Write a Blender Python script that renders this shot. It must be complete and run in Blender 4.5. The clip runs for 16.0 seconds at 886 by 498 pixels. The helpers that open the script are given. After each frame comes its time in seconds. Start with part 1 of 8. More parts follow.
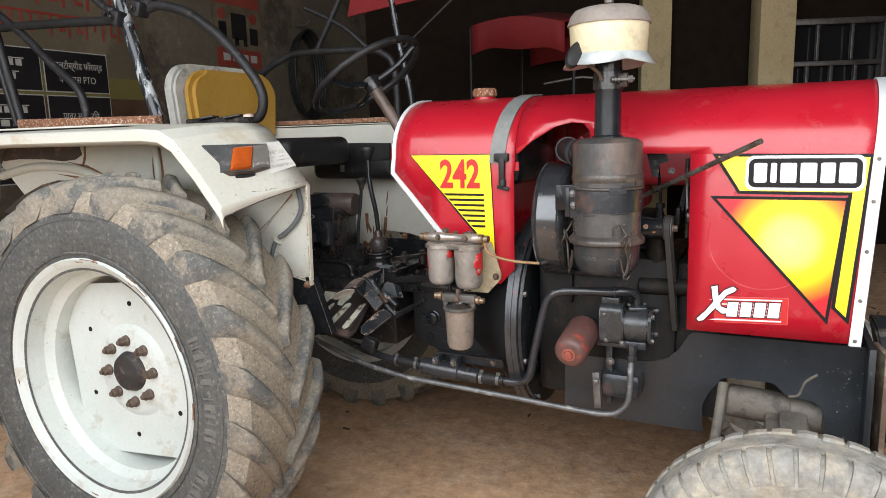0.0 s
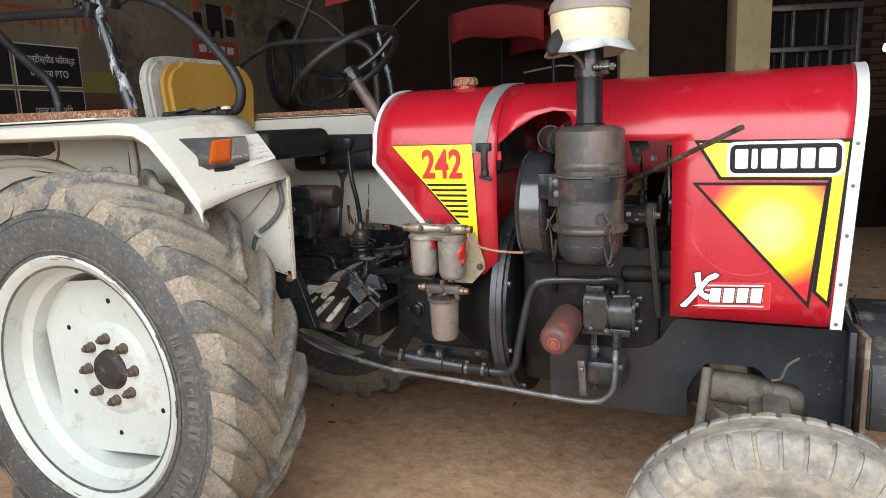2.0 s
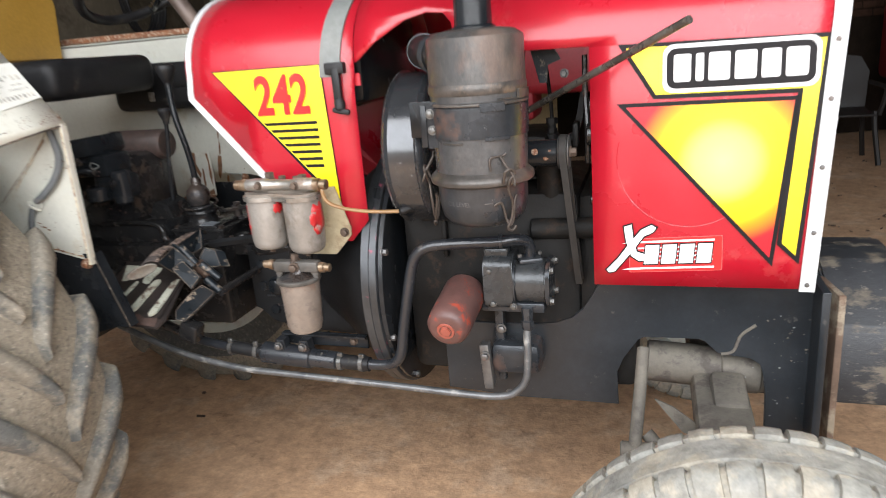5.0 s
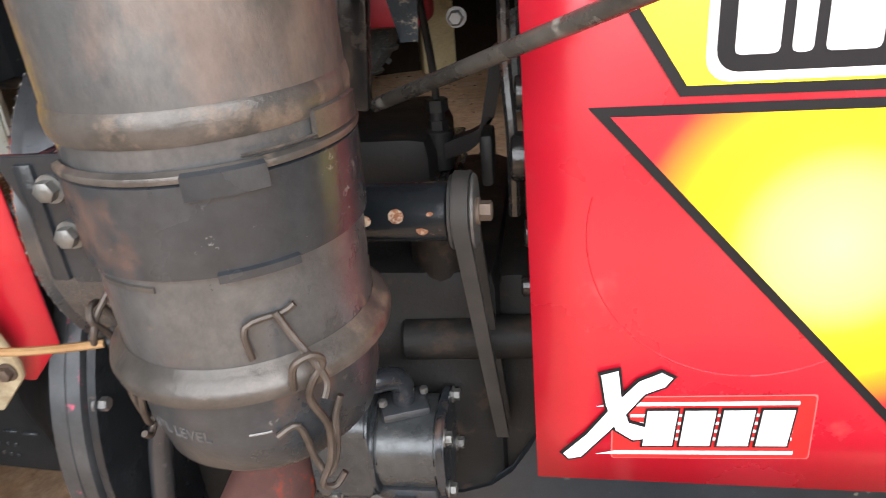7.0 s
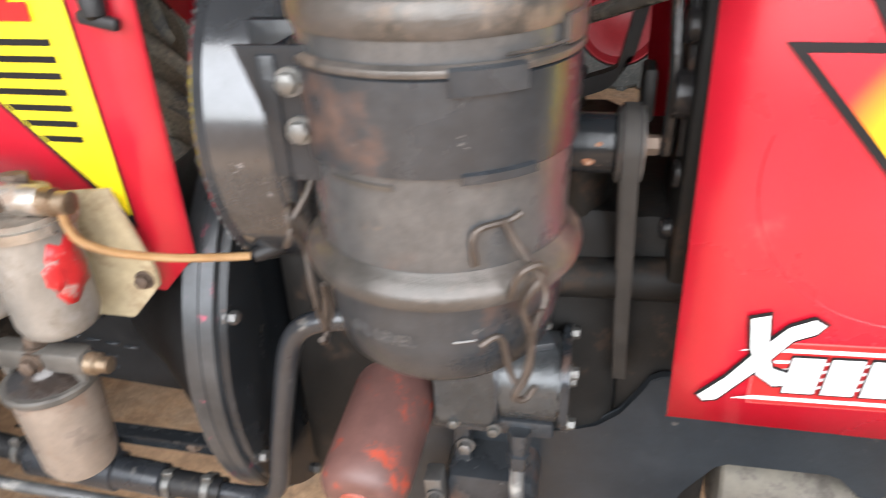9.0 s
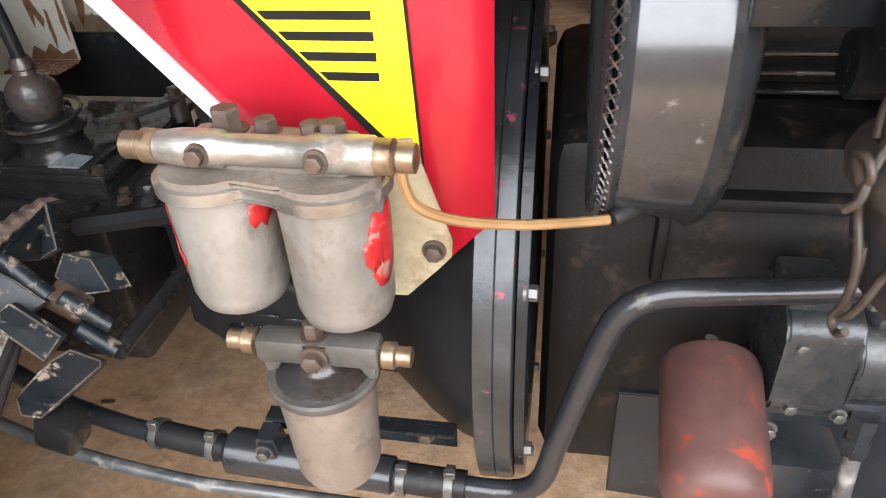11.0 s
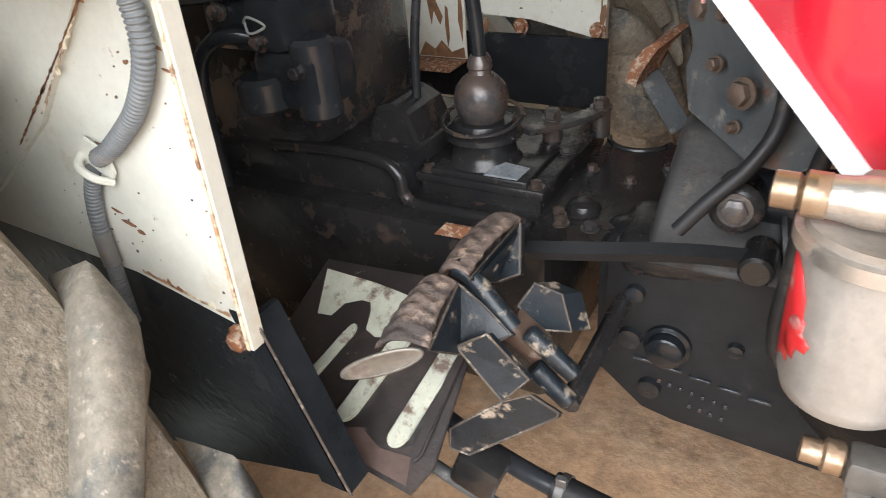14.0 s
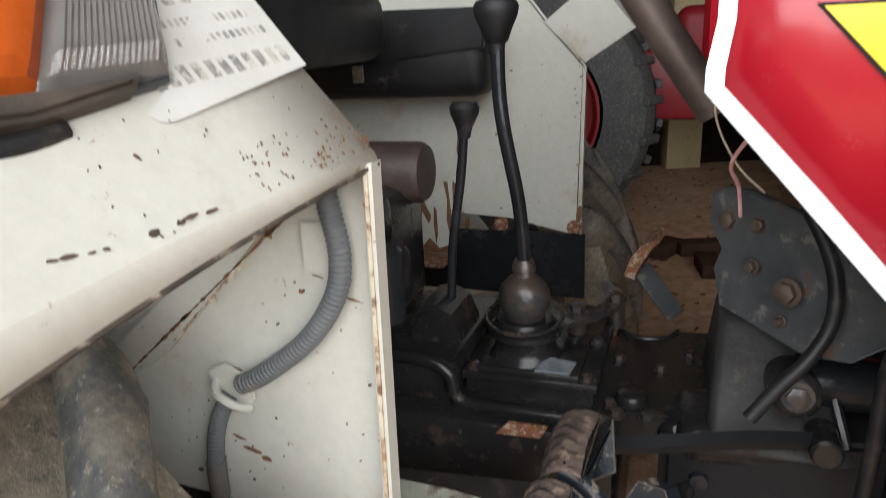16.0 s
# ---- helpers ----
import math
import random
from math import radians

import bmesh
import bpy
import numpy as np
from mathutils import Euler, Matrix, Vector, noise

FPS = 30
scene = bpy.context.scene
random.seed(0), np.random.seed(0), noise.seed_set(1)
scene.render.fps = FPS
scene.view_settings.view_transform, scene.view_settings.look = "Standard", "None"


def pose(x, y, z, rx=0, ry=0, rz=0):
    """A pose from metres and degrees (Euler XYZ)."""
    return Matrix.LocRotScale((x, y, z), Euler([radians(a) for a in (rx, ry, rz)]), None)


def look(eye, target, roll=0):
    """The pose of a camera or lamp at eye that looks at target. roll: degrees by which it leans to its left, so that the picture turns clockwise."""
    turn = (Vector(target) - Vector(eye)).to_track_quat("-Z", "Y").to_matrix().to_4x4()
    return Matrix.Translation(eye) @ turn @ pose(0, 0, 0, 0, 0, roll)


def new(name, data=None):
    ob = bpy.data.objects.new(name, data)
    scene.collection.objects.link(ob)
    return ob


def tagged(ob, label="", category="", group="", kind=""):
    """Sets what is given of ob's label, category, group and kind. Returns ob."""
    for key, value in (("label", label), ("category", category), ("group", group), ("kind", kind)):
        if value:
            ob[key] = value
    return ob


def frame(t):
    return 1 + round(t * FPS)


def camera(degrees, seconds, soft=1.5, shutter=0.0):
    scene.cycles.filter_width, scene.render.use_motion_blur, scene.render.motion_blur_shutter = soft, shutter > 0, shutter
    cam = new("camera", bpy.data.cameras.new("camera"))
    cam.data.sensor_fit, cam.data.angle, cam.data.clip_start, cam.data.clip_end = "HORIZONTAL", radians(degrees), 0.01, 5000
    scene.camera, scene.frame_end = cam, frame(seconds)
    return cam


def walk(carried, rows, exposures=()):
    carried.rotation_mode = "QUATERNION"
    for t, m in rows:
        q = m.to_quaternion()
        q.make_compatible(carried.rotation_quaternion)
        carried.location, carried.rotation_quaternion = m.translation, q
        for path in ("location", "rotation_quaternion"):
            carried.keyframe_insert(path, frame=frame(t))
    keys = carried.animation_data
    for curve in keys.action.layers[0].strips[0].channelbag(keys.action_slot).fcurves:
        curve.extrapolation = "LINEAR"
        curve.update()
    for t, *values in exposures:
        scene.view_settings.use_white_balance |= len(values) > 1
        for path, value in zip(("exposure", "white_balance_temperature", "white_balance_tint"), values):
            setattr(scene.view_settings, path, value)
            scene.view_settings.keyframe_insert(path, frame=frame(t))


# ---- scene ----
cam = camera(65.7, 16.0, soft=0.6, shutter=0.5)
PATH = [
    (0, (1.8346, -2.2001, 1.3300), (0.9780, -0.4242, 0.9949), -1.63),
    (0.5, (1.8312, -2.1953, 1.3315), (0.9793, -0.4213, 0.9754), -1.83),
    (1, (1.8251, -2.1922, 1.3340), (0.9834, -0.4123, 0.9826), -2.21),
    (1.5, (1.8269, -2.1917, 1.3285), (0.9968, -0.4074, 0.9720), -2.29),
    (2, (1.8260, -2.1916, 1.3294), (1.0183, -0.3986, 0.9653), -2.35),
    (2.5, (1.8269, -2.1918, 1.3276), (1.0027, -0.4070, 0.9600), -2.58),
    (3, (1.8277, -2.1939, 1.3233), (1.0047, -0.4069, 0.9635), -2.67),
    (3.5, (1.8292, -2.1818, 1.3009), (1.0886, -0.3634, 0.9201), -2.63),
    (4, (1.8481, -2.0787, 1.2874), (1.2461, -0.2303, 0.8175), -3.30),
    (4.2, (1.8383, -2.0152, 1.2871), (1.2182, -0.1667, 0.8413), -4.13),
    (6.3, (1.6600, -0.9800, 1.2761), (1.1565, 0.7278, 0.3653), -5.48),
    (6.5, (1.6745, -0.8960, 1.2736), (1.1642, 0.8009, 0.3461), -4.91),
    (7, (1.6615, -0.8213, 1.2898), (1.3477, 0.9501, 0.4160), -5.16),
    (7.5, (1.6375, -0.8145, 1.2813), (1.4141, 0.9379, 0.3436), -4.29),
    (8, (1.6288, -0.8278, 1.2785), (1.4258, 0.9336, 0.3532), -3.14),
    (8.5, (1.6115, -0.8335, 1.2761), (1.3732, 0.9192, 0.3427), -3.12),
    (9, (1.5431, -0.8533, 1.2719), (1.1736, 0.8533, 0.2968), -2.42),
    (9.5, (1.4533, -0.8873, 1.2578), (0.9555, 0.7397, 0.2066), -2.36),
    (9.7, (1.4145, -0.8688, 1.2512), (0.8684, 0.7279, 0.1778), -2.20),
    (11.8, (1.0974, -0.7878, 1.2274), (0.9059, 0.8615, 0.1124), -3.37),
    (12, (1.0783, -0.7915, 1.2276), (0.8542, 0.8620, 0.1250), -2.34),
    (12.5, (1.0288, -0.8112, 1.2243), (0.7191, 0.8352, 0.1318), -2.54),
    (13, (0.9717, -0.8198, 1.2194), (0.4800, 0.8065, 0.1643), -2.65),
    (13.5, (0.9090, -0.7920, 1.2168), (0.1660, 0.7766, 0.2230), -2.58),
    (14, (0.8919, -0.7511, 1.2080), (0.0011, 0.7019, 0.1614), -5.28),
    (14.5, (0.8171, -0.7709, 1.2146), (0.0500, 0.8213, 0.2785), -6.87),
    (15, (0.7445, -0.8261, 1.2053), (0.0783, 0.8270, 0.2979), -4.03),
    (15.5, (0.7152, -0.8350, 1.2311), (0.0545, 0.8878, 0.4594), -3.43),
    (16, (0.7185, -0.8398, 1.2576), (0.0593, 0.9481, 0.6503), -2.95),
]
walk(cam, [(t, look(eye, target, roll)) for t, eye, target, roll in PATH],
     [(0, -0.3), (3, -0.3), (4, -0.15), (6.5, 0.30), (8, 0.30), (9, 0.55), (9.5, 0.65), (12, 0.38), (13, 0.55), (13.5, 0.7), (14.5, 0.74), (15, 0.33), (15.5, 0.0), (16, -0.22)])

# ---- world, sun, large lights ----
world = bpy.data.worlds.new("sky")
world.use_nodes = True
scene.world = world
wn = world.node_tree.nodes
sky = wn.new("ShaderNodeTexSky")
sky.sky_type, sky.sun_disc = "NISHITA", False
sky.sun_elevation, sky.sun_rotation = radians(71), radians(170)
world.node_tree.links.new(sky.outputs[0], wn["Background"].inputs[0])
wn["Background"].inputs[1].default_value = 0.09
sun = new("sun", bpy.data.lights.new("sun", "SUN"))
sun.data.energy, sun.data.angle, sun.data.color = 3.5, radians(6), (1, 0.96, 0.9)
sun.matrix_world = look((0.5, -3, 9), (0, 0, 0))
day = new("daylight_opening", bpy.data.lights.new("daylight_opening", "AREA"))
day.data.shape, day.data.size, day.data.size_y, day.data.energy, day.data.color = "RECTANGLE", 6.0, 2.8, 345, (0.97, 0.98, 1.0)
day.matrix_world = look((2.0, -2.9, 2.45), (1.8, 0, 0.70))

# ---- materials ----
COL = {}


def surface(name, a, b, rough=(0.5, 0.7), metal=0.0, scale=8.0, stain=None, stain2=None, bump=0.15, bscale=120.0, coat=0.0, stretch=(1, 1, 1), spec=0.5, grain=0.35, lump=None):
    """A painted, cast or worn surface: two base tones, fine grain, up to two kinds of stain (colour, scale, threshold, amount), lumps (scale, strength, height)."""
    m = bpy.data.materials.new(name)
    m.use_nodes = True
    nt = m.node_tree
    N, L = nt.nodes, nt.links.new
    bs = N["Principled BSDF"]
    tc = N.new("ShaderNodeTexCoord")
    oi = N.new("ShaderNodeObjectInfo")
    mp = N.new("ShaderNodeMapping")
    mp.inputs["Scale"].default_value = stretch
    shift = N.new("ShaderNodeVectorMath")
    shift.operation = "SCALE"
    cmb = N.new("ShaderNodeCombineXYZ")
    for i in range(3):
        L(oi.outputs["Random"], cmb.inputs[i])
    L(cmb.outputs[0], shift.inputs[0])
    shift.inputs["Scale"].default_value = 7.0
    L(shift.outputs[0], mp.inputs["Location"])
    L(tc.outputs["Object"], mp.inputs[0])

    def noi(s, detail=6.0, rg=0.6):
        n = N.new("ShaderNodeTexNoise")
        n.inputs["Scale"].default_value, n.inputs["Detail"].default_value, n.inputs["Roughness"].default_value = s, detail, rg
        L(mp.outputs[0], n.inputs["Vector"])
        return n.outputs["Fac"]

    def ramp(src, lo, hi):
        r = N.new("ShaderNodeMapRange")
        r.inputs["From Min"].default_value, r.inputs["From Max"].default_value = lo, hi
        L(src, r.inputs["Value"])
        return r.outputs[0]

    def mix(f, c1, c2):
        x = N.new("ShaderNodeMix")
        x.data_type = "RGBA"
        L(f, x.inputs["Factor"])
        for sock, c in ((x.inputs["A"], c1), (x.inputs["B"], c2)):
            if isinstance(c, tuple):
                sock.default_value = (*c, 1)
            else:
                L(c, sock)
        return x.outputs["Result"]

    big, fine = noi(scale), noi(bscale, 4.0, 0.7)
    col = mix(ramp(big, 0.3, 0.7), a, b)
    ro = ramp(big, 0.3, 0.7)
    rr = N.new("ShaderNodeMapRange")
    rr.inputs["To Min"].default_value, rr.inputs["To Max"].default_value = rough
    L(ro, rr.inputs["Value"])
    rout = rr.outputs[0]
    mout = None
    for st in (stain, stain2):
        if not st:
            continue
        c, s, th, amt = st
        f = ramp(noi(s, 9.0, 0.68), th - 0.055, th + 0.025)
        k = N.new("ShaderNodeMath")
        k.operation = "MULTIPLY"
        L(f, k.inputs[0])
        k.inputs[1].default_value = amt
        col = mix(k.outputs[0], col, c)
        q = N.new("ShaderNodeMix")
        L(k.outputs[0], q.inputs["Factor"])
        L(rout, q.inputs["A"])
        q.inputs["B"].default_value = 0.85
        rout = q.outputs["Result"]
        if metal:
            w = N.new("ShaderNodeMath")
            w.operation = "SUBTRACT"
            w.inputs[0].default_value = metal
            L(k.outputs[0], w.inputs[1])
            w.use_clamp = True
            mout = w.outputs[0]
    speck = N.new("ShaderNodeMix")
    speck.data_type, speck.blend_type = "RGBA", "MULTIPLY"
    speck.inputs["Factor"].default_value = grain
    L(col, speck.inputs["A"])
    gv = N.new("ShaderNodeMapRange")
    gv.inputs["From Min"].default_value, gv.inputs["From Max"].default_value = 0.3, 0.7
    gv.inputs["To Min"].default_value, gv.inputs["To Max"].default_value = 0.45, 1.3
    L(noi(bscale * 0.45, 6.0, 0.75), gv.inputs["Value"])
    L(gv.outputs[0], speck.inputs["B"])
    col = speck.outputs["Result"]
    L(col, bs.inputs["Base Color"])
    L(rout, bs.inputs["Roughness"])
    bs.inputs["Metallic"].default_value = metal
    if mout:
        L(mout, bs.inputs["Metallic"])
    bs.inputs["Coat Weight"].default_value = coat
    bs.inputs["Coat Roughness"].default_value = 0.12
    bs.inputs["Specular IOR Level"].default_value = spec
    bp = N.new("ShaderNodeBump")
    bp.inputs["Strength"].default_value, bp.inputs["Distance"].default_value = bump, 0.002
    L(fine, bp.inputs["Height"])
    if lump:
        b2 = N.new("ShaderNodeBump")
        b2.inputs["Strength"].default_value, b2.inputs["Distance"].default_value = lump[1], lump[2]
        L(noi(lump[0], 8.0, 0.62), b2.inputs["Height"])
        L(b2.outputs[0], bp.inputs["Normal"])
    L(bp.outputs[0], bs.inputs["Normal"])
    COL[name] = m
    return m


UP = (0, 0, 1)
RUST = (0.16, 0.055, 0.02)
DUST = (0.30, 0.23, 0.16)
RED = surface("red paint", (0.375, 0.007, 0.018), (0.43, 0.011, 0.025), (0.22, 0.36), scale=5, stain=((0.5, 0.10, 0.085), 16, 0.67, 0.2), bump=0.03, bscale=300, coat=0.35, grain=0.08)
CREAM = surface("cream paint", (0.525, 0.520, 0.455), (0.585, 0.585, 0.522), (0.32, 0.5), scale=4, stain=(RUST, 75, 0.70, 0.9), stain2=((0.40, 0.31, 0.19), 5, 0.63, 0.5), bump=0.08, bscale=200, grain=0.14)
WHITE = surface("white paint", (0.505, 0.548, 0.518), (0.58, 0.613, 0.583), (0.35, 0.5), scale=5, stain=(RUST, 60, 0.70, 0.8), stain2=((0.38, 0.33, 0.25), 9, 0.62, 0.5), bump=0.05, bscale=200, grain=0.14)
TRIM = surface("white trim", (0.54, 0.56, 0.57), (0.61, 0.625, 0.63), (0.3, 0.45), scale=9, stain=((0.35, 0.33, 0.3), 40, 0.66, 0.5), grain=0.08)
BLACK = surface("black engine paint", (0.009, 0.011, 0.013), (0.021, 0.023, 0.026), (0.14, 0.30), scale=9, stain=((0.085, 0.07, 0.055), 16, 0.70, 0.5), stain2=(RUST, 40, 0.72, 0.5), bump=0.3, bscale=70, spec=0.34, lump=(16, 0.14, 0.005))
CAST = surface("oily black casting", (0.012, 0.013, 0.015), (0.032, 0.028, 0.026), (0.10, 0.32), scale=11, stain=((0.105, 0.068, 0.045), 12, 0.60, 0.6), stain2=((0.16, 0.060, 0.03), 33, 0.67, 0.6), bump=0.5, bscale=60, spec=0.5, lump=(26, 0.2, 0.005))
GEAR = surface("glossy oiled black paint", (0.010, 0.0105, 0.0115), (0.021, 0.020, 0.0195), (0.15, 0.32), scale=12, stain=((0.062, 0.038, 0.027), 26, 0.655, 0.6), stain2=((0.22, 0.20, 0.17), 85, 0.71, 0.5), bump=0.3, bscale=70, spec=0.36, lump=(22, 0.16, 0.004))
HOUSE = surface("matt black housing paint", (0.010, 0.0105, 0.0115), (0.019, 0.0195, 0.0205), (0.40, 0.56), scale=7, stain=((0.05, 0.045, 0.04), 14, 0.68, 0.4), stain2=((0.12, 0.10, 0.08), 60, 0.72, 0.5), bump=0.35, bscale=90, spec=0.15)
RAIL = surface("black rail paint", (0.015, 0.018, 0.021), (0.027, 0.031, 0.036), (0.28, 0.42), scale=6, stain=((0.16, 0.14, 0.12), 30, 0.69, 0.5), bump=0.12, bscale=150)
CAN = surface("heat-browned steel", (0.062, 0.060, 0.056), (0.112, 0.099, 0.089), (0.24, 0.40), 0.35, scale=5, stain=((0.052, 0.055, 0.058), 6, 0.57, 0.65), stain2=((0.16, 0.088, 0.058), 4, 0.60, 0.4), stretch=(1, 1, 0.55), bump=0.25, bscale=140, grain=0.5)
CANLOW = surface("slate steel with tan scorches", (0.058, 0.063, 0.068), (0.112, 0.110, 0.110), (0.20, 0.36), 0.35, scale=7, stain=((0.12, 0.075, 0.055), 6, 0.63, 0.35), stain2=((0.30, 0.165, 0.078), 9, 0.63, 0.6), stretch=(1, 1, 0.8), bump=0.25, bscale=140, grain=0.6)
CANDARK = surface("black canister paint", (0.025, 0.030, 0.036), (0.056, 0.059, 0.064), (0.20, 0.36), 0.3, scale=6, stain=((0.13, 0.07, 0.048), 7, 0.62, 0.6), stain2=((0.32, 0.3, 0.27), 55, 0.70, 0.6), bump=0.2, bscale=120, grain=0.5)
LIP = surface("worn brown lip", (0.055, 0.052, 0.048), (0.115, 0.10, 0.09), (0.28, 0.48), 0.4, scale=22, stain=((0.19, 0.125, 0.08), 26, 0.62, 0.4), bump=0.3, grain=0.6)
TYRE = surface("dusty tyre rubber", (0.225, 0.194, 0.148), (0.335, 0.288, 0.222), (0.8, 0.92), scale=8, stain=((0.085, 0.082, 0.072), 90, 0.60, 0.6), stain2=((0.50, 0.435, 0.35), 110, 0.62, 0.65), bump=0.6, bscale=240, grain=0.7, lump=(60, 0.4, 0.006))
SIDE = surface("dark tyre sidewall", (0.062, 0.067, 0.066), (0.105, 0.106, 0.101), (0.6, 0.8), scale=9, stain=((0.24, 0.22, 0.19), 60, 0.60, 0.6), bump=0.6, bscale=160, grain=0.8)
LUG = surface("worn lug rubber under dust", (0.170, 0.158, 0.132), (0.265, 0.232, 0.182), (0.65, 0.88), scale=8, stain=((0.090, 0.096, 0.096), 9, 0.535, 0.85), stain2=((0.46, 0.40, 0.325), 130, 0.635, 0.6), bump=0.4, bscale=200, grain=0.75, lump=(40, 0.3, 0.005))
FTYRE = surface("mud-caked tyre rubber", (0.235, 0.236, 0.220), (0.35, 0.335, 0.29), (0.8, 0.95), scale=9, stain=((0.42, 0.37, 0.285), 12, 0.54, 0.6), stain2=((0.12, 0.12, 0.115), 9, 0.60, 0.4), bump=0.8, bscale=60, grain=0.8, lump=(26, 0.6, 0.008))
ALU = surface("worn aluminium", (0.30, 0.28, 0.25), (0.46, 0.44, 0.41), (0.26, 0.46), 0.75, scale=20, stain=((0.17, 0.10, 0.06), 18, 0.585, 0.75), bump=0.3, bscale=120)
GREYCAN = surface("grey filter bowl", (0.22, 0.205, 0.185), (0.34, 0.32, 0.295), (0.34, 0.52), 0.3, scale=11, stain=((0.16, 0.125, 0.095), 14, 0.585, 0.65), stain2=((0.13, 0.11, 0.095), 45, 0.66, 0.6), stretch=(1, 1, 0.7), bump=0.3, bscale=120)
TANBOWL = surface("oil-tanned bowl", (0.195, 0.158, 0.132), (0.285, 0.242, 0.205), (0.28, 0.45), 0.1, scale=10, stain=((0.19, 0.11, 0.075), 9, 0.56, 0.6), stain2=((0.13, 0.10, 0.085), 30, 0.61, 0.6), bump=0.2)
BRASS = surface("tarnished brass", (0.22, 0.155, 0.10), (0.36, 0.28, 0.20), (0.3, 0.5), 0.8, scale=40, stain=((0.16, 0.08, 0.04), 60, 0.58, 0.6))
BOLT = surface("rusty bolt", (0.085, 0.062, 0.048), (0.16, 0.115, 0.088), (0.5, 0.75), 0.4, scale=40, bump=0.4, grain=0.6)
STEEL = surface("grey steel", (0.12, 0.12, 0.12), (0.22, 0.21, 0.2), (0.35, 0.55), 0.7, scale=25, stain=(RUST, 30, 0.62, 0.5))
GREYB = surface("grey painted band", (0.17, 0.18, 0.175), (0.21, 0.22, 0.21), (0.5, 0.65), scale=12)
OILF = surface("red-brown filter paint", (0.090, 0.044, 0.039), (0.14, 0.066, 0.056), (0.4, 0.55), scale=11, stain=((0.40, 0.05, 0.02), 22, 0.625, 0.85), bump=0.15)
PEDAL = surface("chipped black pedal paint", (0.007, 0.010, 0.013), (0.015, 0.020, 0.025), (0.25, 0.45), scale=14, stain=((0.30, 0.24, 0.18), 34, 0.615, 0.85), bump=0.3, spec=0.35, grain=0.6)
RUSTY = surface("rusted steel", (0.15, 0.05, 0.022), (0.26, 0.11, 0.05), (0.7, 0.9), scale=24, stain=((0.46, 0.38, 0.29), 110, 0.56, 0.75), bump=0.6)
RUBBER = surface("black rubber", (0.010, 0.010, 0.011), (0.018, 0.018, 0.019), (0.4, 0.6), scale=20, stain=((0.12, 0.10, 0.08), 22, 0.65, 0.4), spec=0.35)
GREYHOSE = surface("grey conduit", (0.095, 0.103, 0.108), (0.14, 0.148, 0.152), (0.5, 0.65), scale=20, stain=((0.25, 0.2, 0.15), 30, 0.62, 0.4))
TUBE = surface("amber plastic tube", (0.25, 0.135, 0.055), (0.33, 0.20, 0.09), (0.3, 0.45), scale=20)
MUST = surface("mustard vinyl", (0.40, 0.22, 0.035), (0.47, 0.27, 0.05), (0.45, 0.6), scale=6, bump=0.1, bscale=260)
# the pale stain paints the white glints of the crinkled wrap
WRAP = surface("crinkled wrap with painted glints", (0.008, 0.010, 0.012), (0.03, 0.034, 0.038), (0.08, 0.2), scale=30, stain=((0.50, 0.54, 0.56), 34, 0.585, 0.75), stretch=(1, 1, 0.3), bump=0.8, bscale=60)
YEL = surface("yellow sticker", (0.84, 0.66, 0.012), (0.88, 0.72, 0.02), (0.3, 0.4), scale=6, coat=0.3, bump=0.0, grain=0.08)
INK = surface("black sticker ink", (0.010, 0.009, 0.010), (0.016, 0.014, 0.015), (0.4, 0.55), scale=9, bump=0.0, grain=0.08, spec=0.15)
STW = surface("white sticker", (0.72, 0.72, 0.72), (0.76, 0.76, 0.76), (0.3, 0.4), scale=9, bump=0.0, grain=0.08)
SRED = surface("red sticker ink", (0.46, 0.012, 0.012), (0.52, 0.02, 0.02), (0.3, 0.4), scale=9, bump=0.0, grain=0.08)
PREC = surface("aged cream plastic", (0.60, 0.53, 0.34), (0.68, 0.62, 0.44), (0.4, 0.55), scale=9, stain=((0.4, 0.3, 0.17), 12, 0.62, 0.5))
PRECTOP = surface("grey-brown lid", (0.20, 0.17, 0.15), (0.28, 0.25, 0.22), (0.5, 0.65), scale=8)
ZINC = surface("pale blue-grey sheet", (0.38, 0.42, 0.43), (0.46, 0.5, 0.5), (0.4, 0.55), 0.2, scale=9)
EARTH = surface("brown earth floor", (0.50, 0.305, 0.175), (0.62, 0.405, 0.25), (0.85, 0.95), scale=1.6, stain=((0.62, 0.45, 0.31), 3.5, 0.58, 0.5), stain2=((0.24, 0.135, 0.078), 11, 0.65, 0.55), bump=0.8, bscale=40, grain=0.7, lump=(7, 0.6, 0.02))
# stained cream plaster, its tone lowered for the weak light on this wall
WALLDIM = surface("stained cream plaster", (0.105, 0.088, 0.064), (0.155, 0.132, 0.098), (0.9, 1.0), scale=1.2, stain=((0.05, 0.040, 0.029), 1.6, 0.55, 0.7), stain2=((0.20, 0.17, 0.13), 9, 0.64, 0.5), bump=0.4, bscale=40, spec=0.1)
# stained plaster whose base tones carry the dimness of the shed
PLASTER = surface("stained plaster darkened for shade", (0.022, 0.015, 0.010), (0.036, 0.026, 0.018), (0.9, 1.0), scale=1.5, stain=((0.014, 0.010, 0.007), 2.2, 0.55, 0.6), stain2=((0.07, 0.052, 0.036), 9, 0.66, 0.5), bump=0.4, bscale=40, spec=0.1)
PILLAR = surface("cream pillar paint", (0.55, 0.44, 0.24), (0.63, 0.52, 0.31), (0.75, 0.9), scale=3, stain=((0.4, 0.31, 0.18), 8, 0.6, 0.5))
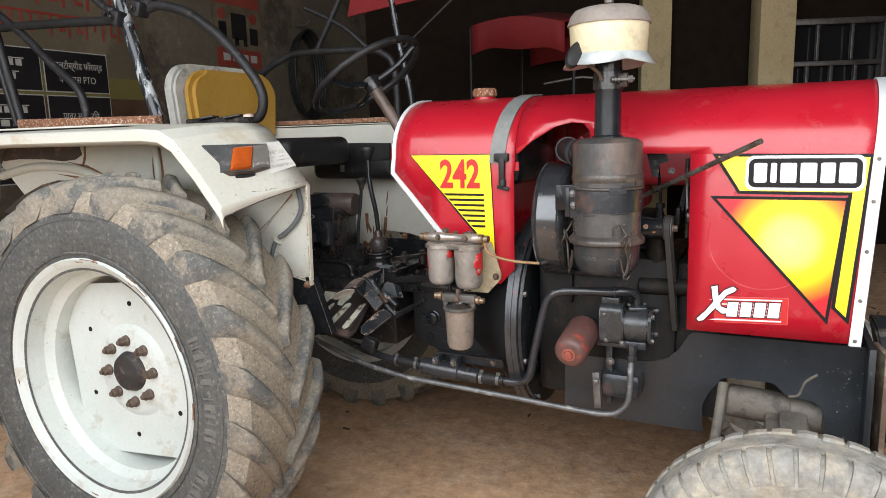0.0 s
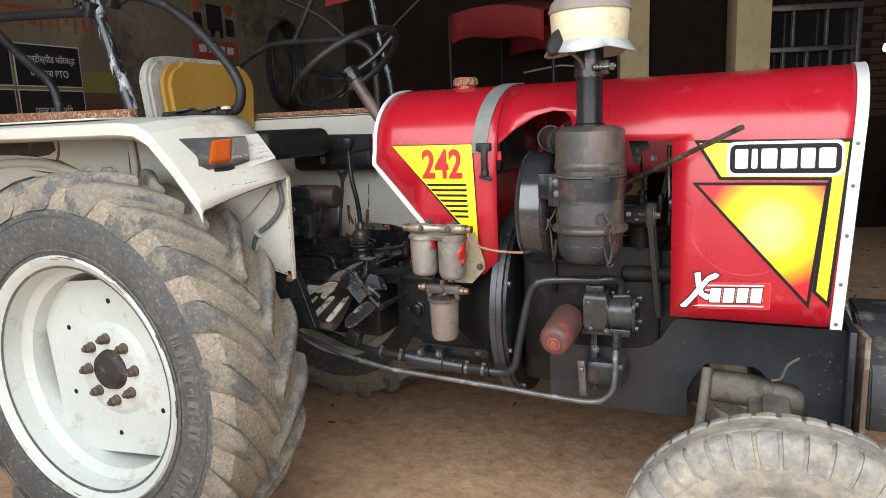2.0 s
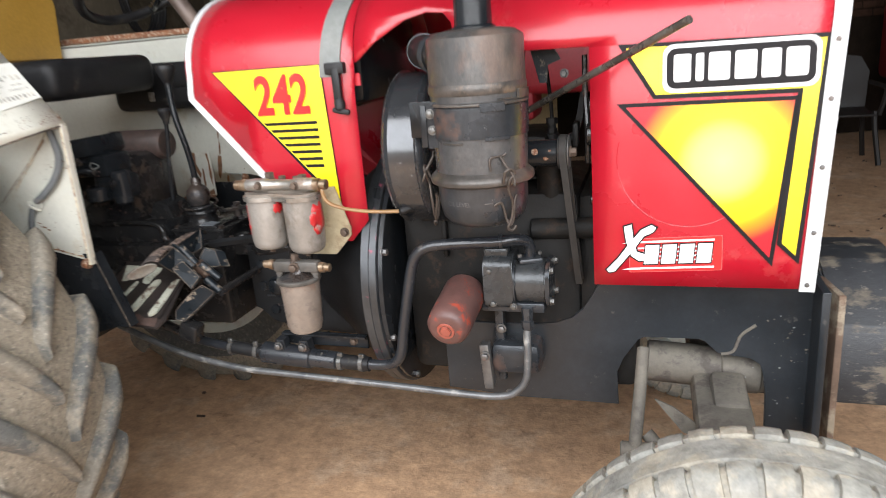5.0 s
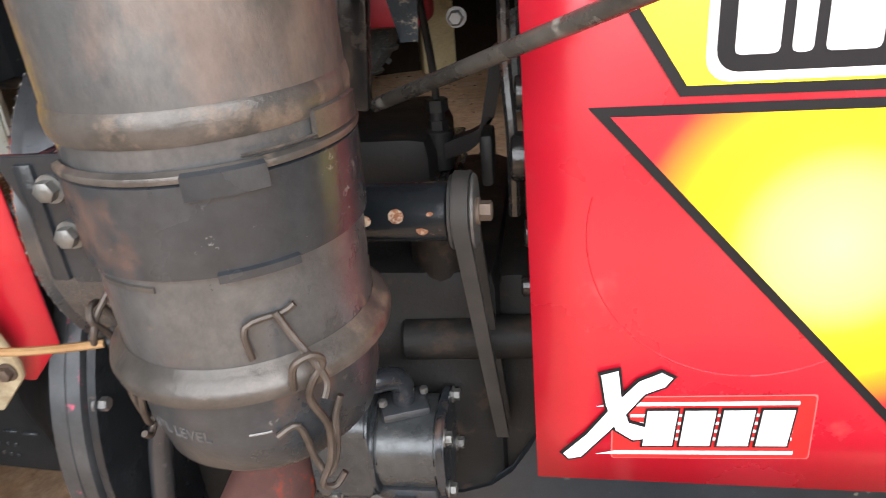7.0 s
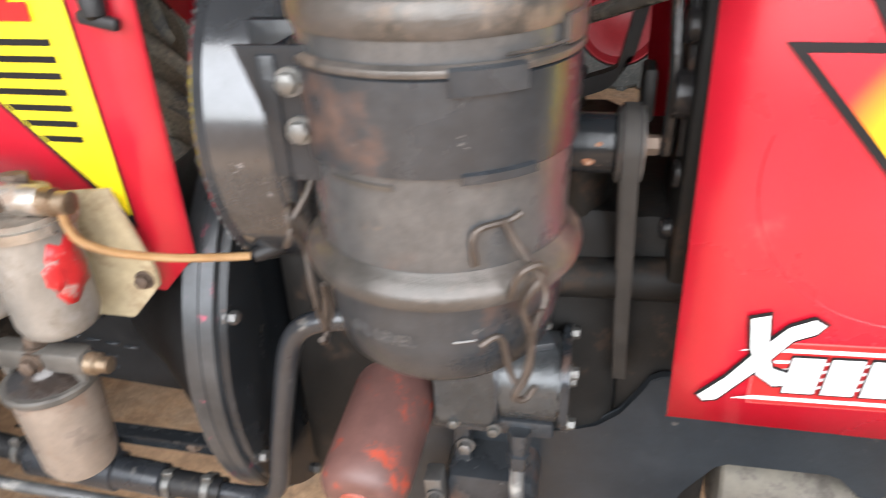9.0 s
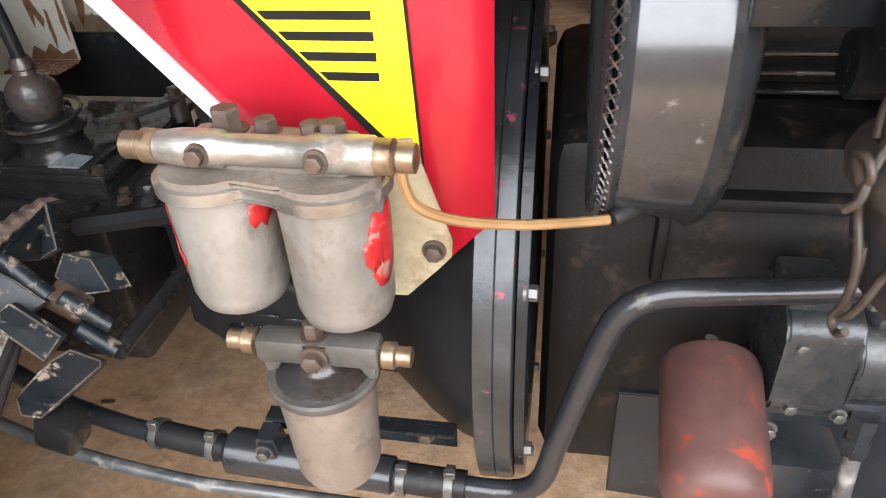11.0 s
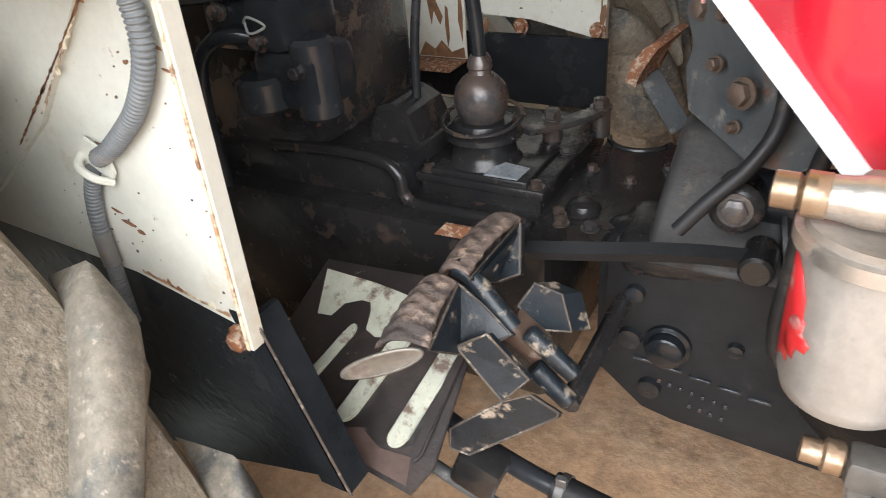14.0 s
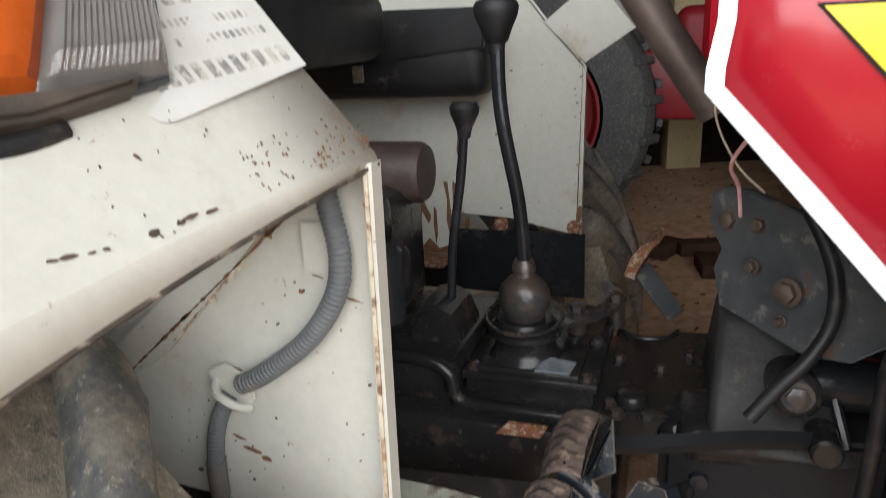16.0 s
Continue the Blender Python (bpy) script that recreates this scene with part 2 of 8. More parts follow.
# brick and mortar: the shade deep in the shed is put into the colour
BRICK = surface("shade-darkened brick", (0.050, 0.027, 0.019), (0.082, 0.045, 0.031), (0.9, 1.0), scale=9, bump=0.5, bscale=60, spec=0.1)
MORTAR = surface("shade-darkened mortar", (0.016, 0.011, 0.008), (0.026, 0.018, 0.013), (0.9, 1.0), scale=9, bump=0.5, spec=0.1)
# oily iron, blackened further in place of the shade under the bonnet
BAYSHADE = surface("oily iron darkened for shade", (0.006, 0.006, 0.006), (0.014, 0.013, 0.012), (0.45, 0.7), scale=14, stain=((0.05, 0.032, 0.022), 22, 0.62, 0.6), bump=0.4, spec=0.25)
DARKWOOD = surface("dark sheet", (0.05, 0.045, 0.04), (0.08, 0.07, 0.06), (0.8, 0.9), scale=3)
CLOTH = surface("red canopy cloth", (0.20, 0.009, 0.012), (0.25, 0.016, 0.018), (0.7, 0.85), scale=4)
DECK = surface("red dull paint", (0.24, 0.010, 0.016), (0.30, 0.016, 0.024), (0.4, 0.55), scale=4)


def glossy(name, color, rough, metal=0.0, trans=0.0):
    m = surface(name, color, tuple(c * 0.92 for c in color), (rough, rough * 1.2), metal, scale=20, bump=0.02)
    m.node_tree.nodes["Principled BSDF"].inputs["Transmission Weight"].default_value = trans
    return m


RUSTEDGE = surface("rust bleeding through cream", (0.66, 0.62, 0.5), (0.6, 0.5, 0.34), (0.5, 0.7), scale=12, stain=((0.30, 0.14, 0.05), 18, 0.535, 0.9), stain2=(RUST, 40, 0.56, 0.9), bump=0.4)
SEAMRUST = surface("rust streak", (0.12, 0.055, 0.026), (0.25, 0.125, 0.06), (0.7, 0.9), scale=60, bump=0.4)
SEAMEDGE = surface("rusty sheet edge", (0.03, 0.027, 0.025), (0.10, 0.075, 0.055), (0.6, 0.8), scale=40, stain=((0.36, 0.31, 0.25), 70, 0.61, 0.8))
CHIP = surface("chipped dark spot", (0.06, 0.045, 0.038), (0.15, 0.10, 0.075), (0.6, 0.8), scale=80, bump=0.2)
GREASE = surface("brown greasy iron", (0.026, 0.021, 0.019), (0.075, 0.054, 0.044), (0.18, 0.42), 0.2, scale=22, stain=((0.014, 0.014, 0.016), 14, 0.53, 0.85), bump=0.5, bscale=70, coat=0.3)
AMBER = glossy("amber lens", (0.62, 0.12, 0.02), 0.10, 0, 0.3)
CLEAR = glossy("clear ribbed lens", (0.72, 0.68, 0.63), 0.16, 0, 0.80)
MIRROR = glossy("mirror glass", (0.8, 0.8, 0.8), 0.03, 1.0)
GLASS = glossy("dark window glass", (0.02, 0.02, 0.022), 0.08)


def sunburst(name, centre):
    """The printed sticker: pale yellow disc that runs through orange into red, round a point of the panel."""
    m = bpy.data.materials.new(name)
    m.use_nodes = True
    N, L = m.node_tree.nodes, m.node_tree.links.new
    tc = N.new("ShaderNodeTexCoord")
    d = N.new("ShaderNodeVectorMath")
    d.operation = "DISTANCE"
    d.inputs[1].default_value = centre
    L(tc.outputs["Object"], d.inputs[0])
    r = N.new("ShaderNodeValToRGB")
    e = r.color_ramp.elements
    e[0].position, e[0].color = 0.0, (0.94, 0.82, 0.24, 1)
    e[1].position, e[1].color = 0.158, (0.52, 0.010, 0.022, 1)
    for p, c in ((0.052, (0.93, 0.78, 0.16, 1)), (0.082, (0.90, 0.70, 0.015, 1)), (0.104, (0.90, 0.64, 0.006, 1)), (0.126, (0.82, 0.31, 0.006, 1))):
        x = e.new(p)
        x.color = c
    L(d.outputs["Value"], r.inputs[0])
    b = N["Principled BSDF"]
    L(r.outputs[0], b.inputs["Base Color"])
    b.inputs["Roughness"].default_value = 0.32
    b.inputs["Coat Weight"].default_value = 0.3
    return m


# ---- building helpers ----
def thing(name, label, category, at=(0, 0, 0), group="", kind=""):
    ob = new(name)
    ob.location = at
    ob.empty_display_size = 0.1
    bpy.context.view_layer.update()
    return tagged(ob, label, category, group, kind)


def part(name, bm, material, parent=None, label="", smooth=40):
    bmesh.ops.recalc_face_normals(bm, faces=bm.faces)
    me = bpy.data.meshes.new(name)
    bm.to_mesh(me)
    bm.free()
    for mt in (material if isinstance(material, (list, tuple)) else [material]):
        me.materials.append(mt)
    if smooth:
        me.shade_smooth()
        me.set_sharp_from_angle(angle=radians(smooth))
    ob = new(name, me)
    if parent:
        ob.parent = parent
        top = parent.parent or parent
        ob.matrix_parent_inverse = Matrix.Translation(-Vector(top.location)) if parent.parent is None else Matrix()
        if parent.parent is not None:
            ob.matrix_parent_inverse = Matrix()
    if label:
        tagged(ob, label)
    return ob


def B():
    return bmesh.new()


def box(bm, c, s, rot=(0, 0, 0), bevel=0.0, seg=2):
    m = pose(*c, *rot) @ Matrix.Diagonal((*s, 1))
    g = bmesh.ops.create_cube(bm, size=1, matrix=m)
    if bevel:
        es = list({e for v in g["verts"] for e in v.link_edges})
        bmesh.ops.bevel(bm, geom=es, offset=bevel, segments=seg, affect="EDGES", profile=0.5)
    return bm


def frame_of(d):
    return Vector(d).normalized().to_track_quat("Z", "Y").to_matrix().to_4x4()


def lathe(bm, p0, axis, prof, seg=40, caps=True):
    """Turns a profile of (distance along the axis, radius) round the axis through p0."""
    m = Matrix.Translation(p0) @ frame_of(axis)
    rings = []
    for h, r in prof:
        if r < 1e-5:
            rings.append([bm.verts.new(m @ Vector((0, 0, h)))])
        else:
            rings.append([bm.verts.new(m @ Vector((r * math.cos(2 * math.pi * i / seg), r * math.sin(2 * math.pi * i / seg), h))) for i in range(seg)])
    for a, b in zip(rings, rings[1:]):
        for i in range(seg):
            j = (i + 1) % seg
            vs = [a[i % len(a)], a[j % len(a)], b[j % len(b)], b[i % len(b)]]
            vs = list(dict.fromkeys(vs))
            if len(vs) > 2:
                bm.faces.new(vs)
    if caps:
        for r in (rings[0], rings[-1]):
            if len(r) > 2:
                bm.faces.new(r)
    return bm


def cyl(bm, p0, p1, r0, r1=None, seg=20, bev=0.0):
    h = (Vector(p1) - Vector(p0)).length
    r1 = r0 if r1 is None else r1
    prof = [(0, r0), (h, r1)] if not bev else [(0, r0 - bev), (bev, r0), (h - bev, r1), (h, r1 - bev)]
    return lathe(bm, p0, Vector(p1) - Vector(p0), prof, seg)


def smooth_path(pts, n=8):
    """A rounded line through the points."""
    P = [Vector(p) for p in pts]
    if len(P) < 3:
        return P
    out = []
    for i in range(len(P) - 1):
        a, b, c, d = P[max(i - 1, 0)], P[i], P[i + 1], P[min(i + 2, len(P) - 1)]
        for k in range(n):
            t = k / n
            out.append(0.5 * (2 * b + (c - a) * t + (2 * a - 5 * b + 4 * c - d) * t * t + (3 * b - a - 3 * c + d) * t ** 3))
    return out + [P[-1]]


def pipe(bm, pts, r, seg=12, n=8, ribs=0.0):
    """A tube along a rounded line; ribs: corrugation depth."""
    P = smooth_path(pts, n)
    if ribs:
        Q = [P[0]]
        for a, b in zip(P, P[1:]):
            k = max(1, int((b - a).length / 0.0009))
            Q += [a.lerp(b, i / k) for i in range(1, k + 1)]
        P = Q
    up = Vector((0.13, 0.31, 0.94))
    rings = []
    for i, p in enumerate(P):
        d = (P[min(i + 1, len(P) - 1)] - P[max(i - 1, 0)]).normalized()
        side = d.cross(up).normalized()
        up = side.cross(d).normalized()
        rr = r + (ribs if i % 4 < 2 else 0)
        rings.append([bm.verts.new(p + rr * (math.cos(2 * math.pi * k / seg) * side + math.sin(2 * math.pi * k / seg) * up)) for k in range(seg)])
    for a, b in zip(rings, rings[1:]):
        for k in range(seg):
            bm.faces.new((a[k], a[(k + 1) % seg], b[(k + 1) % seg], b[k]))
    bm.faces.new(rings[0])
    bm.faces.new(rings[-1])
    return bm


def prism(bm, poly, fn, depth, bevel=0.0):
    """A plate: the outline poly of (u, v) on fn(u, v), carried depth along the vector."""
    a = [bm.verts.new(fn(u, v)) for u, v in poly]
    d = Vector(depth)
    b = [bm.verts.new(p.co + d) for p in a]
    fs = [bm.faces.new(a), bm.faces.new(b)]
    for i in range(len(a)):
        j = (i + 1) % len(a)
        fs.append(bm.faces.new((a[i], a[j], b[j], b[i])))
    if bevel:
        es = list({e for f in fs[:2] for e in f.edges})
        bmesh.ops.bevel(bm, geom=es, offset=bevel, segments=2, affect="EDGES")
    return bm


def XZ(y):
    return lambda u, v: Vector((u, y, v))


def XY(z):
    return lambda u, v: Vector((u, v, z))


def YZ(x):
    return lambda u, v: Vector((x, u, v))


def hexbolt(bm, p, d, r, h, washer=True):
    m = Matrix.Translation(p) @ frame_of(d)
    if washer:
        lathe(bm, p, d, [(0, r * 1.35), (h * 0.22, r * 1.35)], 16)
    lathe(bm, m @ Vector((0, 0, h * 0.2)), d, [(0, r), (h * 0.7, r), (h * 0.8, r * 0.8)], 6)
    return bm


def bolt(p, d, r, h, material, parent, name="bolt"):
    return part(name, hexbolt(B(), p, d, r, h), material, parent)


def curved_sheet(bm, poly, xs, ss, fn):
    """A sheet cut to the outline poly of (x, s), divided along xs and ss, laid on fn(x, s)."""
    f = bm.faces.new([bm.verts.new((u, v, 0)) for u, v in poly])
    for x in xs:
        bmesh.ops.bisect_plane(bm, geom=bm.verts[:] + bm.edges[:] + bm.faces[:], plane_co=(x, 0, 0), plane_no=(1, 0, 0))
    for s in ss:
        bmesh.ops.bisect_plane(bm, geom=bm.verts[:] + bm.edges[:] + bm.faces[:], plane_co=(0, s, 0), plane_no=(0, 1, 0))
    for v in bm.verts:
        v.co = fn(v.co.x, v.co.y)
    return bm


def thicken(ob, t, offset=1.0):
    md = ob.modifiers.new("thickness", "SOLIDIFY")
    md.thickness, md.offset = t, offset
    return ob


# ---- the shed ----
WALLX = -2.3


def slab(name, c, s, material, label, rot=(0, 0, 0), category="wall"):
    ob = part(name, box(B(), c, s, rot), material, None, "", 0)
    return tagged(ob, label, category, "", "structure")


bm = B()
NX, NY = 90, 90
grid = [[bm.verts.new((-60 + 122 * ((i / NX) ** 1.0) * 1.0, -60 + 120 * (j / NY), 0)) for j in range(NY + 1)] for i in range(NX + 1)]
for i in range(NX):
    for j in range(NY):
        bm.faces.new((grid[i][j], grid[i + 1][j], grid[i + 1][j + 1], grid[i][j + 1]))
ground = tagged(part("ground", bm, EARTH), "trodden brown earth floor with dust and dark patches", "ground", "", "structure")

slab("wall_left", (WALLX - 0.12, 2.2, 2.45), (0.24, 11.4, 4.9), WALLDIM, "stained cream plastered side wall behind the tractor")
BACK = 20.0
ub = Vector((math.cos(radians(BACK)), math.sin(radians(BACK)), 0))
vb = Vector((-ub.y, ub.x, 0))
CORNER = Vector((1.50, 5.95, 0))


def back(u, v, z):
    """A place along the back wall: u along it from the pillar, v behind it."""
    return CORNER + ub * (u + 0.11) + vb * v + Vector((0, 0, z))


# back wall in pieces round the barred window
# dark wall colour stands in for the little light reaching the back
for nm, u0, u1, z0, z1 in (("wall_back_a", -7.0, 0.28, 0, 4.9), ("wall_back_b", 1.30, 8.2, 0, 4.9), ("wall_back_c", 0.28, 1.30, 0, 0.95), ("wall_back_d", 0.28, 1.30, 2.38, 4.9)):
    slab(nm, back((u0 + u1) / 2, 0.115, (z0 + z1) / 2), (u1 - u0, 0.23, z1 - z0), MORTAR, "brick back wall of the shed, coloured dark for its shade", (0, 0, BACK))
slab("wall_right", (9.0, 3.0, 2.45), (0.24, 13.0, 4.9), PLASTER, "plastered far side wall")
ceil = slab("ceiling", (3.2, 3.0, 4.96), (11.8, 13.2, 0.12), DARKWOOD, "dark sheet roof underside", category="ceiling")
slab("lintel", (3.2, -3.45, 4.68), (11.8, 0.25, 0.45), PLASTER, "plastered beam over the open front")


def pillar(u, v, w, label):
    o = part("pillar", box(B(), back(u, v, 2.45), (w, w * 0.9, 4.9), (0, 0, BACK), 0.008), PILLAR)
    tagged(o, label, "pillar", "pillars of the shed", "structure")


pillar(0.08, -0.25, 0.34, "square cream-painted pillar before the brick wall")
pillar(-1.05, -0.05, 0.3, "dim plastered pillar against the back wall")

# barred window
win = thing("window_1", "dark barred window with a pale wooden frame", "window", back(0.79, 0, 0.95), kind="structure")
for c, s in (((0.79, 0.0, 0.98), (1.02, 0.12, 0.06)), ((0.79, 0.0, 2.35), (1.02, 0.12, 0.06)), ((0.79, 0.0, 1.93), (0.92, 0.08, 0.05)), ((0.305, 0, 1.665), (0.05, 0.12, 1.31)), ((1.275, 0, 1.665), (0.05, 0.12, 1.31))):
    part("window_frame", box(B(), back(*c), s, (0, 0, BACK), 0.004), STEEL, win)
for k in range(3):
    part("bar", box(B(), back(0.53 + 0.24 * k, -0.01, 1.46), (0.035, 0.05, 0.92), (0, 0, BACK), 0.004), STEEL, win)
for k in range(2):
    part("bar", box(B(), back(0.62 + 0.34 * k, -0.01, 2.15), (0.03, 0.05, 0.38), (0, 0, BACK), 0.004), STEEL, win)
part("pane", box(B(), back(0.79, 0.08, 1.66), (0.94, 0.008, 1.34), (0, 0, BACK)), GLASS, win)

# ---- the tractor ----
TR = thing("tractor", "red farm tractor with cream fenders parked on the earth floor", "tractor", (0.95, 0, 0))


def side_y(x, z):
    return -(0.27 + 0.018 * (x - 0.8) - 0.055 * (z - 1.26) * min(1, max(0.1, (x - 1.15) / 0.3)))


ZS, ZT, SP = 1.255, 1.437, 0.36


def hood(x, s, out=0.0):
    """A place on the near side of the bonnet: s is the height up to the shoulder, then the way round the top."""
    if s <= ZS:
        return Vector((x, side_y(x, s) - out, s))
    a = min((s - ZS) / SP, 1.0) * math.pi / 2
    w = -side_y(x, ZS)
    c, sn = math.cos(a) ** 0.86 if a < math.pi / 2 - 1e-6 else 0.0, math.sin(a)
    return Vector((x, -(w + out) * c, ZS + (ZT - ZS + out) * sn))


def s_of(z):
    return z if z <= ZS else ZS + SP * math.asin(min(1, (z - ZS) / (ZT - ZS))) / (math.pi / 2)


SM = ZS + SP
ARC = [ZS + SP * k / 12 for k in range(13)]
FX = lambda s: 2.045 + (min(s, 1.62) - 0.787) * 0.055


def sheet_pair(name, poly, material, t, parent, xs, label=""):
    bm = B()
    curved_sheet(bm, poly, xs, [ZS - 0.2, ZS - 0.4] + ARC, hood)
    for f in bmesh.ops.duplicate(bm, geom=bm.verts[:] + bm.edges[:] + bm.faces[:])["geom"]:
        if isinstance(f, bmesh.types.BMVert):
            f.co.y = -f.co.y
    bmesh.ops.remove_doubles(bm, verts=bm.verts, dist=0.0005)
    ob = part(name, bm, material, parent, label, 30)
    bm2 = bmesh.new()
    bm2.from_mesh(ob.data)
    for f in bm2.faces:
        c = f.calc_center_median()
        if f.normal.dot(Vector((0, c.y, c.z - 1.1))) < 0:
            f.normal_flip()
    bm2.to_mesh(ob.data)
    bm2.free()
    return thicken(ob, t, -1)


cowl_poly = [(0.735, SM), (0.735, 1.40), (0.728, 1.30), (0.728, 1.203), (0.80, 1.120), (0.872, 1.038), (0.985, 0.909), (1.020, 0.869), (1.099, 0.867), (1.145, 0.916), (1.145, 1.20), (1.150, 1.25), (1.150, SM)]
cowl = sheet_pair("cowl", cowl_poly, RED, 0.003, TR, [0.8 + 0.05 * k for k in range(7)], "glossy red sheet cowl with a yellow number sticker")
bon_poly = [(1.152, SM), (1.152, 1.262)] + [(1.162, 1.268), (1.20, s_of(1.298)), (1.265, s_of(1.338)), (1.31, s_of(1.349)), (1.345, s_of(1.345)), (1.365, s_of(1.325)), (1.372, s_of(1.30)), (1.385, 1.262), (1.639, 1.258), (1.645, 0.788), (2.045, 0.791), (FX(1.3), 1.3), (FX(1.62), SM)]
bonnet = sheet_pair("bonnet", bon_poly, RED, 0.003, TR, [1.2 + 0.1 * k for k in range(9)], "red sheet bonnet with bright stickers")

# white edging of the cowl and the nose, grey strap
def ribbon(bm, line, w, out, depth=0.004):
    """A strip on the bonnet along a line of (x, s), w wide across it towards +x (dx, ds given per point)."""
    n = len(line)
    rows = []
    for x, s, dx, ds in line:
        rows.append([bm.verts.new(hood(x, s, out)), bm.verts.new(hood(x + dx, s + ds, out)), bm.verts.new(hood(x + dx, s + ds, out - depth)), bm.verts.new(hood(x, s, out - depth))])
    for a, b in zip(rows, rows[1:]):
        for k in range(4):
            bm.faces.new((a[k], a[(k + 1) % 4], b[(k + 1) % 4], b[k]))
    bm.faces.new(rows[0])
    bm.faces.new(rows[-1])
    return bm


part("edging", ribbon(B(), [(0.733, s, 0.013, 0) for s in ARC[::-1]] + [(0.727, 1.22, 0.014, 0), (0.727, 1.203, 0.014, 0.004), (0.80, 1.120, 0.012, 0.010), (0.872, 1.038, 0.012, 0.010), (0.972, 0.924, 0.012, 0.010)], 0, 0.004), TRIM, TR, "white painted edging")
part("nose_edging", ribbon(B(), [(2.022, 0.787, 0.026, 0)] + [(FX(s) - 0.023, s, 0.026, 0) for s in [0.9, 1.0, 1.1, 1.2] + ARC], 0, 0.0045), TRIM, TR, "white painted nose edging with rivets")
for z in (0.80, 0.90, 1.02, 1.14, 1.24):
    part("rivet", lathe(B(), hood(FX(z) - 0.011, z, 0.004), (0, -1, 0), [(0, 0.005), (0.002, 0.004), (0.003, 0)], 10), STEEL, TR)
part("strap", ribbon(B(), [(1.072 + 0.03 * ((s - ZS) / SP), s, 0.048, 0) for s in [1.235] + ARC], 0, 0.006), GREYB, TR, "grey rubber bonnet strap")
bm = B()
prism(bm, [(-0.29, 0.79), (0.29, 0.79), (0.27, 1.25), (0.2, 1.38), (0.09, 1.42), (-0.09, 1.42), (-0.2, 1.38), (-0.27, 1.25)], YZ(2.02), (0.012, 0, 0))
part("grille", bm, BLACK, TR, "dark grille plate")
part("firewall", prism(B(), [(-0.255, 1.20), (0.255, 1.20), (0.255, 1.25), (0.19, 1.37), (0.09, 1.42), (-0.09, 1.42), (-0.19, 1.37), (-0.255, 1.25)], YZ(0.76), (0.004, 0, 0)), BLACK, TR)
bm = B()
box(bm, (0.97, 0, 1.27), (0.34, 0.40, 0.22), bevel=0.04)
part("fuel_tank", bm, BLACK, TR)
bm = B()
lathe(bm, (0.955, -0.02, 1.43), (0, 0, 1), [(0, 0.045), (0.006, 0.045), (0.008, 0.034), (0.012, 0.034)], 24)
part("filler_neck", bm, RED, TR)
bm = B()
lathe(bm, (0.955, -0.02, 1.442), (0, 0, 1), [(0, 0.036), (0.002, 0.038), (0.024, 0.038), (0.028, 0.034), (0.028, 0)], 24)
for k in range(12):
    a = k * math.pi / 6
    box(bm, (0.955 + 0.0385 * math.cos(a), -0.02 + 0.0385 * math.sin(a), 1.455), (0.005, 0.008, 0.018), (0, 0, math.degrees(a)), 0.001, 1)
part("filler_cap", bm, RUSTY, TR, "rusty ribbed filler cap")

# stickers, each a thin film a little proud of the panel
def film(name, poly, out, material, parent, label=""):
    bm = B()
    lift = 0.0012 + (out - 0.003) * 0.6
    prism(bm, poly, lambda x, z: hood(x, z, lift), (0, 0.0006, 0))
    return part(name, bm, material, parent, label, 0)


def inset(poly, d):
    """The outline drawn in by d."""
    n = len(poly)
    area = sum(poly[i][0] * poly[(i + 1) % n][1] - poly[(i + 1) % n][0] * poly[i][1] for i in range(n))
    sg = 1 if area > 0 else -1
    out = []
    for i in range(n):
        p, q, r = (Vector(poly[(i + k) % n]) for k in (-1, 0, 1))
        e1, e2 = (q - p).normalized(), (r - q).normalized()
        n1, n2 = Vector((-e1.y, e1.x)) * sg, Vector((-e2.y, e2.x)) * sg
        b = (n1 + n2)
        b = b / max(0.25, b.length_squared / 2) if b.length else n1
        out.append(tuple(q + b * d))
    return out


def rounded(x0, z0, x1, z1, r, n=5):
    P = []
    for cx, cz, a0 in ((x1 - r, z1 - r, 0), (x0 + r, z1 - r, 90), (x0 + r, z0 + r, 180), (x1 - r, z0 + r, 270)):
        P += [(cx + r * math.cos(radians(a0 + 90 * k / n)), cz + r * math.sin(radians(a0 + 90 * k / n))) for k in range(n + 1)]
    return P


yel = [(1.692, 1.257), (2.050, 1.252), (2.019, 0.839), (1.980, 0.877), (2.001, 1.153), (1.757, 1.154)]
film("sticker_outline", yel, 0.0045, INK, bonnet, "black outlined yellow sticker")
film("sticker", inset(yel, 0.008), 0.006, YEL, bonnet, "yellow angular sticker")
tri = [(1.690, 1.148), (2.005, 1.148), (1.974, 0.834)]
film("sticker_outline", tri, 0.0045, INK, bonnet)
film("sticker", inset(tri, 0.0075), 0.006, sunburst("sunburst print", (1.882, -0.30, 1.034)), bonnet, "sticker with a yellow sun fading to red")
film("badge_border", rounded(1.773, 1.164, 2.034, 1.250, 0.018), 0.008, STW, bonnet, "white badge border")
film("badge_field", rounded(1.780, 1.171, 2.027, 1.243, 0.016), 0.0095, INK, bonnet, "black badge field")
for x0, w in ((1.792, 0.030), (1.830, 0.014), (1.852, 0.036), (1.896, 0.036), (1.940, 0.031), (1.979, 0.036)):
    film("badge_bar", rounded(x0, 1.183, x0 + w, 1.232, 0.004, 2), 0.011, STW, bonnet)


def mark(x, z):
    """A place in the mark, whose base line climbs a little."""
    return 1.667 + (x - 1.662) * 0.868, 0.816 + (z - 0.812) * 0.96 + 0.045 * max(0, x - 1.70)


def mark_film(name, poly, out, material, label=""):
    film(name, [mark(x, z) for x, z in poly], out, material, bonnet, label)


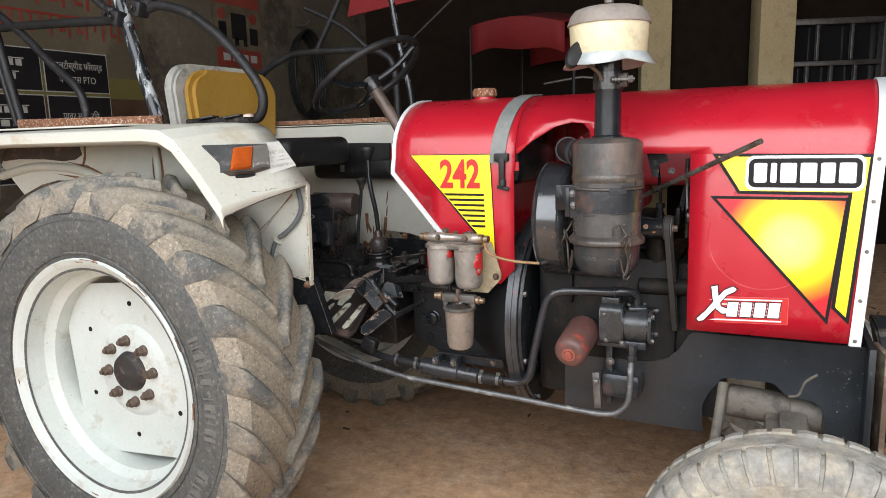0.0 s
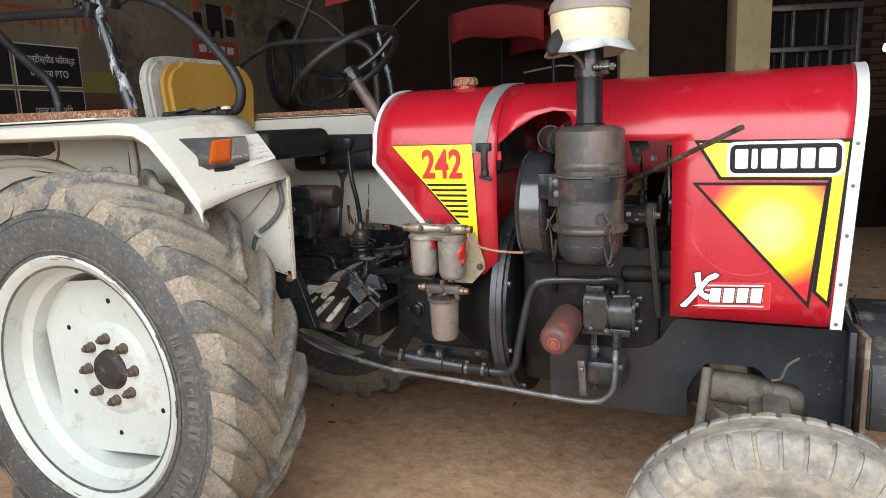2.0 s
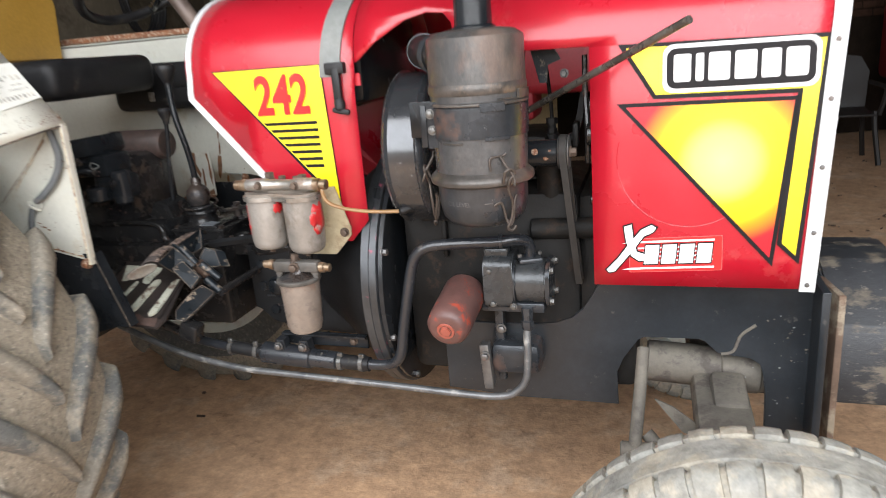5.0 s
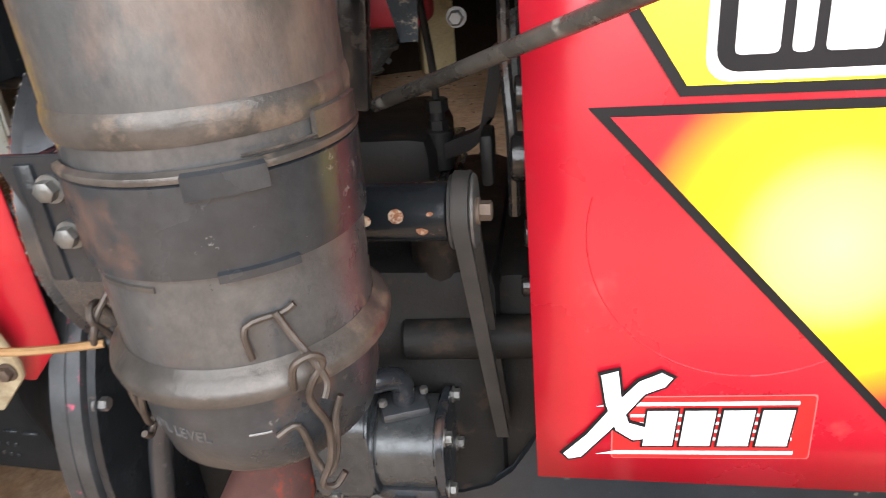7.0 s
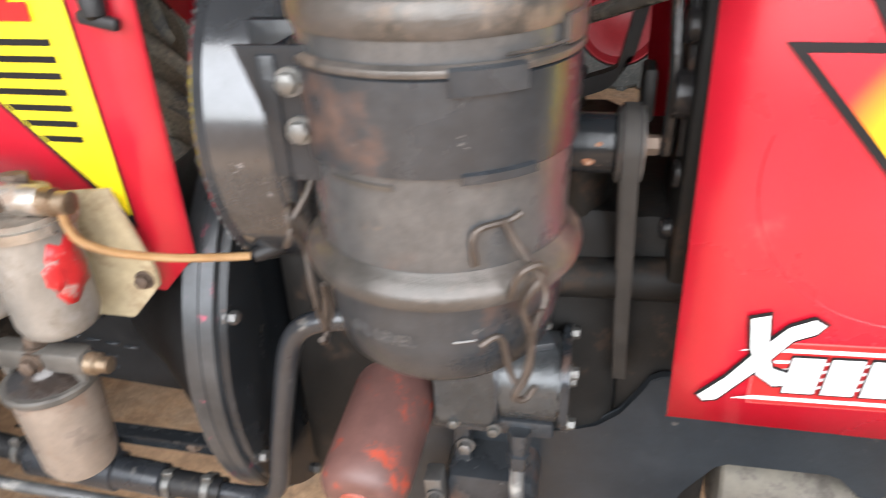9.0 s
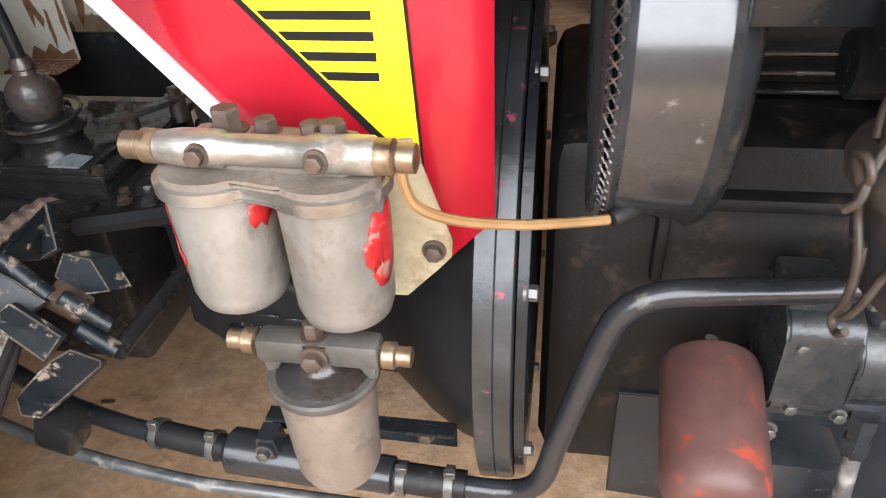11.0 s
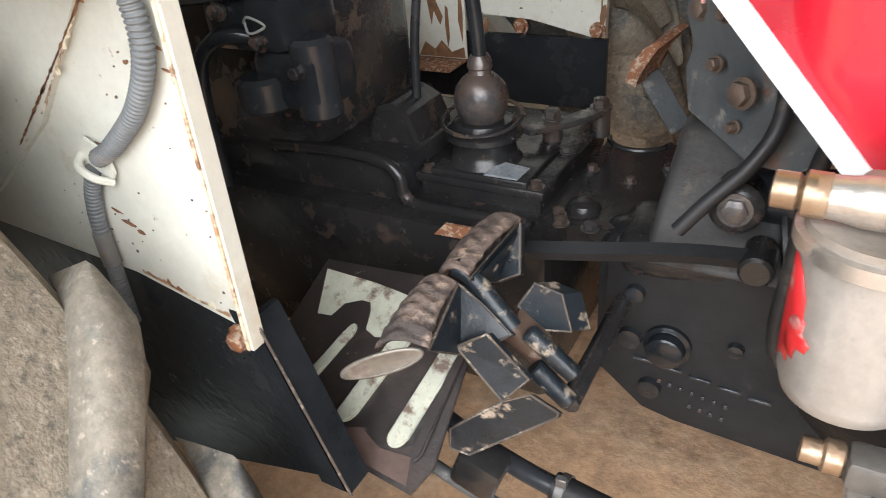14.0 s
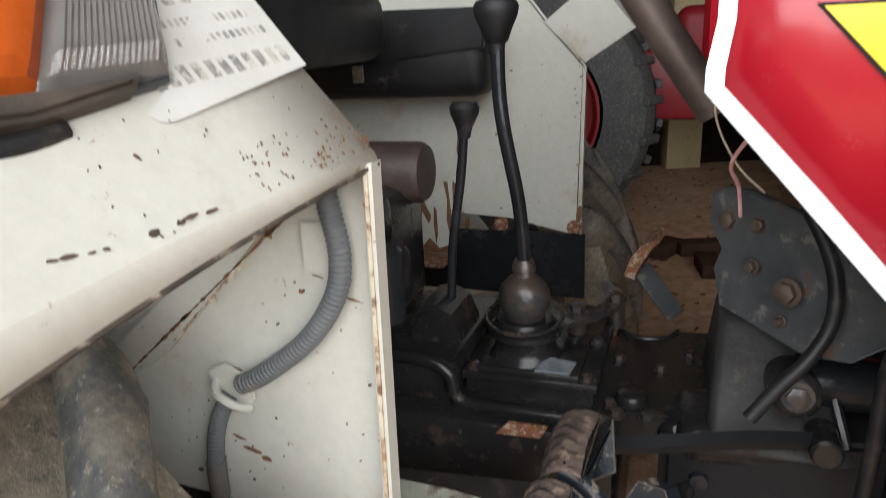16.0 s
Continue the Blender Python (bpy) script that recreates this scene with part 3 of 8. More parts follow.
for P, h in (([(1.665, 0.818), (1.671, 0.812), (1.684, 0.815), (1.722, 0.856), (1.748, 0.888), (1.768, 0.896), (1.775, 0.905), (1.764, 0.911), (1.742, 0.902), (1.714, 0.872), (1.69, 0.842)], 0.0092),
             ([(1.704, 0.910), (1.721, 0.914), (1.726, 0.876), (1.733, 0.856), (1.752, 0.850), (1.752, 0.838), (1.738, 0.836), (1.720, 0.848), (1.709, 0.878)], 0.0100)):
    mark_film("mark_swash", P, h, STW)
    mark_film("mark_outline", inset(P, -0.0028), h - 0.0022, INK)
for k in range(4):
    x0 = 1.748 + 0.0375 * k
    P = [(x0, 0.829), (x0 + 0.030, 0.829), (x0 + 0.034, 0.869), (x0 + 0.004, 0.869)]
    mark_film("mark_bar", P, 0.0092, STW)
    mark_film("mark_bar_outline", inset(P, -0.0022), 0.0078, INK)
mark_film("mark_border", rounded(1.716, 0.811, 1.915, 0.883, 0.003, 2), 0.0030, surface("clear film edge", (0.50, 0.10, 0.10), (0.55, 0.14, 0.13), (0.3, 0.4), scale=9, bump=0.0, grain=0.08))
mark_film("mark_field", rounded(1.7175, 0.8122, 1.9135, 0.8818, 0.003, 2), 0.0042, SRED)
for z in (0.8195, 0.8755):
    mark_film("mark_line", [(1.70, z - 0.002), (1.898, z - 0.002), (1.898, z + 0.002), (1.72, z + 0.002)], 0.0062, STW)
for k in range(4):
    mark_film("mark_line", [(1.735, 0.834 + 0.009 * k), (1.895, 0.834 + 0.009 * k), (1.895, 0.837 + 0.009 * k), (1.735, 0.837 + 0.009 * k)], 0.0062, STW)
# faint ring pressed through the side panel
part("pressed_ring", pipe(B(), [hood(1.822 + 0.132 * math.cos(radians(a)), 1.042 + 0.132 * math.sin(radians(a)), -0.0002) for a in range(165, 306, 7)], 0.0009, 6, 2), RED, bonnet)

y2 = [(0.802, 1.262), (1.070, 1.262), (1.0835, 0.960)]
film("sticker_outline", [(0.797, 1.265), (1.0725, 1.265), (1.0865, 0.944)], 0.0045, INK, cowl)
film("sticker", y2, 0.006, YEL, cowl, "yellow triangular number sticker")
for k in range(7):
    z = 1.1435 - 0.016 * k
    x0 = 0.802 + (1.262 - z) * 0.932 + 0.003
    x1 = 1.0495 + 0.0007 * k
    film("stripe", [(x0, z), (x1, z), (x1, z - 0.0068), (x0 + 0.0063, z - 0.0068)], 0.0075, INK, cowl)


def lettering(text, size, at, rot, material, parent, stretch=(1, 1), ext=0.0005, bold=0.0):
    cu = bpy.data.curves.new("lettering", "FONT")
    cu.body, cu.size, cu.extrude, cu.offset = text, size, ext, bold
    tmp = bpy.data.objects.new("lettering", cu)
    scene.collection.objects.link(tmp)
    me = bpy.data.meshes.new_from_object(tmp.evaluated_get(bpy.context.evaluated_depsgraph_get()))
    bpy.data.objects.remove(tmp)
    me.transform(pose(*at, *rot) @ Matrix.Diagonal((stretch[0], stretch[1], 1, 1)))
    me.materials.clear()
    me.materials.append(material)
    ob = new("lettering", me)
    ob.parent = parent
    ob.matrix_parent_inverse = Matrix.Translation(-Vector(parent.location)) if parent.parent is None else Matrix()
    return ob


lettering("242", 0.118, (0.904, hood(0.98, 1.2, 0.0045).y, 1.163), (90 - 0.4, 0, -1), SRED, cowl, (0.76, 1), bold=0.0032)


# ---- wheels ----
def lug_mesh(R, W, delta, hw, base, material, curve=0.85):
    bm = B()
    rows = []
    for k in range(10):
        f = k / 9
        h = 0.006 + (W - 0.006) * f
        th = delta * (1 - f ** curve)
        top = R - 0.016 * f * f - (0.0 if f < 0.75 else 0.002 if f < 0.85 else 0.006 if f < 0.95 else 0.018)
        wd = hw * (0.85 + 0.35 * f)
        lo = base - 0.02 - (0.05 if f > 0.9 else 0.01 if f > 0.8 else 0)
        row = []
        for r, o in ((lo, -wd * 1.55), (base + 0.006 if f < 0.9 else lo + 0.03, -wd * 1.28), (top - 0.005, -wd * 0.98), (top, -wd * 0.72), (top + 0.0015, 0), (top, wd * 0.72), (top - 0.005, wd * 0.98), (base + 0.006 if f < 0.9 else lo + 0.03, wd * 1.28), (lo, wd * 1.55)):
            row.append(bm.verts.new((r * math.sin(th + o), h, r * math.cos(th + o))))
        rows.append(row)
    for a, b in zip(rows, rows[1:]):
        for k in range(8):
            bm.faces.new((a[k], a[k + 1], b[k + 1], b[k]))
    bm.faces.new(rows[0])
    bm.faces.new(rows[-1])
    bmesh.ops.recalc_face_normals(bm, faces=bm.faces)
    me = bpy.data.meshes.new("tread_lug")
    bm.to_mesh(me)
    bm.free()
    me.materials.append(material)
    me.shade_smooth()
    me.set_sharp_from_angle(angle=radians(70))
    return me


LUGS = {}


MARK = surface("dusted sidewall lettering", (0.09, 0.09, 0.085), (0.15, 0.142, 0.128), (0.7, 0.85), scale=20, bump=0.4)


def rear_wheel(y, sg, nuts=True):
    c, o = Vector((0, y, 0.60)), Vector((0, sg, 0))
    bm = B()
    lathe(bm, c, o, [(0.158, 0.375), (0.166, 0.388), (0.158, 0.393), (0.150, 0.388), (0.143, 0.362), (0.09, 0.356), (0.07, 0.330), (-0.07, 0.330), (-0.09, 0.356), (-0.143, 0.362), (-0.155, 0.39), (-0.158, 0.386), (-0.147, 0.352), (-0.095, 0.348), (-0.075, 0.320), (0.066, 0.320), (0.086, 0.347), (0.140, 0.353), (0.152, 0.368), (0.158, 0.375)], 72, caps=False)
    rim = part("rear_wheel", bm, WHITE, TR, "white painted rear wheel with a dusty lugged tyre")
    rust = random.Random(8)
    for k in range(22):
        a, w = rust.uniform(0, 2 * math.pi), rust.uniform(0.03, 0.16)
        r = rust.choice((0.3895, 0.3805, 0.3925))
        h = 0.1655 if r < 0.391 else 0.1600
        P = [c + o * (h - 0.009 * (r < 0.385) * 0.4) + Vector(((r + rust.uniform(-0.0015, 0.0015)) * math.cos(a + w * m / 5), 0, (r + rust.uniform(-0.0015, 0.0015)) * math.sin(a + w * m / 5))) for m in range(6)]
        part("rim_rust", pipe(B(), P, rust.uniform(0.0008, 0.0018), 5, 2), SEAMRUST, rim)
    bm = B()
    P = []
    for k in range(96):
        a = 2 * math.pi * k / 96
        b = (a + math.pi / 4 + 0.09) % (math.pi / 2) - math.pi / 4
        P.append((min(0.326, 0.288 / max(0.2, math.cos(b))), a))
    prism(bm, [(r * math.sin(a), r * math.cos(a)) for r, a in P], lambda u, v: c + Vector((u, 0, v)) + o * 0.014, o * 0.007)
    lathe(bm, c + o * 0.020, o, [(0, 0.158), (0.002, 0.152), (0.010, 0.140), (0.013, 0.132), (0.013, 0.0)], 64)
    part("wheel_disc", bm, WHITE, rim, "white wheel disc with small holes")
    for k in range(6):
        a = 2 * math.pi * k / 6 + 0.04
        part("disc_hole", lathe(B(), c + o * 0.0208 + Vector((0.222 * math.sin(a), 0, 0.222 * math.cos(a))), o, [(0, 0.0085), (0.0015, 0.0085), (0.0015, 0)], 14), INK, rim)
    bm = B()
    lathe(bm, c + o * 0.03, o, [(0, 0.068), (0.004, 0.066), (0.022, 0.058), (0.026, 0.052), (0.024, 0.03), (0.030, 0.018), (0.030, 0)], 40)
    part("hub_cap", bm, surface("rust-flecked black cap", (0.014, 0.013, 0.013), (0.03, 0.026, 0.024), (0.5, 0.7), scale=30, stain=((0.16, 0.10, 0.07), 45, 0.62, 0.7), bump=0.6), rim, "black greasy hub cap")
    for k in range(8):
        a = 2 * math.pi * k / 8 - 0.07
        p = c + o * 0.033 + Vector((0.1016 * math.sin(a), 0, 0.1016 * math.cos(a)))
        bm = B()
        lathe(bm, p, o, [(0, 0.018), (0.006, 0.0175), (0.010, 0.013)], 20)
        lathe(bm, p + o * 0.008, o, [(0, 0.0145), (0.016, 0.0145), (0.019, 0.012)], 6)
        lathe(bm, p + o * 0.026, o, [(0, 0.008), (0.008, 0.0078), (0.009, 0.006)], 12)
        part("wheel_nut", bm, BOLT, rim, "rusty wheel nut")
    bm = B()
    lathe(bm, c, o, [(0.143, 0.352), (0.150, 0.372), (0.156, 0.394), (0.162, 0.42), (0.170, 0.45), (0.172, 0.49), (0.166, 0.53), (0.155, 0.565), (0.142, 0.588), (0.11, 0.598), (0.05, 0.604), (0, 0.605), (-0.05, 0.604), (-0.11, 0.598), (-0.142, 0.588), (-0.155, 0.565), (-0.172, 0.49), (-0.162, 0.42), (-0.15, 0.372), (-0.143, 0.352)], 96, caps=False)
    for f in bm.faces:
        q = f.calc_center_median() - c
        f.material_index = 1 if math.hypot(q.x, q.z) < 0.515 else 0
    part("tyre", bm, [TYRE, SIDE], rim, "dusty black rubber tyre")
    # raised rings and marks on the sidewall
    bm = B()
    lathe(bm, c + o * 0.160, o, [(0.0, 0.404), (0.005, 0.406), (0.006, 0.410), (0.003, 0.413)], 96, caps=False)
    lathe(bm, c + o * 0.1655, o, [(0.0, 0.505), (0.006, 0.508), (0.006, 0.512), (0.0, 0.515)], 96, caps=False)
    part("sidewall_ring", bm, SIDE, rim)
    for k in range(26):
        a = 1.15 + k * 0.052 + (0.15 if k > 12 else 0)
        if k % 7 == 6:
            continue
        part("sidewall_mark", box(B(), c + o * 0.1725 + Vector((0.47 * math.sin(a), 0, 0.47 * math.cos(a))), ((0.012, 0.006, 0.018)[k % 3], 0.004, 0.038), (0, math.degrees(a), 8), 0.001, 1), MARK, rim)
    if "rear" not in LUGS:
        LUGS["rear"] = lug_mesh(0.634, 0.172, 0.36, 0.042, 0.600, LUG)
        m2 = LUGS["rear"].copy()
        m2.transform(Matrix.Diagonal((1, -1, 1, 1)))
        m2.flip_normals()
        LUGS["rear2"] = m2
    n = 21
    for k in range(n):
        for key, off in (("rear", 0.0), ("rear2", 0.5)):
            lug = new("tread_lug", LUGS[key])
            lug.parent = rim
            lug.matrix_basis = Matrix.Translation(c) @ Matrix.Rotation(2 * math.pi * (k + off + 0.16) / n, 4, "Y")
    return rim


def front_wheel(x, y, sg):
    K = 0.956
    c, o = Vector((x, y, 0.362 * K)), Vector((0, sg, 0))
    grown = lambda prof: [(h, r * K) for h, r in prof]
    bm = B()
    lathe(bm, c, o, grown([(0.058, 0.214), (0.066, 0.224), (0.060, 0.229), (0.05, 0.222), (0.042, 0.205), (0.02, 0.19), (-0.02, 0.19), (-0.045, 0.205), (-0.06, 0.227), (-0.06, 0.215), (-0.04, 0.197), (-0.02, 0.182), (0.018, 0.182), (0.038, 0.198), (0.05, 0.206), (0.058, 0.214)]), 64, caps=False)
    lathe(bm, c - o * 0.01, o, grown([(0, 0.184), (0.006, 0.184), (0.016, 0.15), (0.010, 0.09), (0.03, 0.075), (0.03, 0)]), 48)
    rim = part("front_wheel", bm, WHITE, TR, "white front wheel with a mud-caked ribbed tyre")
    bm = B()
    lathe(bm, c + o * 0.02, o, [(0, 0.055), (0.05, 0.048), (0.06, 0.035), (0.06, 0)], 32)
    part("hub", bm, CAST, rim)
    for k in range(6):
        a = 2 * math.pi * k / 6
        part("wheel_nut", hexbolt(B(), c + o * 0.02 + Vector((0.08 * math.sin(a), 0, 0.08 * math.cos(a))), o, 0.011, 0.02), BOLT, rim)
    for k in range(5):
        a0 = radians(38 + 72 * k)
        P = [(0.1635 + 0.002 * (m % 2), a0 + radians(28) * m / 8) for m in range(9)]
        ring = [(r * math.cos(a), r * math.sin(a)) for r, a in P] + [((r + 0.006) * math.cos(a), (r + 0.006) * math.sin(a)) for r, a in reversed(P)]
        part("rim_slot", prism(B(), ring, lambda u, v: c + o * 0.0005 + Vector((u, 0, v)), o * 0.003), RUBBER, rim, "dark curved slot")
    bm = B()
    prof = [(0.048, 0.205), (0.058, 0.222), (0.068, 0.24), (0.08, 0.27), (0.084, 0.30), (0.080, 0.325), (0.072, 0.345), (0.06, 0.357), (0.048, 0.361), (0.042, 0.361), (0.037, 0.352), (0.030, 0.352), (0.025, 0.364), (-0.025, 0.364), (-0.030, 0.352), (-0.037, 0.352), (-0.042, 0.361), (-0.06, 0.357), (-0.072, 0.345), (-0.084, 0.30), (-0.08, 0.27), (-0.058, 0.222), (-0.048, 0.205)]
    lathe(bm, c, o, grown(prof), 96, caps=False)
    for v in bm.verts:
        q = v.co - c
        r = math.hypot(q.x, q.z)
        if r > 0.33 * K:
            v.co += Vector((q.x, 0, q.z)) / r * 0.004 * noise.noise(v.co * 9)
    part("tyre", bm, FTYRE, rim, "pale mud-caked ribbed tyre")
    if "front" not in LUGS:
        b2 = B()
        rows = []
        for h, r in ((0.034, 0.366), (0.05, 0.3665), (0.064, 0.361), (0.075, 0.347), (0.083, 0.328), (0.0845, 0.306)):
            rows.append([b2.verts.new((rr * math.sin(t), hh, rr * math.cos(t))) for rr, hh, t in ((r * K - 0.02, h - 0.008, -0.062), (r * K, h + 0.001, -0.054), (r * K + 0.0012, h + 0.001, 0), (r * K, h + 0.001, 0.054), (r * K - 0.02, h - 0.008, 0.062))])
        for a, b in zip(rows, rows[1:]):
            for k in range(4):
                b2.faces.new((a[k], a[k + 1], b[k + 1], b[k]))
        b2.faces.new(rows[0])
        b2.faces.new(rows[-1])
        bmesh.ops.recalc_face_normals(b2, faces=b2.faces)
        me = bpy.data.meshes.new("tread_block")
        b2.to_mesh(me)
        b2.free()
        me.materials.append(FTYRE)
        me.shade_smooth()
        me.set_sharp_from_angle(angle=radians(40))
        LUGS["front"] = me
        m2 = me.copy()
        m2.transform(Matrix.Diagonal((1, -1, 1, 1)))
        m2.flip_normals()
        LUGS["front2"] = m2
    n = 46
    for k in range(n):
        for key in ("front", "front2"):
            lug = new("tread_block", LUGS[key])
            lug.parent = rim
            lug.matrix_basis = Matrix.Translation(c) @ Matrix.Rotation(2 * math.pi * k / n, 4, "Y")
    return rim


rear_wheel(-0.70, -1)
rear_wheel(0.72, 1)
front_wheel(1.925, -0.72, -1)
front_wheel(1.925, 0.72, 1)

# ---- fenders ----
def fender(sg):
    """sg -1: the near side."""
    Y = lambda y: -sg * y
    outer = [(-1.02, 1.10), (-0.98, 1.25), (-0.90, 1.335), (-0.80, 1.358), (-0.4, 1.362), (0.18, 1.362), (0.25, 1.356), (0.30, 1.33), (0.378, 1.248), (0.462, 1.143), (0.470, 1.118)]
    inner = [(-1.02, 1.10), (-0.98, 1.26), (-0.90, 1.35), (-0.80, 1.374), (-0.4, 1.378), (0.28, 1.378), (0.35, 1.374), (0.395, 1.355), (0.46, 1.27), (0.532, 1.186), (0.534, 1.181)]
    bm = B()
    rows = []
    for (xa, za), (xb, zb) in zip(outer, inner):
        row = [bm.verts.new((xa - 0.004, Y(-0.752), za - 0.042)), bm.verts.new((xa - 0.002, Y(-0.764), za - 0.030)), bm.verts.new((xa, Y(-0.764), za - 0.008)), bm.verts.new((xa, Y(-0.757), za))]
        for f in (0.25, 0.5, 0.75, 1.0):
            row.append(bm.verts.new((xa + (xb - xa) * f, Y(-0.757 + 0.305 * f), za + (zb - za) * f + 0.006 * math.sin(math.pi * f))))
        rows.append(row)
    for a, b in zip(rows, rows[1:]):
        for k in range(len(a) - 1):
            bm.faces.new((a[k], a[k + 1], b[k + 1], b[k]))
    top = part("fender", bm, CREAM, TR, "cream sheet fender with rust specks", 18)
    thicken(top, 0.004, 0)
    bm = B()
    prism(bm, [(-0.98, 1.25), (-0.90, 1.345), (-0.80, 1.369), (0.28, 1.372), (0.35, 1.369), (0.392, 1.35), (0.458, 1.266), (0.530, 1.182), (0.520, 0.866), (0.39, 0.895), (-0.2, 0.93), (-0.7, 0.98)], XZ(Y(-0.450)), (0, Y(0.004), 0))
    # folded front edge and the slanting crease
    prism(bm, [(0.530, 1.182), (0.536, 1.182), (0.530, 0.862), (0.522, 0.862)], XZ(Y(-0.464)), (0, Y(0.014), 0))
    prism(bm, [(0.475, 1.170), (0.490, 1.178), (0.345, 1.030), (0.10, 0.86), (0.09, 0.875)], XZ(Y(-0.456)), (0, Y(0.006), 0))
    part("fender_side", bm, CREAM, TR, "cream fender side plate with rust along its edges")
    part("rust_seam", prism(B(), [(0.531, 1.181), (0.5335, 1.181), (0.5275, 0.863), (0.5245, 0.863)], XZ(Y(-0.466)), (0, Y(0.0016), 0)), RUSTEDGE, TR, "rusty fender edge")
    srng = random.Random(5)
    for k in range(26):
        a, b = Vector((0.474, 1.150)), Vector((0.306, 1.010))
        f = k / 26
        p, q = a.lerp(b, f), a.lerp(b, f + srng.uniform(0.04, 0.11))
        w = srng.uniform(0.0004, 0.0012)
        part("rust_seam", prism(B(), [(p.x, p.y), ((p.x + q.x) / 2 - w, (p.y + q.y) / 2 + w), (q.x, q.y), ((p.x + q.x) / 2 + w, (p.y + q.y) / 2 - w)], XZ(Y(-0.4572)), (0, Y(0.0008), 0)), SEAMRUST, TR)
    part("rust_seam", prism(B(), [(0.462, 1.258), (0.530, 1.182), (0.528, 1.172), (0.514, 1.186), (0.454, 1.252)], XZ(Y(-0.4515)), (0, Y(0.0012), 0)), RUSTEDGE, TR)
    return top


fender(-1)
fender(1)
# ribs under the near fender
for x, w in ((0.07, 0.03), (-0.52, 0.03)):
    part("fender_rib", box(B(), (x, -0.60, 1.335), (w, 0.29, 0.03), bevel=0.008), CREAM, TR)

# ---- inside of the near fender: pressed ribs and rust ----
part("fender_rib", pipe(B(), [(-0.118, -0.452, 1.33), (-0.108, -0.452, 1.28), (-0.104, -0.452, 1.22), (-0.112, -0.452, 1.13)], 0.014, 12, 5), CREAM, TR)
part("fender_rib", pipe(B(), [(-0.98, -0.452, 1.205), (-0.80, -0.452, 1.238), (-0.62, -0.452, 1.240), (-0.48, -0.452, 1.222), (-0.36, -0.452, 1.18), (-0.28, -0.452, 1.12)], 0.017, 12, 5), CREAM, TR)
part("rust_patch", prism(B(), [(-1.0, 1.262), (-0.86, 1.272), (-0.70, 1.270), (-0.60, 1.262), (-0.53, 1.268), (-0.49, 1.285), (-0.50, 1.318), (-0.60, 1.322), (-1.0, 1.322)], XZ(-0.4525), (0, 0.002, 0)), surface("rust-blackened sheet", (0.030, 0.026, 0.026), (0.085, 0.060, 0.048), (0.6, 0.85), scale=12, stain=((0.20, 0.13, 0.085), 18, 0.58, 0.7), bump=0.4), TR, "rust-blackened patch of the inner fender")
part("rust_patch", prism(B(), [(-1.0, 1.06), (-0.86, 1.13), (-0.74, 1.172), (-0.64, 1.190), (-0.56, 1.188), (-0.52, 1.165), (-0.60, 1.10), (-0.80, 1.02)], XZ(-0.4525), (0, 0.002, 0)), bpy.data.materials["rust-blackened sheet"], TR)
for P in ([(-0.138, 1.33), (-0.126, 1.33), (-0.120, 1.25), (-0.124, 1.15), (-0.134, 1.22), (-0.129, 1.28)], [(-0.096, 1.31), (-0.086, 1.30), (-0.080, 1.22), (-0.088, 1.14), (-0.094, 1.20)],
          [(-0.475, 1.32), (-0.466, 1.32), (-0.472, 1.27), (-0.492, 1.235), (-0.498, 1.245), (-0.482, 1.28)], [(-0.60, 1.262), (-0.47, 1.247), (-0.38, 1.213), (-0.34, 1.178), (-0.40, 1.210), (-0.48, 1.240)],
          [(-0.66, 1.216), (-0.50, 1.203), (-0.42, 1.172), (-0.38, 1.140), (-0.44, 1.168), (-0.52, 1.196)]):
    part("rust_streak", prism(B(), P, XZ(-0.4515), (0, 0.001, 0)), SEAMRUST, TR)

# ---- rust bleeding in from the side plate's edges ----
erng = random.Random(11)


def bleed(a, b, side, n, wmin, wmax, y):
    """An irregular stain along the edge a-b, growing towards side."""
    a, b, side = Vector(a), Vector(b), Vector(side)
    inner = [a.lerp(b, k / n) + side * erng.uniform(wmin, wmax) * (2.2 if erng.random() < 0.15 else 1) for k in range(n + 1)]
    P = [tuple(a), tuple(b)] + [tuple(p) for p in reversed(inner)]
    part("rust_seam", prism(B(), P, XZ(y), (0, 0.0008, 0)), RUSTEDGE, TR)


bleed((0.527, 1.172), (0.519, 0.872), (-1, 0), 110, 0.0003, 0.0035, -0.4514)
bleed((0.40, 0.898), (0.518, 0.872), (0.2, 1), 44, 0.0005, 0.004, -0.4513)
bleed((0.470, 1.152), (0.352, 1.040), (0.65, -0.7), 50, 0.0003, 0.003, -0.4571)


# ---- gearbox, clutch housing, engine ----
bm = B()
box(bm, (0.315, -0.018, 0.7025), (0.69, 0.288, 0.225), bevel=0.012)
part("gearbox", bm, GEAR, TR, "oily black gearbox casting")
part("rear_cover", box(B(), (0.205, -0.008, 0.838), (0.51, 0.236, 0.062), bevel=0.012), GEAR, TR)
bm = B()
prism(bm, [(0.632, -0.098), (0.79, -0.098), (0.79, 0.155), (0.722, 0.155)] + [(0.676 + 0.043 * math.cos(radians(a)), 0.158 + 0.043 * math.sin(radians(a))) for a in range(-10, -171, -20)] + [(0.632, 0.155)], XY(0.770), (0, 0, 0.044), 0.004)
part("clutch_cover", bm, GEAR, TR, "oily black clutch cover with a round notch")
part("cover_edge", pipe(B(), [(0.676 + 0.043 * math.cos(radians(a)), 0.158 + 0.043 * math.sin(radians(a)), 0.814) for a in range(-10, -171, -16)], 0.004, 8, 2), GEAR, TR)
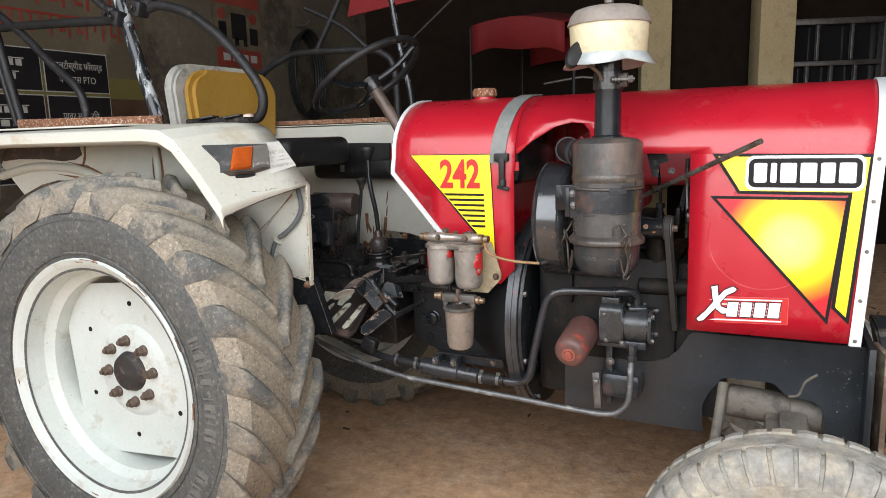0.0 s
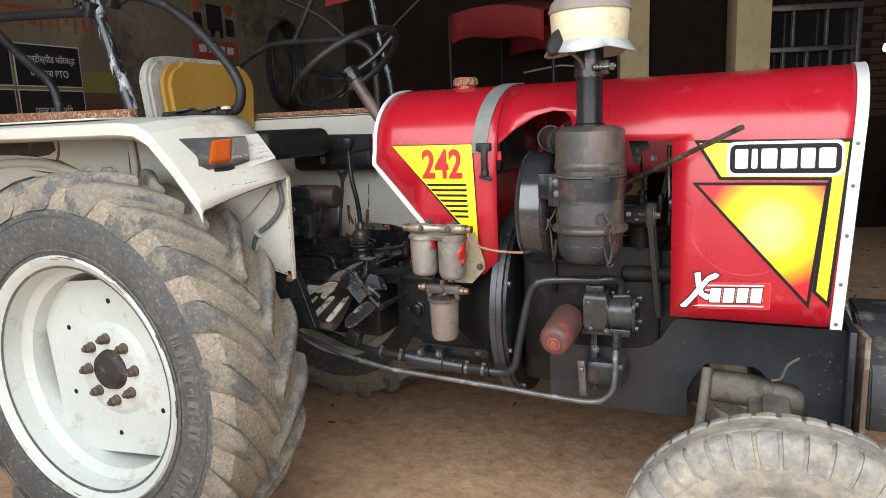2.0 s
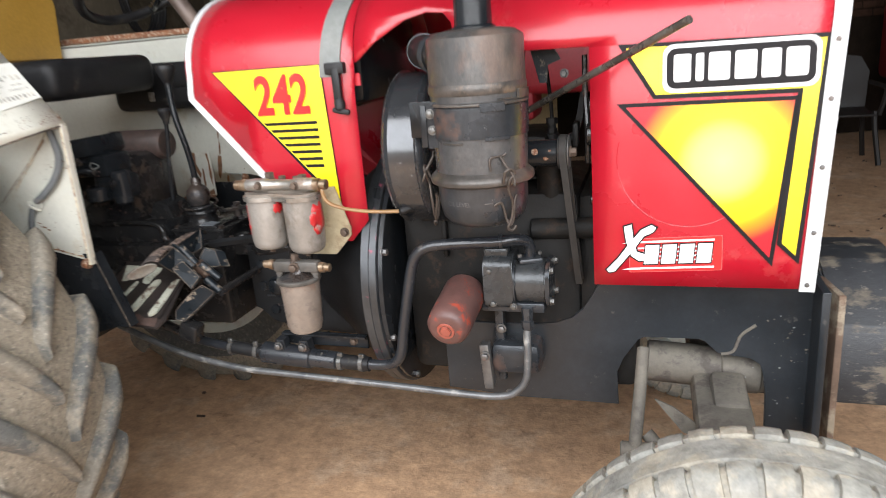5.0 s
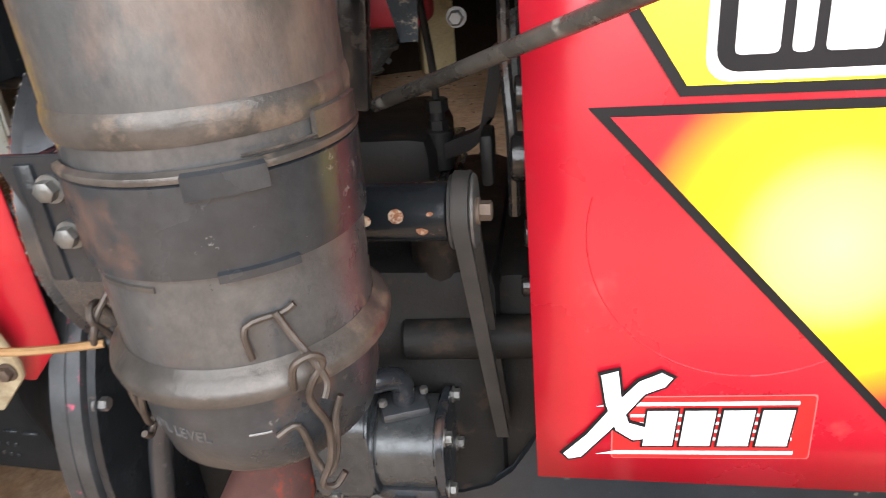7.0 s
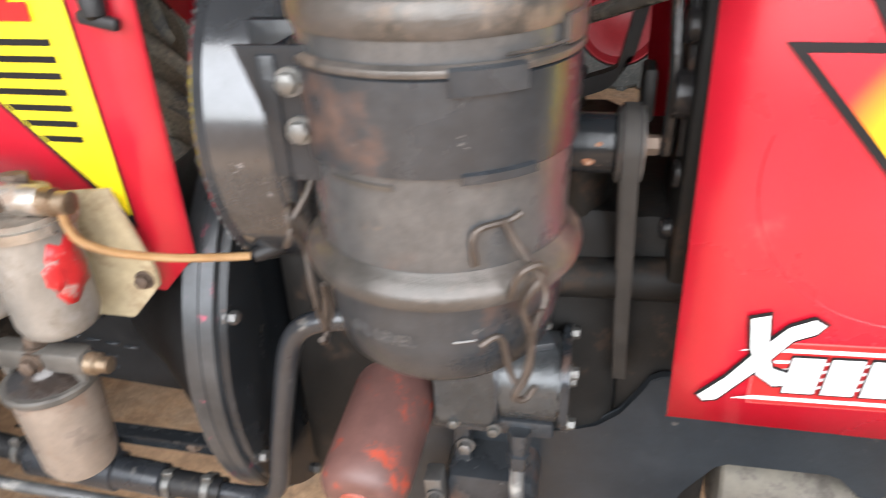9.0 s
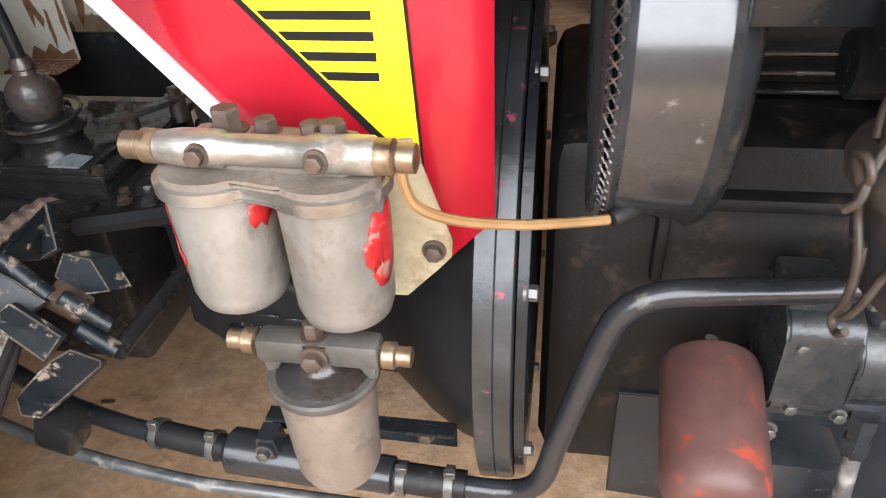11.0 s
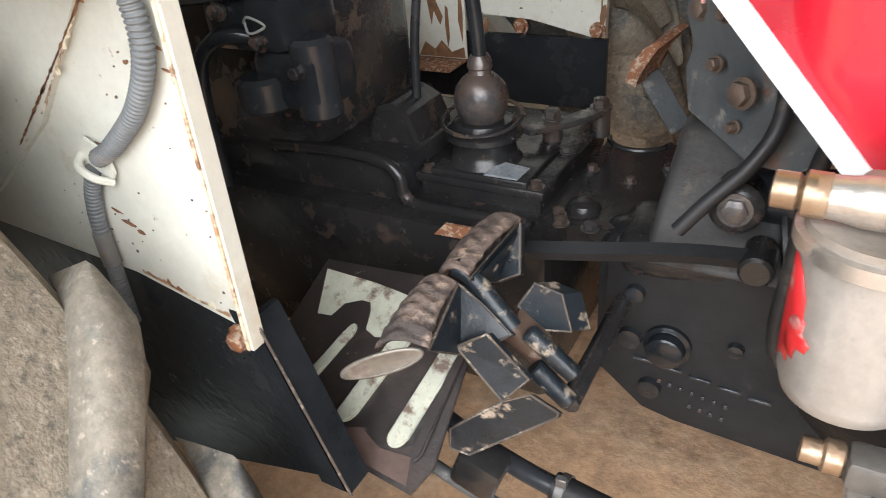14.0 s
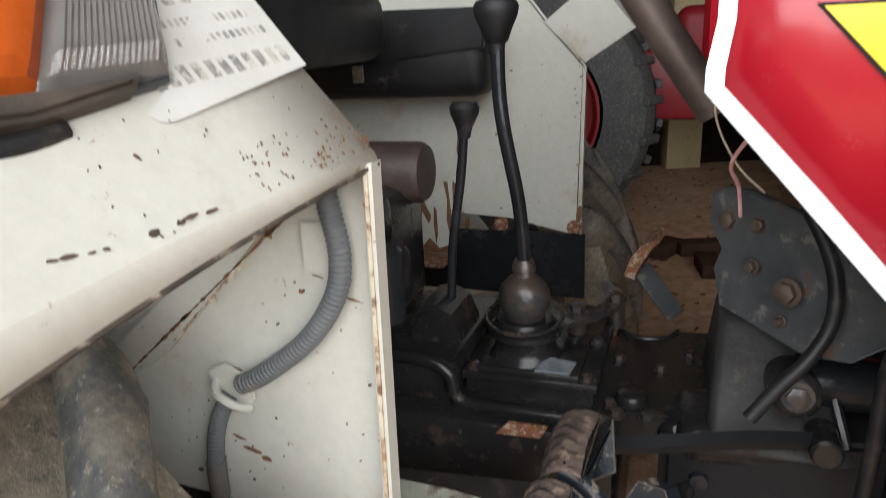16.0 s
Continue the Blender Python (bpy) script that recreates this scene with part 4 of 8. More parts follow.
part("gearbox_boss", lathe(B(), (0.669, -0.066, 0.776), (0, 0, 1), [(0, 0.022), (0.040, 0.021), (0.048, 0.017), (0.051, 0.010), (0.051, 0)], 28), GEAR, TR, "glossy black cover boss")
part("gearbox_boss", lathe(B(), (0.727, -0.080, 0.793), (0.1, -0.35, 1), [(-0.01, 0.032), (0.008, 0.031), (0.018, 0.025), (0.024, 0.014), (0.026, 0)], 28), GEAR, TR)
part("gearbox_boss", box(B(), (0.80, -0.075, 0.80), (0.16, 0.10, 0.055), (8, 0, 4), 0.024, 4), GEAR, TR)
for x, y, r in ((0.645, -0.085, 0.007), (0.645, 0.04, 0.007), (0.700, 0.02, 0.006), (0.735, 0.07, 0.007), (0.69, -0.105, 0.008), (0.655, -0.105, 0.008)):
    part("cover_bolt", hexbolt(B(), (x, y, 0.813), UP, r, 0.009), GREASE, TR)
part("rear_axle_case", box(B(), (-0.05, 0.0, 0.70), (0.40, 0.40, 0.42), bevel=0.05), CAST, TR)
bm = B()
prism(bm, [(0.705, 0.80), (0.98, 0.83), (1.10, 0.86), (1.10, 0.55), (0.80, 0.57), (0.775, 0.60), (0.705, 0.625)], XZ(-0.122), (0, 0.244, 0), 0.012)
part("clutch_housing", bm, HOUSE, TR, "black clutch housing with raised casting marks")
for k in range(5):
    part("casting_mark", box(B(), (0.765 + 0.032 * k, -0.1235, 0.664 - 0.004 * k), (0.024, 0.004, 0.004), (0, 2, 0), 0.001, 1), CANDARK, TR)
for k in range(7):
    part("casting_mark", box(B(), (0.785 + 0.0125 * k, -0.1235, 0.638 - 0.002 * k), (0.0045, 0.0026, 0.006), (0, 6, 0), 0.0008, 1), CANDARK, TR)
for k in range(4):
    part("casting_mark", box(B(), (0.822 + 0.012 * k, -0.1235, 0.612 - 0.002 * k), (0.0045, 0.0026, 0.006), (0, 6, 0), 0.0008, 1), CANDARK, TR)
part("plug", lathe(B(), (0.790, -0.122, 0.694), (0, -1, 0), [(0, 0.026), (0.006, 0.026), (0.008, 0.021), (0.02, 0.020), (0.022, 0.017), (0.022, 0)], 28), BLACK, TR, "black threaded plug")
for x, z, r in ((0.748, 0.692, 0.014), (0.775, 0.625, 0.014), (0.86, 0.71, 0.009), (0.75, 0.755, 0.011)):
    part("plug", lathe(B(), (x, -0.122, z), (0, -1, 0), [(0, r), (0.008, r * 0.9), (0.010, 0)], 18), BLACK, TR)
bm = B()
lathe(bm, (0.93, 0, 0.735), (1, 0, 0), [(0, 0.15), (0.06, 0.19), (0.13, 0.25), (0.17, 0.275), (0.205, 0.285)], 64)
part("bell_housing", bm, HOUSE, TR, "smooth black bell housing")
bm = B()
lathe(bm, (1.125, 0, 0.735), (1, 0, 0), [(0, 0.317), (0.002, 0.322), (0.020, 0.322), (0.021, 0.3205), (0.022, 0.322), (0.038, 0.322), (0.04, 0.317)], 80)
part("flange", bm, surface("worn flange paint", (0.04, 0.043, 0.047), (0.085, 0.09, 0.096), (0.25, 0.42), 0.5, scale=10, stain=((0.5, 0.06, 0.12), 34, 0.66, 0.8), bump=0.2), TR, "worn steel flange with pink paint specks")
bm = B()
lathe(bm, (1.167, 0, 0.735), (1, 0, 0), [(0, 0.316), (0.010, 0.316), (0.012, 0.26), (0.014, 0.20)], 80)
part("engine_plate", bm, BLACK, TR)
for k in range(9):
    a = radians(180 + 19.5 + k * 40)
    p = Vector((1.172, 0.306 * math.cos(a), 0.737 + 0.306 * math.sin(a)))
    part("bolt", hexbolt(B(), p, (1, 0, 0), 0.008, 0.014), STEEL, TR)
bm = B()
box(bm, (1.40, 0.0, 0.735), (0.42, 0.40, 0.45), bevel=0.03)
box(bm, (1.36, -0.205, 0.905), (0.22, 0.03, 0.015), bevel=0.005)
box(bm, (1.30, -0.205, 0.86), (0.012, 0.02, 0.10), bevel=0.004)
box(bm, (1.40, -0.01, 0.54), (0.36, 0.30, 0.08), bevel=0.03)
part("crankcase", bm, BAYSHADE, TR, "black engine crankcase")
barrel = part("cylinder_barrel", box(B(), (1.43, 0.02, 1.01), (0.20, 0.21, 0.12), bevel=0.03), BAYSHADE, TR, "finned air-cooled cylinder")
for k in range(3):
    part("fin", box(B(), (1.425, 0.02, 0.97 + 0.019 * k), (0.23, 0.25, 0.006), bevel=0.002, seg=1), CAST, barrel)
part("engine_shroud", box(B(), (1.56, -0.06, 1.300), (0.26, 0.22, 0.05), (0, 3, 0), 0.015), DECK, TR, "dull red engine shroud")
part("shroud_edge", box(B(), (1.47, -0.12, 1.22), (0.03, 0.02, 0.22), (0, 6, 0), 0.004), CAST, TR)
bm = B()
cyl(bm, (1.531, -0.04, 1.015), (1.531, -0.04, 1.063), 0.017, seg=16, bev=0.002)
cyl(bm, (1.531, -0.04, 1.063), (1.531, -0.04, 1.075), 0.012, seg=6)
cyl(bm, (1.531, -0.04, 1.075), (1.531, -0.04, 1.085), 0.009, seg=14)
cyl(bm, (1.531, -0.04, 1.085), (1.531, -0.04, 1.099), 0.0135, seg=6)
pipe(bm, [(1.531, -0.04, 1.095), (1.530, -0.04, 1.13), (1.526, -0.045, 1.18), (1.520, -0.06, 1.25)], 0.0045, 8, 4)
part("injector", bm, RUBBER, TR, "black injector with a thin pipe")
part("lifting_bracket", prism(B(), [(1.512, 1.262), (1.556, 1.268), (1.575, 1.235), (1.548, 1.225), (1.546, 1.19), (1.53, 1.19)], XZ(-0.20), (0, 0.005, 0)), PEDAL, TR)
bm = B()
ARM = [Vector(p) for p in ((1.607, -0.055, 1.16), (1.602, -0.055, 1.131), (1.596, -0.055, 1.101), (1.588, -0.055, 1.068), (1.573, -0.055, 1.052), (1.546, -0.055, 1.042), (1.512, -0.055, 1.029), (1.472, -0.055, 1.009))]
rows = []
for p in smooth_path(ARM, 6):
    d = Vector((0.0085, 0, 0.0055)) if p.z > ARM[3].z else Vector((0.004, 0, 0.0115))
    rows.append([bm.verts.new(p + d), bm.verts.new(p + d + Vector((0, 0.02, 0))), bm.verts.new(p - d + Vector((0, 0.02, 0))), bm.verts.new(p - d)])
for a, b in zip(rows, rows[1:]):
    for k in range(4):
        bm.faces.new((a[k], a[(k + 1) % 4], b[(k + 1) % 4], b[k]))
bm.faces.new(rows[0])
bm.faces.new(rows[-1])
part("bent_arm", bm, RUBBER, TR, "bent black strap")
for x, z, r in ((1.503, 1.058, 0.005), (1.530, 1.062, 0.007), (1.552, 1.050, 0.006), (1.560, 1.062, 0.004)):
    spot = part("rust_spot", lathe(B(), (x, -0.2960, z), (0, -1, 0.1), [(0, r), (0.0008, r * 0.9), (0.0012, 0)], 9), RUSTY, TR, "orange rust spot")
part("clip_nut", hexbolt(B(), (1.578, -0.17, 1.205), (0, -1, 0), 0.007, 0.012), STEEL, TR)
for x in (1.622, 1.638):
    part("oil_pipe", pipe(B(), [(x, -0.19, 1.24), (x, -0.19, 1.16), (x + 0.004, -0.20, 1.10), (x + 0.004, -0.20, 1.02)], 0.006, 8, 4), CAST, TR)
for x, z, r in ((1.64, 1.19, 0.016), (1.63, 1.14, 0.02), (1.635, 1.00, 0.018), (1.63, 0.94, 0.014), (1.625, 1.08, 0.03)):
    part("cover_stud", cyl(B(), (x, -0.20, z), (x + 0.03, -0.20, z), r * 0.8, seg=12, bev=0.002), CAST, TR)
bm = B()
box(bm, (1.655, -0.17, 1.04), (0.03, 0.12, 0.30), bevel=0.006)
part("gear_cover", bm, BAYSHADE, TR)

# exhaust or generator tube with pulley and belt
part("generator", cyl(B(), (1.40, -0.265, 1.054), (1.576, -0.272, 1.056), 0.0265, seg=28, bev=0.003), BLACK, TR, "black generator tube with rust spots")
bm = B()
lathe(bm, (1.575, -0.273, 1.056), (1, 0, 0), [(0, 0.020), (0, 0.032), (0.002, 0.0335), (0.006, 0.028), (0.016, 0.028), (0.020, 0.0335), (0.022, 0.032), (0.022, 0)], 36)
part("pulley", bm, STEEL, TR, "worn grey belt pulley")
part("pulley_nut", hexbolt(B(), (1.597, -0.273, 1.056), (1, 0, 0), 0.009, 0.014), BOLT, TR)
bm = B()
ring = []
for k in range(15):
    a = math.pi * k / 14
    ring.append((1.586, -0.273 - 0.032 * math.cos(a), 1.056 + 0.032 * math.sin(a)))
pts = [Vector(p) for p in [(1.604, -0.215, 0.755)] + ring + [(1.604, -0.185, 0.755)]]
rows = []
for i, p in enumerate(pts):
    d = (pts[min(i + 1, len(pts) - 1)] - pts[max(i - 1, 0)]).normalized()
    nn = d.cross(Vector((1, 0, 0))).normalized()
    rows.append([bm.verts.new(p + Vector((sx * 0.007, 0, 0)) + nn * sn * 0.004) for sx, sn in ((-1, -1), (1, -1), (1, 1), (-1, 1))])
for a, b in zip(rows, rows[1:]):
    for k in range(4):
        bm.faces.new((a[k], a[(k + 1) % 4], b[(k + 1) % 4], b[k]))
bm.faces.new(rows[0])
bm.faces.new(rows[-1])
part("belt", bm, surface("worn belt rubber", (0.014, 0.013, 0.012), (0.030, 0.026, 0.023), (0.6, 0.8), scale=30), TR, "worn dusty drive belt")
part("belt_bracket", box(B(), (1.603, -0.20, 1.082), (0.012, 0.04, 0.05), bevel=0.004), BAYSHADE, TR)
part("timing_cover", box(B(), (1.665, -0.02, 0.72), (0.13, 0.34, 0.46), bevel=0.02), BAYSHADE, TR, "black timing cover, coloured darker for the shaded engine bay")
part("side_cylinder", cyl(B(), (1.50, -0.20, 0.875), (1.70, -0.20, 0.880), 0.024, seg=20, bev=0.004), BAYSHADE, TR)
part("side_cylinder", cyl(B(), (1.545, -0.16, 0.90), (1.545, -0.16, 1.02), 0.035, seg=20, bev=0.008), BAYSHADE, TR)

# cooling fan drum with its mesh
DC = Vector((1.2306, -0.1999, 1.067))
bm = B()
lathe(bm, DC, (1, 0, 0), [(0, 0.148), (0.0, 0.165), (0.004, 0.1685), (0.010, 0.163), (0.066, 0.163), (0.072, 0.1685), (0.080, 0.165), (0.086, 0.158), (0.090, 0.115), (0.090, 0)], 72, caps=False)
drum = part("fan_drum", bm, surface("black drum paint", (0.040, 0.043, 0.048), (0.066, 0.070, 0.076), (0.14, 0.26), 0.45, scale=6, stain=((0.05, 0.045, 0.042), 9, 0.62, 0.6), stain2=((0.5, 0.5, 0.52), 40, 0.72, 0.5), bump=0.08, coat=0.8), TR, "glossy black cooling fan drum with mesh")
bm = B()
for k in range(-20, 21):
    o = k * 0.0078
    h = math.sqrt(max(0, 0.160 ** 2 - o * o))
    for sgn in (0, 1):
        a = Vector((0, o, -h)) if sgn else Vector((0, -h, o))
        b = Vector((0, o, h)) if sgn else Vector((0, h, o))
        r45 = Matrix.Rotation(radians(30), 3, "X")
        cyl(bm, DC + r45 @ a + Vector((-0.004 - 0.002 * sgn, 0, 0)), DC + r45 @ b + Vector((-0.004 - 0.002 * sgn, 0, 0)), 0.0010, seg=4)
part("mesh_guard", bm, CANDARK, drum, "steel wire mesh")
bm = B()
n = 96
for k in range(n):
    a = 2 * math.pi * k / n
    for j in range(2):
        r = 0.154 + 0.006 * j
        q = DC + Vector((-0.006 + 0.010 * j * 0.4, r * math.cos(a + 0.03 * j), r * math.sin(a + 0.03 * j)))
        q2 = DC + Vector((-0.002 + 0.010 * j * 0.4, (r + 0.007) * math.cos(a + 0.03 * j + 0.032), (r + 0.007) * math.sin(a + 0.03 * j + 0.032)))
        q3 = DC + Vector((-0.002 + 0.010 * j * 0.4, (r + 0.007) * math.cos(a + 0.03 * j - 0.032), (r + 0.007) * math.sin(a + 0.03 * j - 0.032)))
        cyl(bm, q, q2, 0.0007, seg=4)
        cyl(bm, q, q3, 0.0007, seg=4)
part("mesh_rim", bm, STEEL, drum)
part("fan_hub", cyl(B(), DC + Vector((0.02, 0, 0)), DC + Vector((0.09, 0, 0)), 0.05, seg=24, bev=0.005), CAST, drum)
for k in range(10):
    a = 2 * math.pi * k / 10
    part("fan_blade", box(B(), DC + Vector((0.05, 0.10 * math.cos(a), 0.10 * math.sin(a))), (0.05, 0.10, 0.003), (math.degrees(a), 30, 0), 0.001, 1), CAST, drum)

# ---- air cleaner with its pipe and pre-cleaner ----
AX, AY = 1.4525, -0.428
A0 = (AX, AY, 0)
ac = part("air_cleaner", lathe(B(), A0, UP, [(1.045, 0.0850), (1.118, 0.0862), (1.19, 0.086), (1.205, 0.0875)], 72), CANLOW, TR, "tall heat-browned oil-bath air cleaner canister")
part("canister_top", lathe(B(), A0, UP, [(1.204, 0.0875), (1.206, 0.0885), (1.215, 0.0875), (1.286, 0.0872), (1.292, 0.086), (1.302, 0.072), (1.306, 0.045), (1.306, 0.034)], 72), CAN, ac, "heat-browned upper canister")
part("bowl", lathe(B(), A0, UP, [(0.956, 0.0), (0.957, 0.055), (0.962, 0.066), (0.974, 0.077), (1.0, 0.083), (1.045, 0.0845)], 72, caps=False), CANDARK, ac, "black oil bowl with raised letters")
bm = B()
lathe(bm, A0, UP, [(1.037, 0.0845), (1.036, 0.091), (1.039, 0.0957), (1.0445, 0.0970), (1.050, 0.0955), (1.055, 0.090), (1.060, 0.0856)], 72, caps=False)
part("bowl_lip", bm, LIP, ac, "worn brown rolled lip")
bm = B()
lathe(bm, A0, UP, [(1.123, 0.0855), (1.122, 0.0895), (1.160, 0.0905), (1.176, 0.0905), (1.178, 0.0860)], 72, caps=False)
part("clamp_band", bm, CANDARK, ac, "dark steel clamp band")
bm = B()
lathe(bm, A0, UP, [(1.177, 0.087), (1.178, 0.0912), (1.180, 0.0918), (1.182, 0.0912), (1.184, 0.0875)], 72, caps=False)
lathe(bm, A0, UP, [(1.196, 0.0875), (1.199, 0.0890), (1.206, 0.0897), (1.213, 0.0888), (1.215, 0.0875)], 72, caps=False)
part("bead", bm, LIP, ac)


def wrap_bar(bm, z, a0, a1, r, th, h, n=12):
    """A short bar bent round the canister."""
    rows = []
    for k in range(n + 1):
        a = radians(a0 + (a1 - a0) * k / n)
        rows.append([bm.verts.new((AX + rr * math.cos(a), AY + rr * math.sin(a), zz)) for rr, zz in ((r, z), (r + th, z + 0.001), (r + th, z + h - 0.001), (r, z + h))])
    for p, q in zip(rows, rows[1:]):
        for k in range(4):
            bm.faces.new((p[k], p[(k + 1) % 4], q[(k + 1) % 4], q[k]))
    bm.faces.new(rows[0])
    bm.faces.new(rows[-1])
    return bm


part("band_clip", wrap_bar(B(), 1.168, -75, -48, 0.0895, 0.0055, 0.015), CANDARK, ac)
part("band_clip", wrap_bar(B(), 1.118, -71, -42, 0.0895, 0.003, 0.007), CANDARK, ac)
part("band_clip", wrap_bar(B(), 1.184, -26, 6, 0.088, 0.004, 0.017), LIP, ac)
part("seam", wrap_bar(B(), 1.186, -55, -20, 0.0905, 0.0015, 0.002), LIP, ac)
part("band_clip", wrap_bar(B(), 1.112, -125, -97, 0.0855, 0.002, 0.005), CAN, ac)
CLIPM = surface("dark rusty wire", (0.042, 0.034, 0.029), (0.095, 0.075, 0.062), (0.35, 0.6), 0.4, scale=50, bump=0.3)
CANBOLT = surface("dull worn steel", (0.10, 0.10, 0.095), (0.18, 0.175, 0.165), (0.3, 0.5), 0.6, scale=60, stain=((0.05, 0.04, 0.035), 60, 0.58, 0.7))
# bolted bracket towards the drum
bm = B()
prism(bm, [(1.345, 1.187), (1.395, 1.187), (1.40, 1.12), (1.39, 1.105), (1.372, 1.105)], XZ(-0.487), (0, 0.005, 0), 0.001)
box(bm, (1.365, -0.44, 1.145), (0.012, 0.10, 0.075), bevel=0.002)
box(bm, (1.335, -0.37, 1.145), (0.07, 0.012, 0.07), bevel=0.002)
part("bracket", bm, BLACK, TR, "black bolted bracket")
for p in ((1.378, -0.487, 1.167), (1.381, -0.487, 1.138)):
    part("bolt", hexbolt(B(), p, (0, -1, 0), 0.0066, 0.009), CANBOLT, TR, "worn bolt head")


def clip(ang):
    """Wire toggle clip that holds the bowl."""
    a = radians(ang)
    d = Vector((math.cos(a), math.sin(a), 0))
    t = Vector((-d.y, d.x, 0))
    o = Vector(A0)
    q = lambda s, r, z: o + t * s + d * r + Vector((0, 0, z + 0.018 * min(1, max(0, (1.09 - z) / 0.05))))
    bm = B()
    pipe(bm, [q(-0.018, 0.087, 1.052), q(-0.018, 0.087, 1.086), q(0.004, 0.087, 1.090), q(0.012, 0.088, 1.094)], 0.0022, 8, 4)
    pipe(bm, [q(0.0, 0.088, 1.092), q(0.006, 0.094, 1.07), q(0.014, 0.104, 1.045), q(0.018, 0.108, 1.03), q(0.014, 0.112, 1.022)], 0.0024, 8, 4)
    part("toggle_clip", bm, CLIPM, ac, "rusty wire toggle clip")
    bm = B()
    pipe(bm, [q(0.0, 0.098, 1.026), q(0.001, 0.106, 1.05), q(0.012, 0.107, 1.056), q(0.018, 0.106, 1.044), q(0.010, 0.104, 1.030), q(0.008, 0.100, 1.015), q(0.016, 0.097, 0.99), q(0.014, 0.095, 0.962), q(0.006, 0.094, 0.944), q(0.014, 0.094, 0.938), q(0.022, 0.094, 0.946)], 0.0025, 8, 5)
    part("toggle_clip", bm, CLIPM, ac)
    bm = B()
    pipe(bm, [q(-0.014, 0.084, 0.985), q(0.0, 0.085, 0.988), q(0.006, 0.088, 0.960), q(0.012, 0.092, 0.948), q(0.02, 0.09, 0.962), q(0.024, 0.086, 0.985), q(0.03, 0.085, 1.0)], 0.0024, 8, 4)
    part("toggle_clip", bm, CLIPM, ac)


clip(-55)
clip(-172)
oil_text = lettering("OIL LEVEL", 0.0115, (0, 0, 0), (0, 0, 0), surface("rubbed raised letters", (0.14, 0.135, 0.13), (0.06, 0.06, 0.065), (0.35, 0.5), 0.3, scale=90), ac, (1, 1))
for v in oil_text.data.vertices:
    a = radians(-128) + v.co.x / 0.0835
    v.co = Vector((AX + (0.0832 + v.co.z) * math.cos(a), AY + (0.0832 + v.co.z) * math.sin(a), 1.002 + v.co.y))
part("gauge_mark", wrap_bar(B(), 1.006, -76, -66, 0.0832, 0.001, 0.0015), STEEL, ac)
bm = B()
lathe(bm, A0, UP, [(1.300, 0.040), (1.308, 0.040), (1.312, 0.0335), (1.42, 0.0325), (1.43, 0.034), (1.50, 0.034)], 48)
part("intake_pipe", bm, BLACK, ac, "black intake pipe")
bm = B()
lathe(bm, A0, UP, [(1.424, 0.034), (1.424, 0.038), (1.466, 0.038), (1.466, 0.034)], 48, caps=False)
box(bm, (AX + 0.040, AY - 0.015, 1.445), (0.022, 0.012, 0.034), bevel=0.002)
part("pipe_clamp", bm, CAST, ac, "brown pipe clamp")
bm = B()
cyl(bm, (AX + 0.02, AY - 0.044, 1.445), (AX + 0.07, AY - 0.030, 1.445), 0.004, seg=10)
cyl(bm, (AX + 0.055, AY - 0.034, 1.445), (AX + 0.066, AY - 0.031, 1.445), 0.009, seg=6)
for k in range(3):
    lathe(bm, (AX + 0.018 + 0.007 * k, AY - 0.045 + 0.002 * k, 1.445), (1, 0.3, 0), [(0, 0.008), (0.003, 0.008)], 12)
part("bolt", bm, STEEL, ac)
pc = part("pre_cleaner", lathe(B(), A0, UP, [(1.506, 0.05), (1.506, 0.090), (1.51, 0.0925), (1.578, 0.0965), (1.580, 0.0965)], 64), PREC, ac, "aged cream plastic pre-cleaner bowl")
bm = B()
lathe(bm, A0, UP, [(1.578, 0.0965), (1.578, 0.1005), (1.583, 0.1015), (1.590, 0.098), (1.602, 0.094), (1.614, 0.084), (1.620, 0.066), (1.622, 0.03), (1.622, 0)], 64)
part("pre_cleaner_lid", bm, PRECTOP, ac, "grey-brown domed lid")
bm = B()
lathe(bm, (AX, AY, 1.620), UP, [(0, 0.012), (0.005, 0.012), (0.006, 0.006), (0.012, 0.012), (0.020, 0.012), (0.024, 0)], 12)
part("wing_nut", bm, STEEL, ac)
bm = B()
n = 64
ra, rb = [], []
for k in range(n):
    a = 2 * math.pi * k / n
    w = abs(math.cos(2 * a + 0.3))
    ra.append(bm.verts.new((AX + 0.088 * math.cos(a), AY + 0.088 * math.sin(a), 1.512)))
    rb.append(bm.verts.new((AX + (0.098 + 0.016 * w) * math.cos(a), AY + (0.098 + 0.016 * w) * math.sin(a), 1.490 - 0.012 * w)))
for k in range(n):
    bm.faces.new((ra[k], ra[(k + 1) % n], rb[(k + 1) % n], rb[k]))
bm.faces.new(ra)
thicken(part("rain_skirt", bm, ZINC, ac, "pale sheet-metal rain skirt"), 0.002)
# small oval mirror tied to the pipe
bm = B()
m = Matrix.Translation((AX - 0.062, AY - 0.075, 1.508)) @ Euler((radians(62), radians(38), radians(25))).to_matrix().to_4x4()
ro = []
for rr, h in ((0.6, 0.014), (0.92, 0.010), (1.0, 0.0), (0.94, -0.004), (0.90, -0.002)):
    ro.append([bm.verts.new(m @ Vector((0.022 * rr * math.cos(t), 0.047 * rr * math.sin(t), h))) for t in [2 * math.pi * k / 32 for k in range(32)]])
for a, b in zip(ro, ro[1:]):
    for k in range(32):
        bm.faces.new((a[k], a[(k + 1) % 32], b[(k + 1) % 32], b[k]))
bm.faces.new(ro[0])
mir = part("mirror_shell", bm, RUBBER, ac, "small black oval mirror shell")
bm = B()
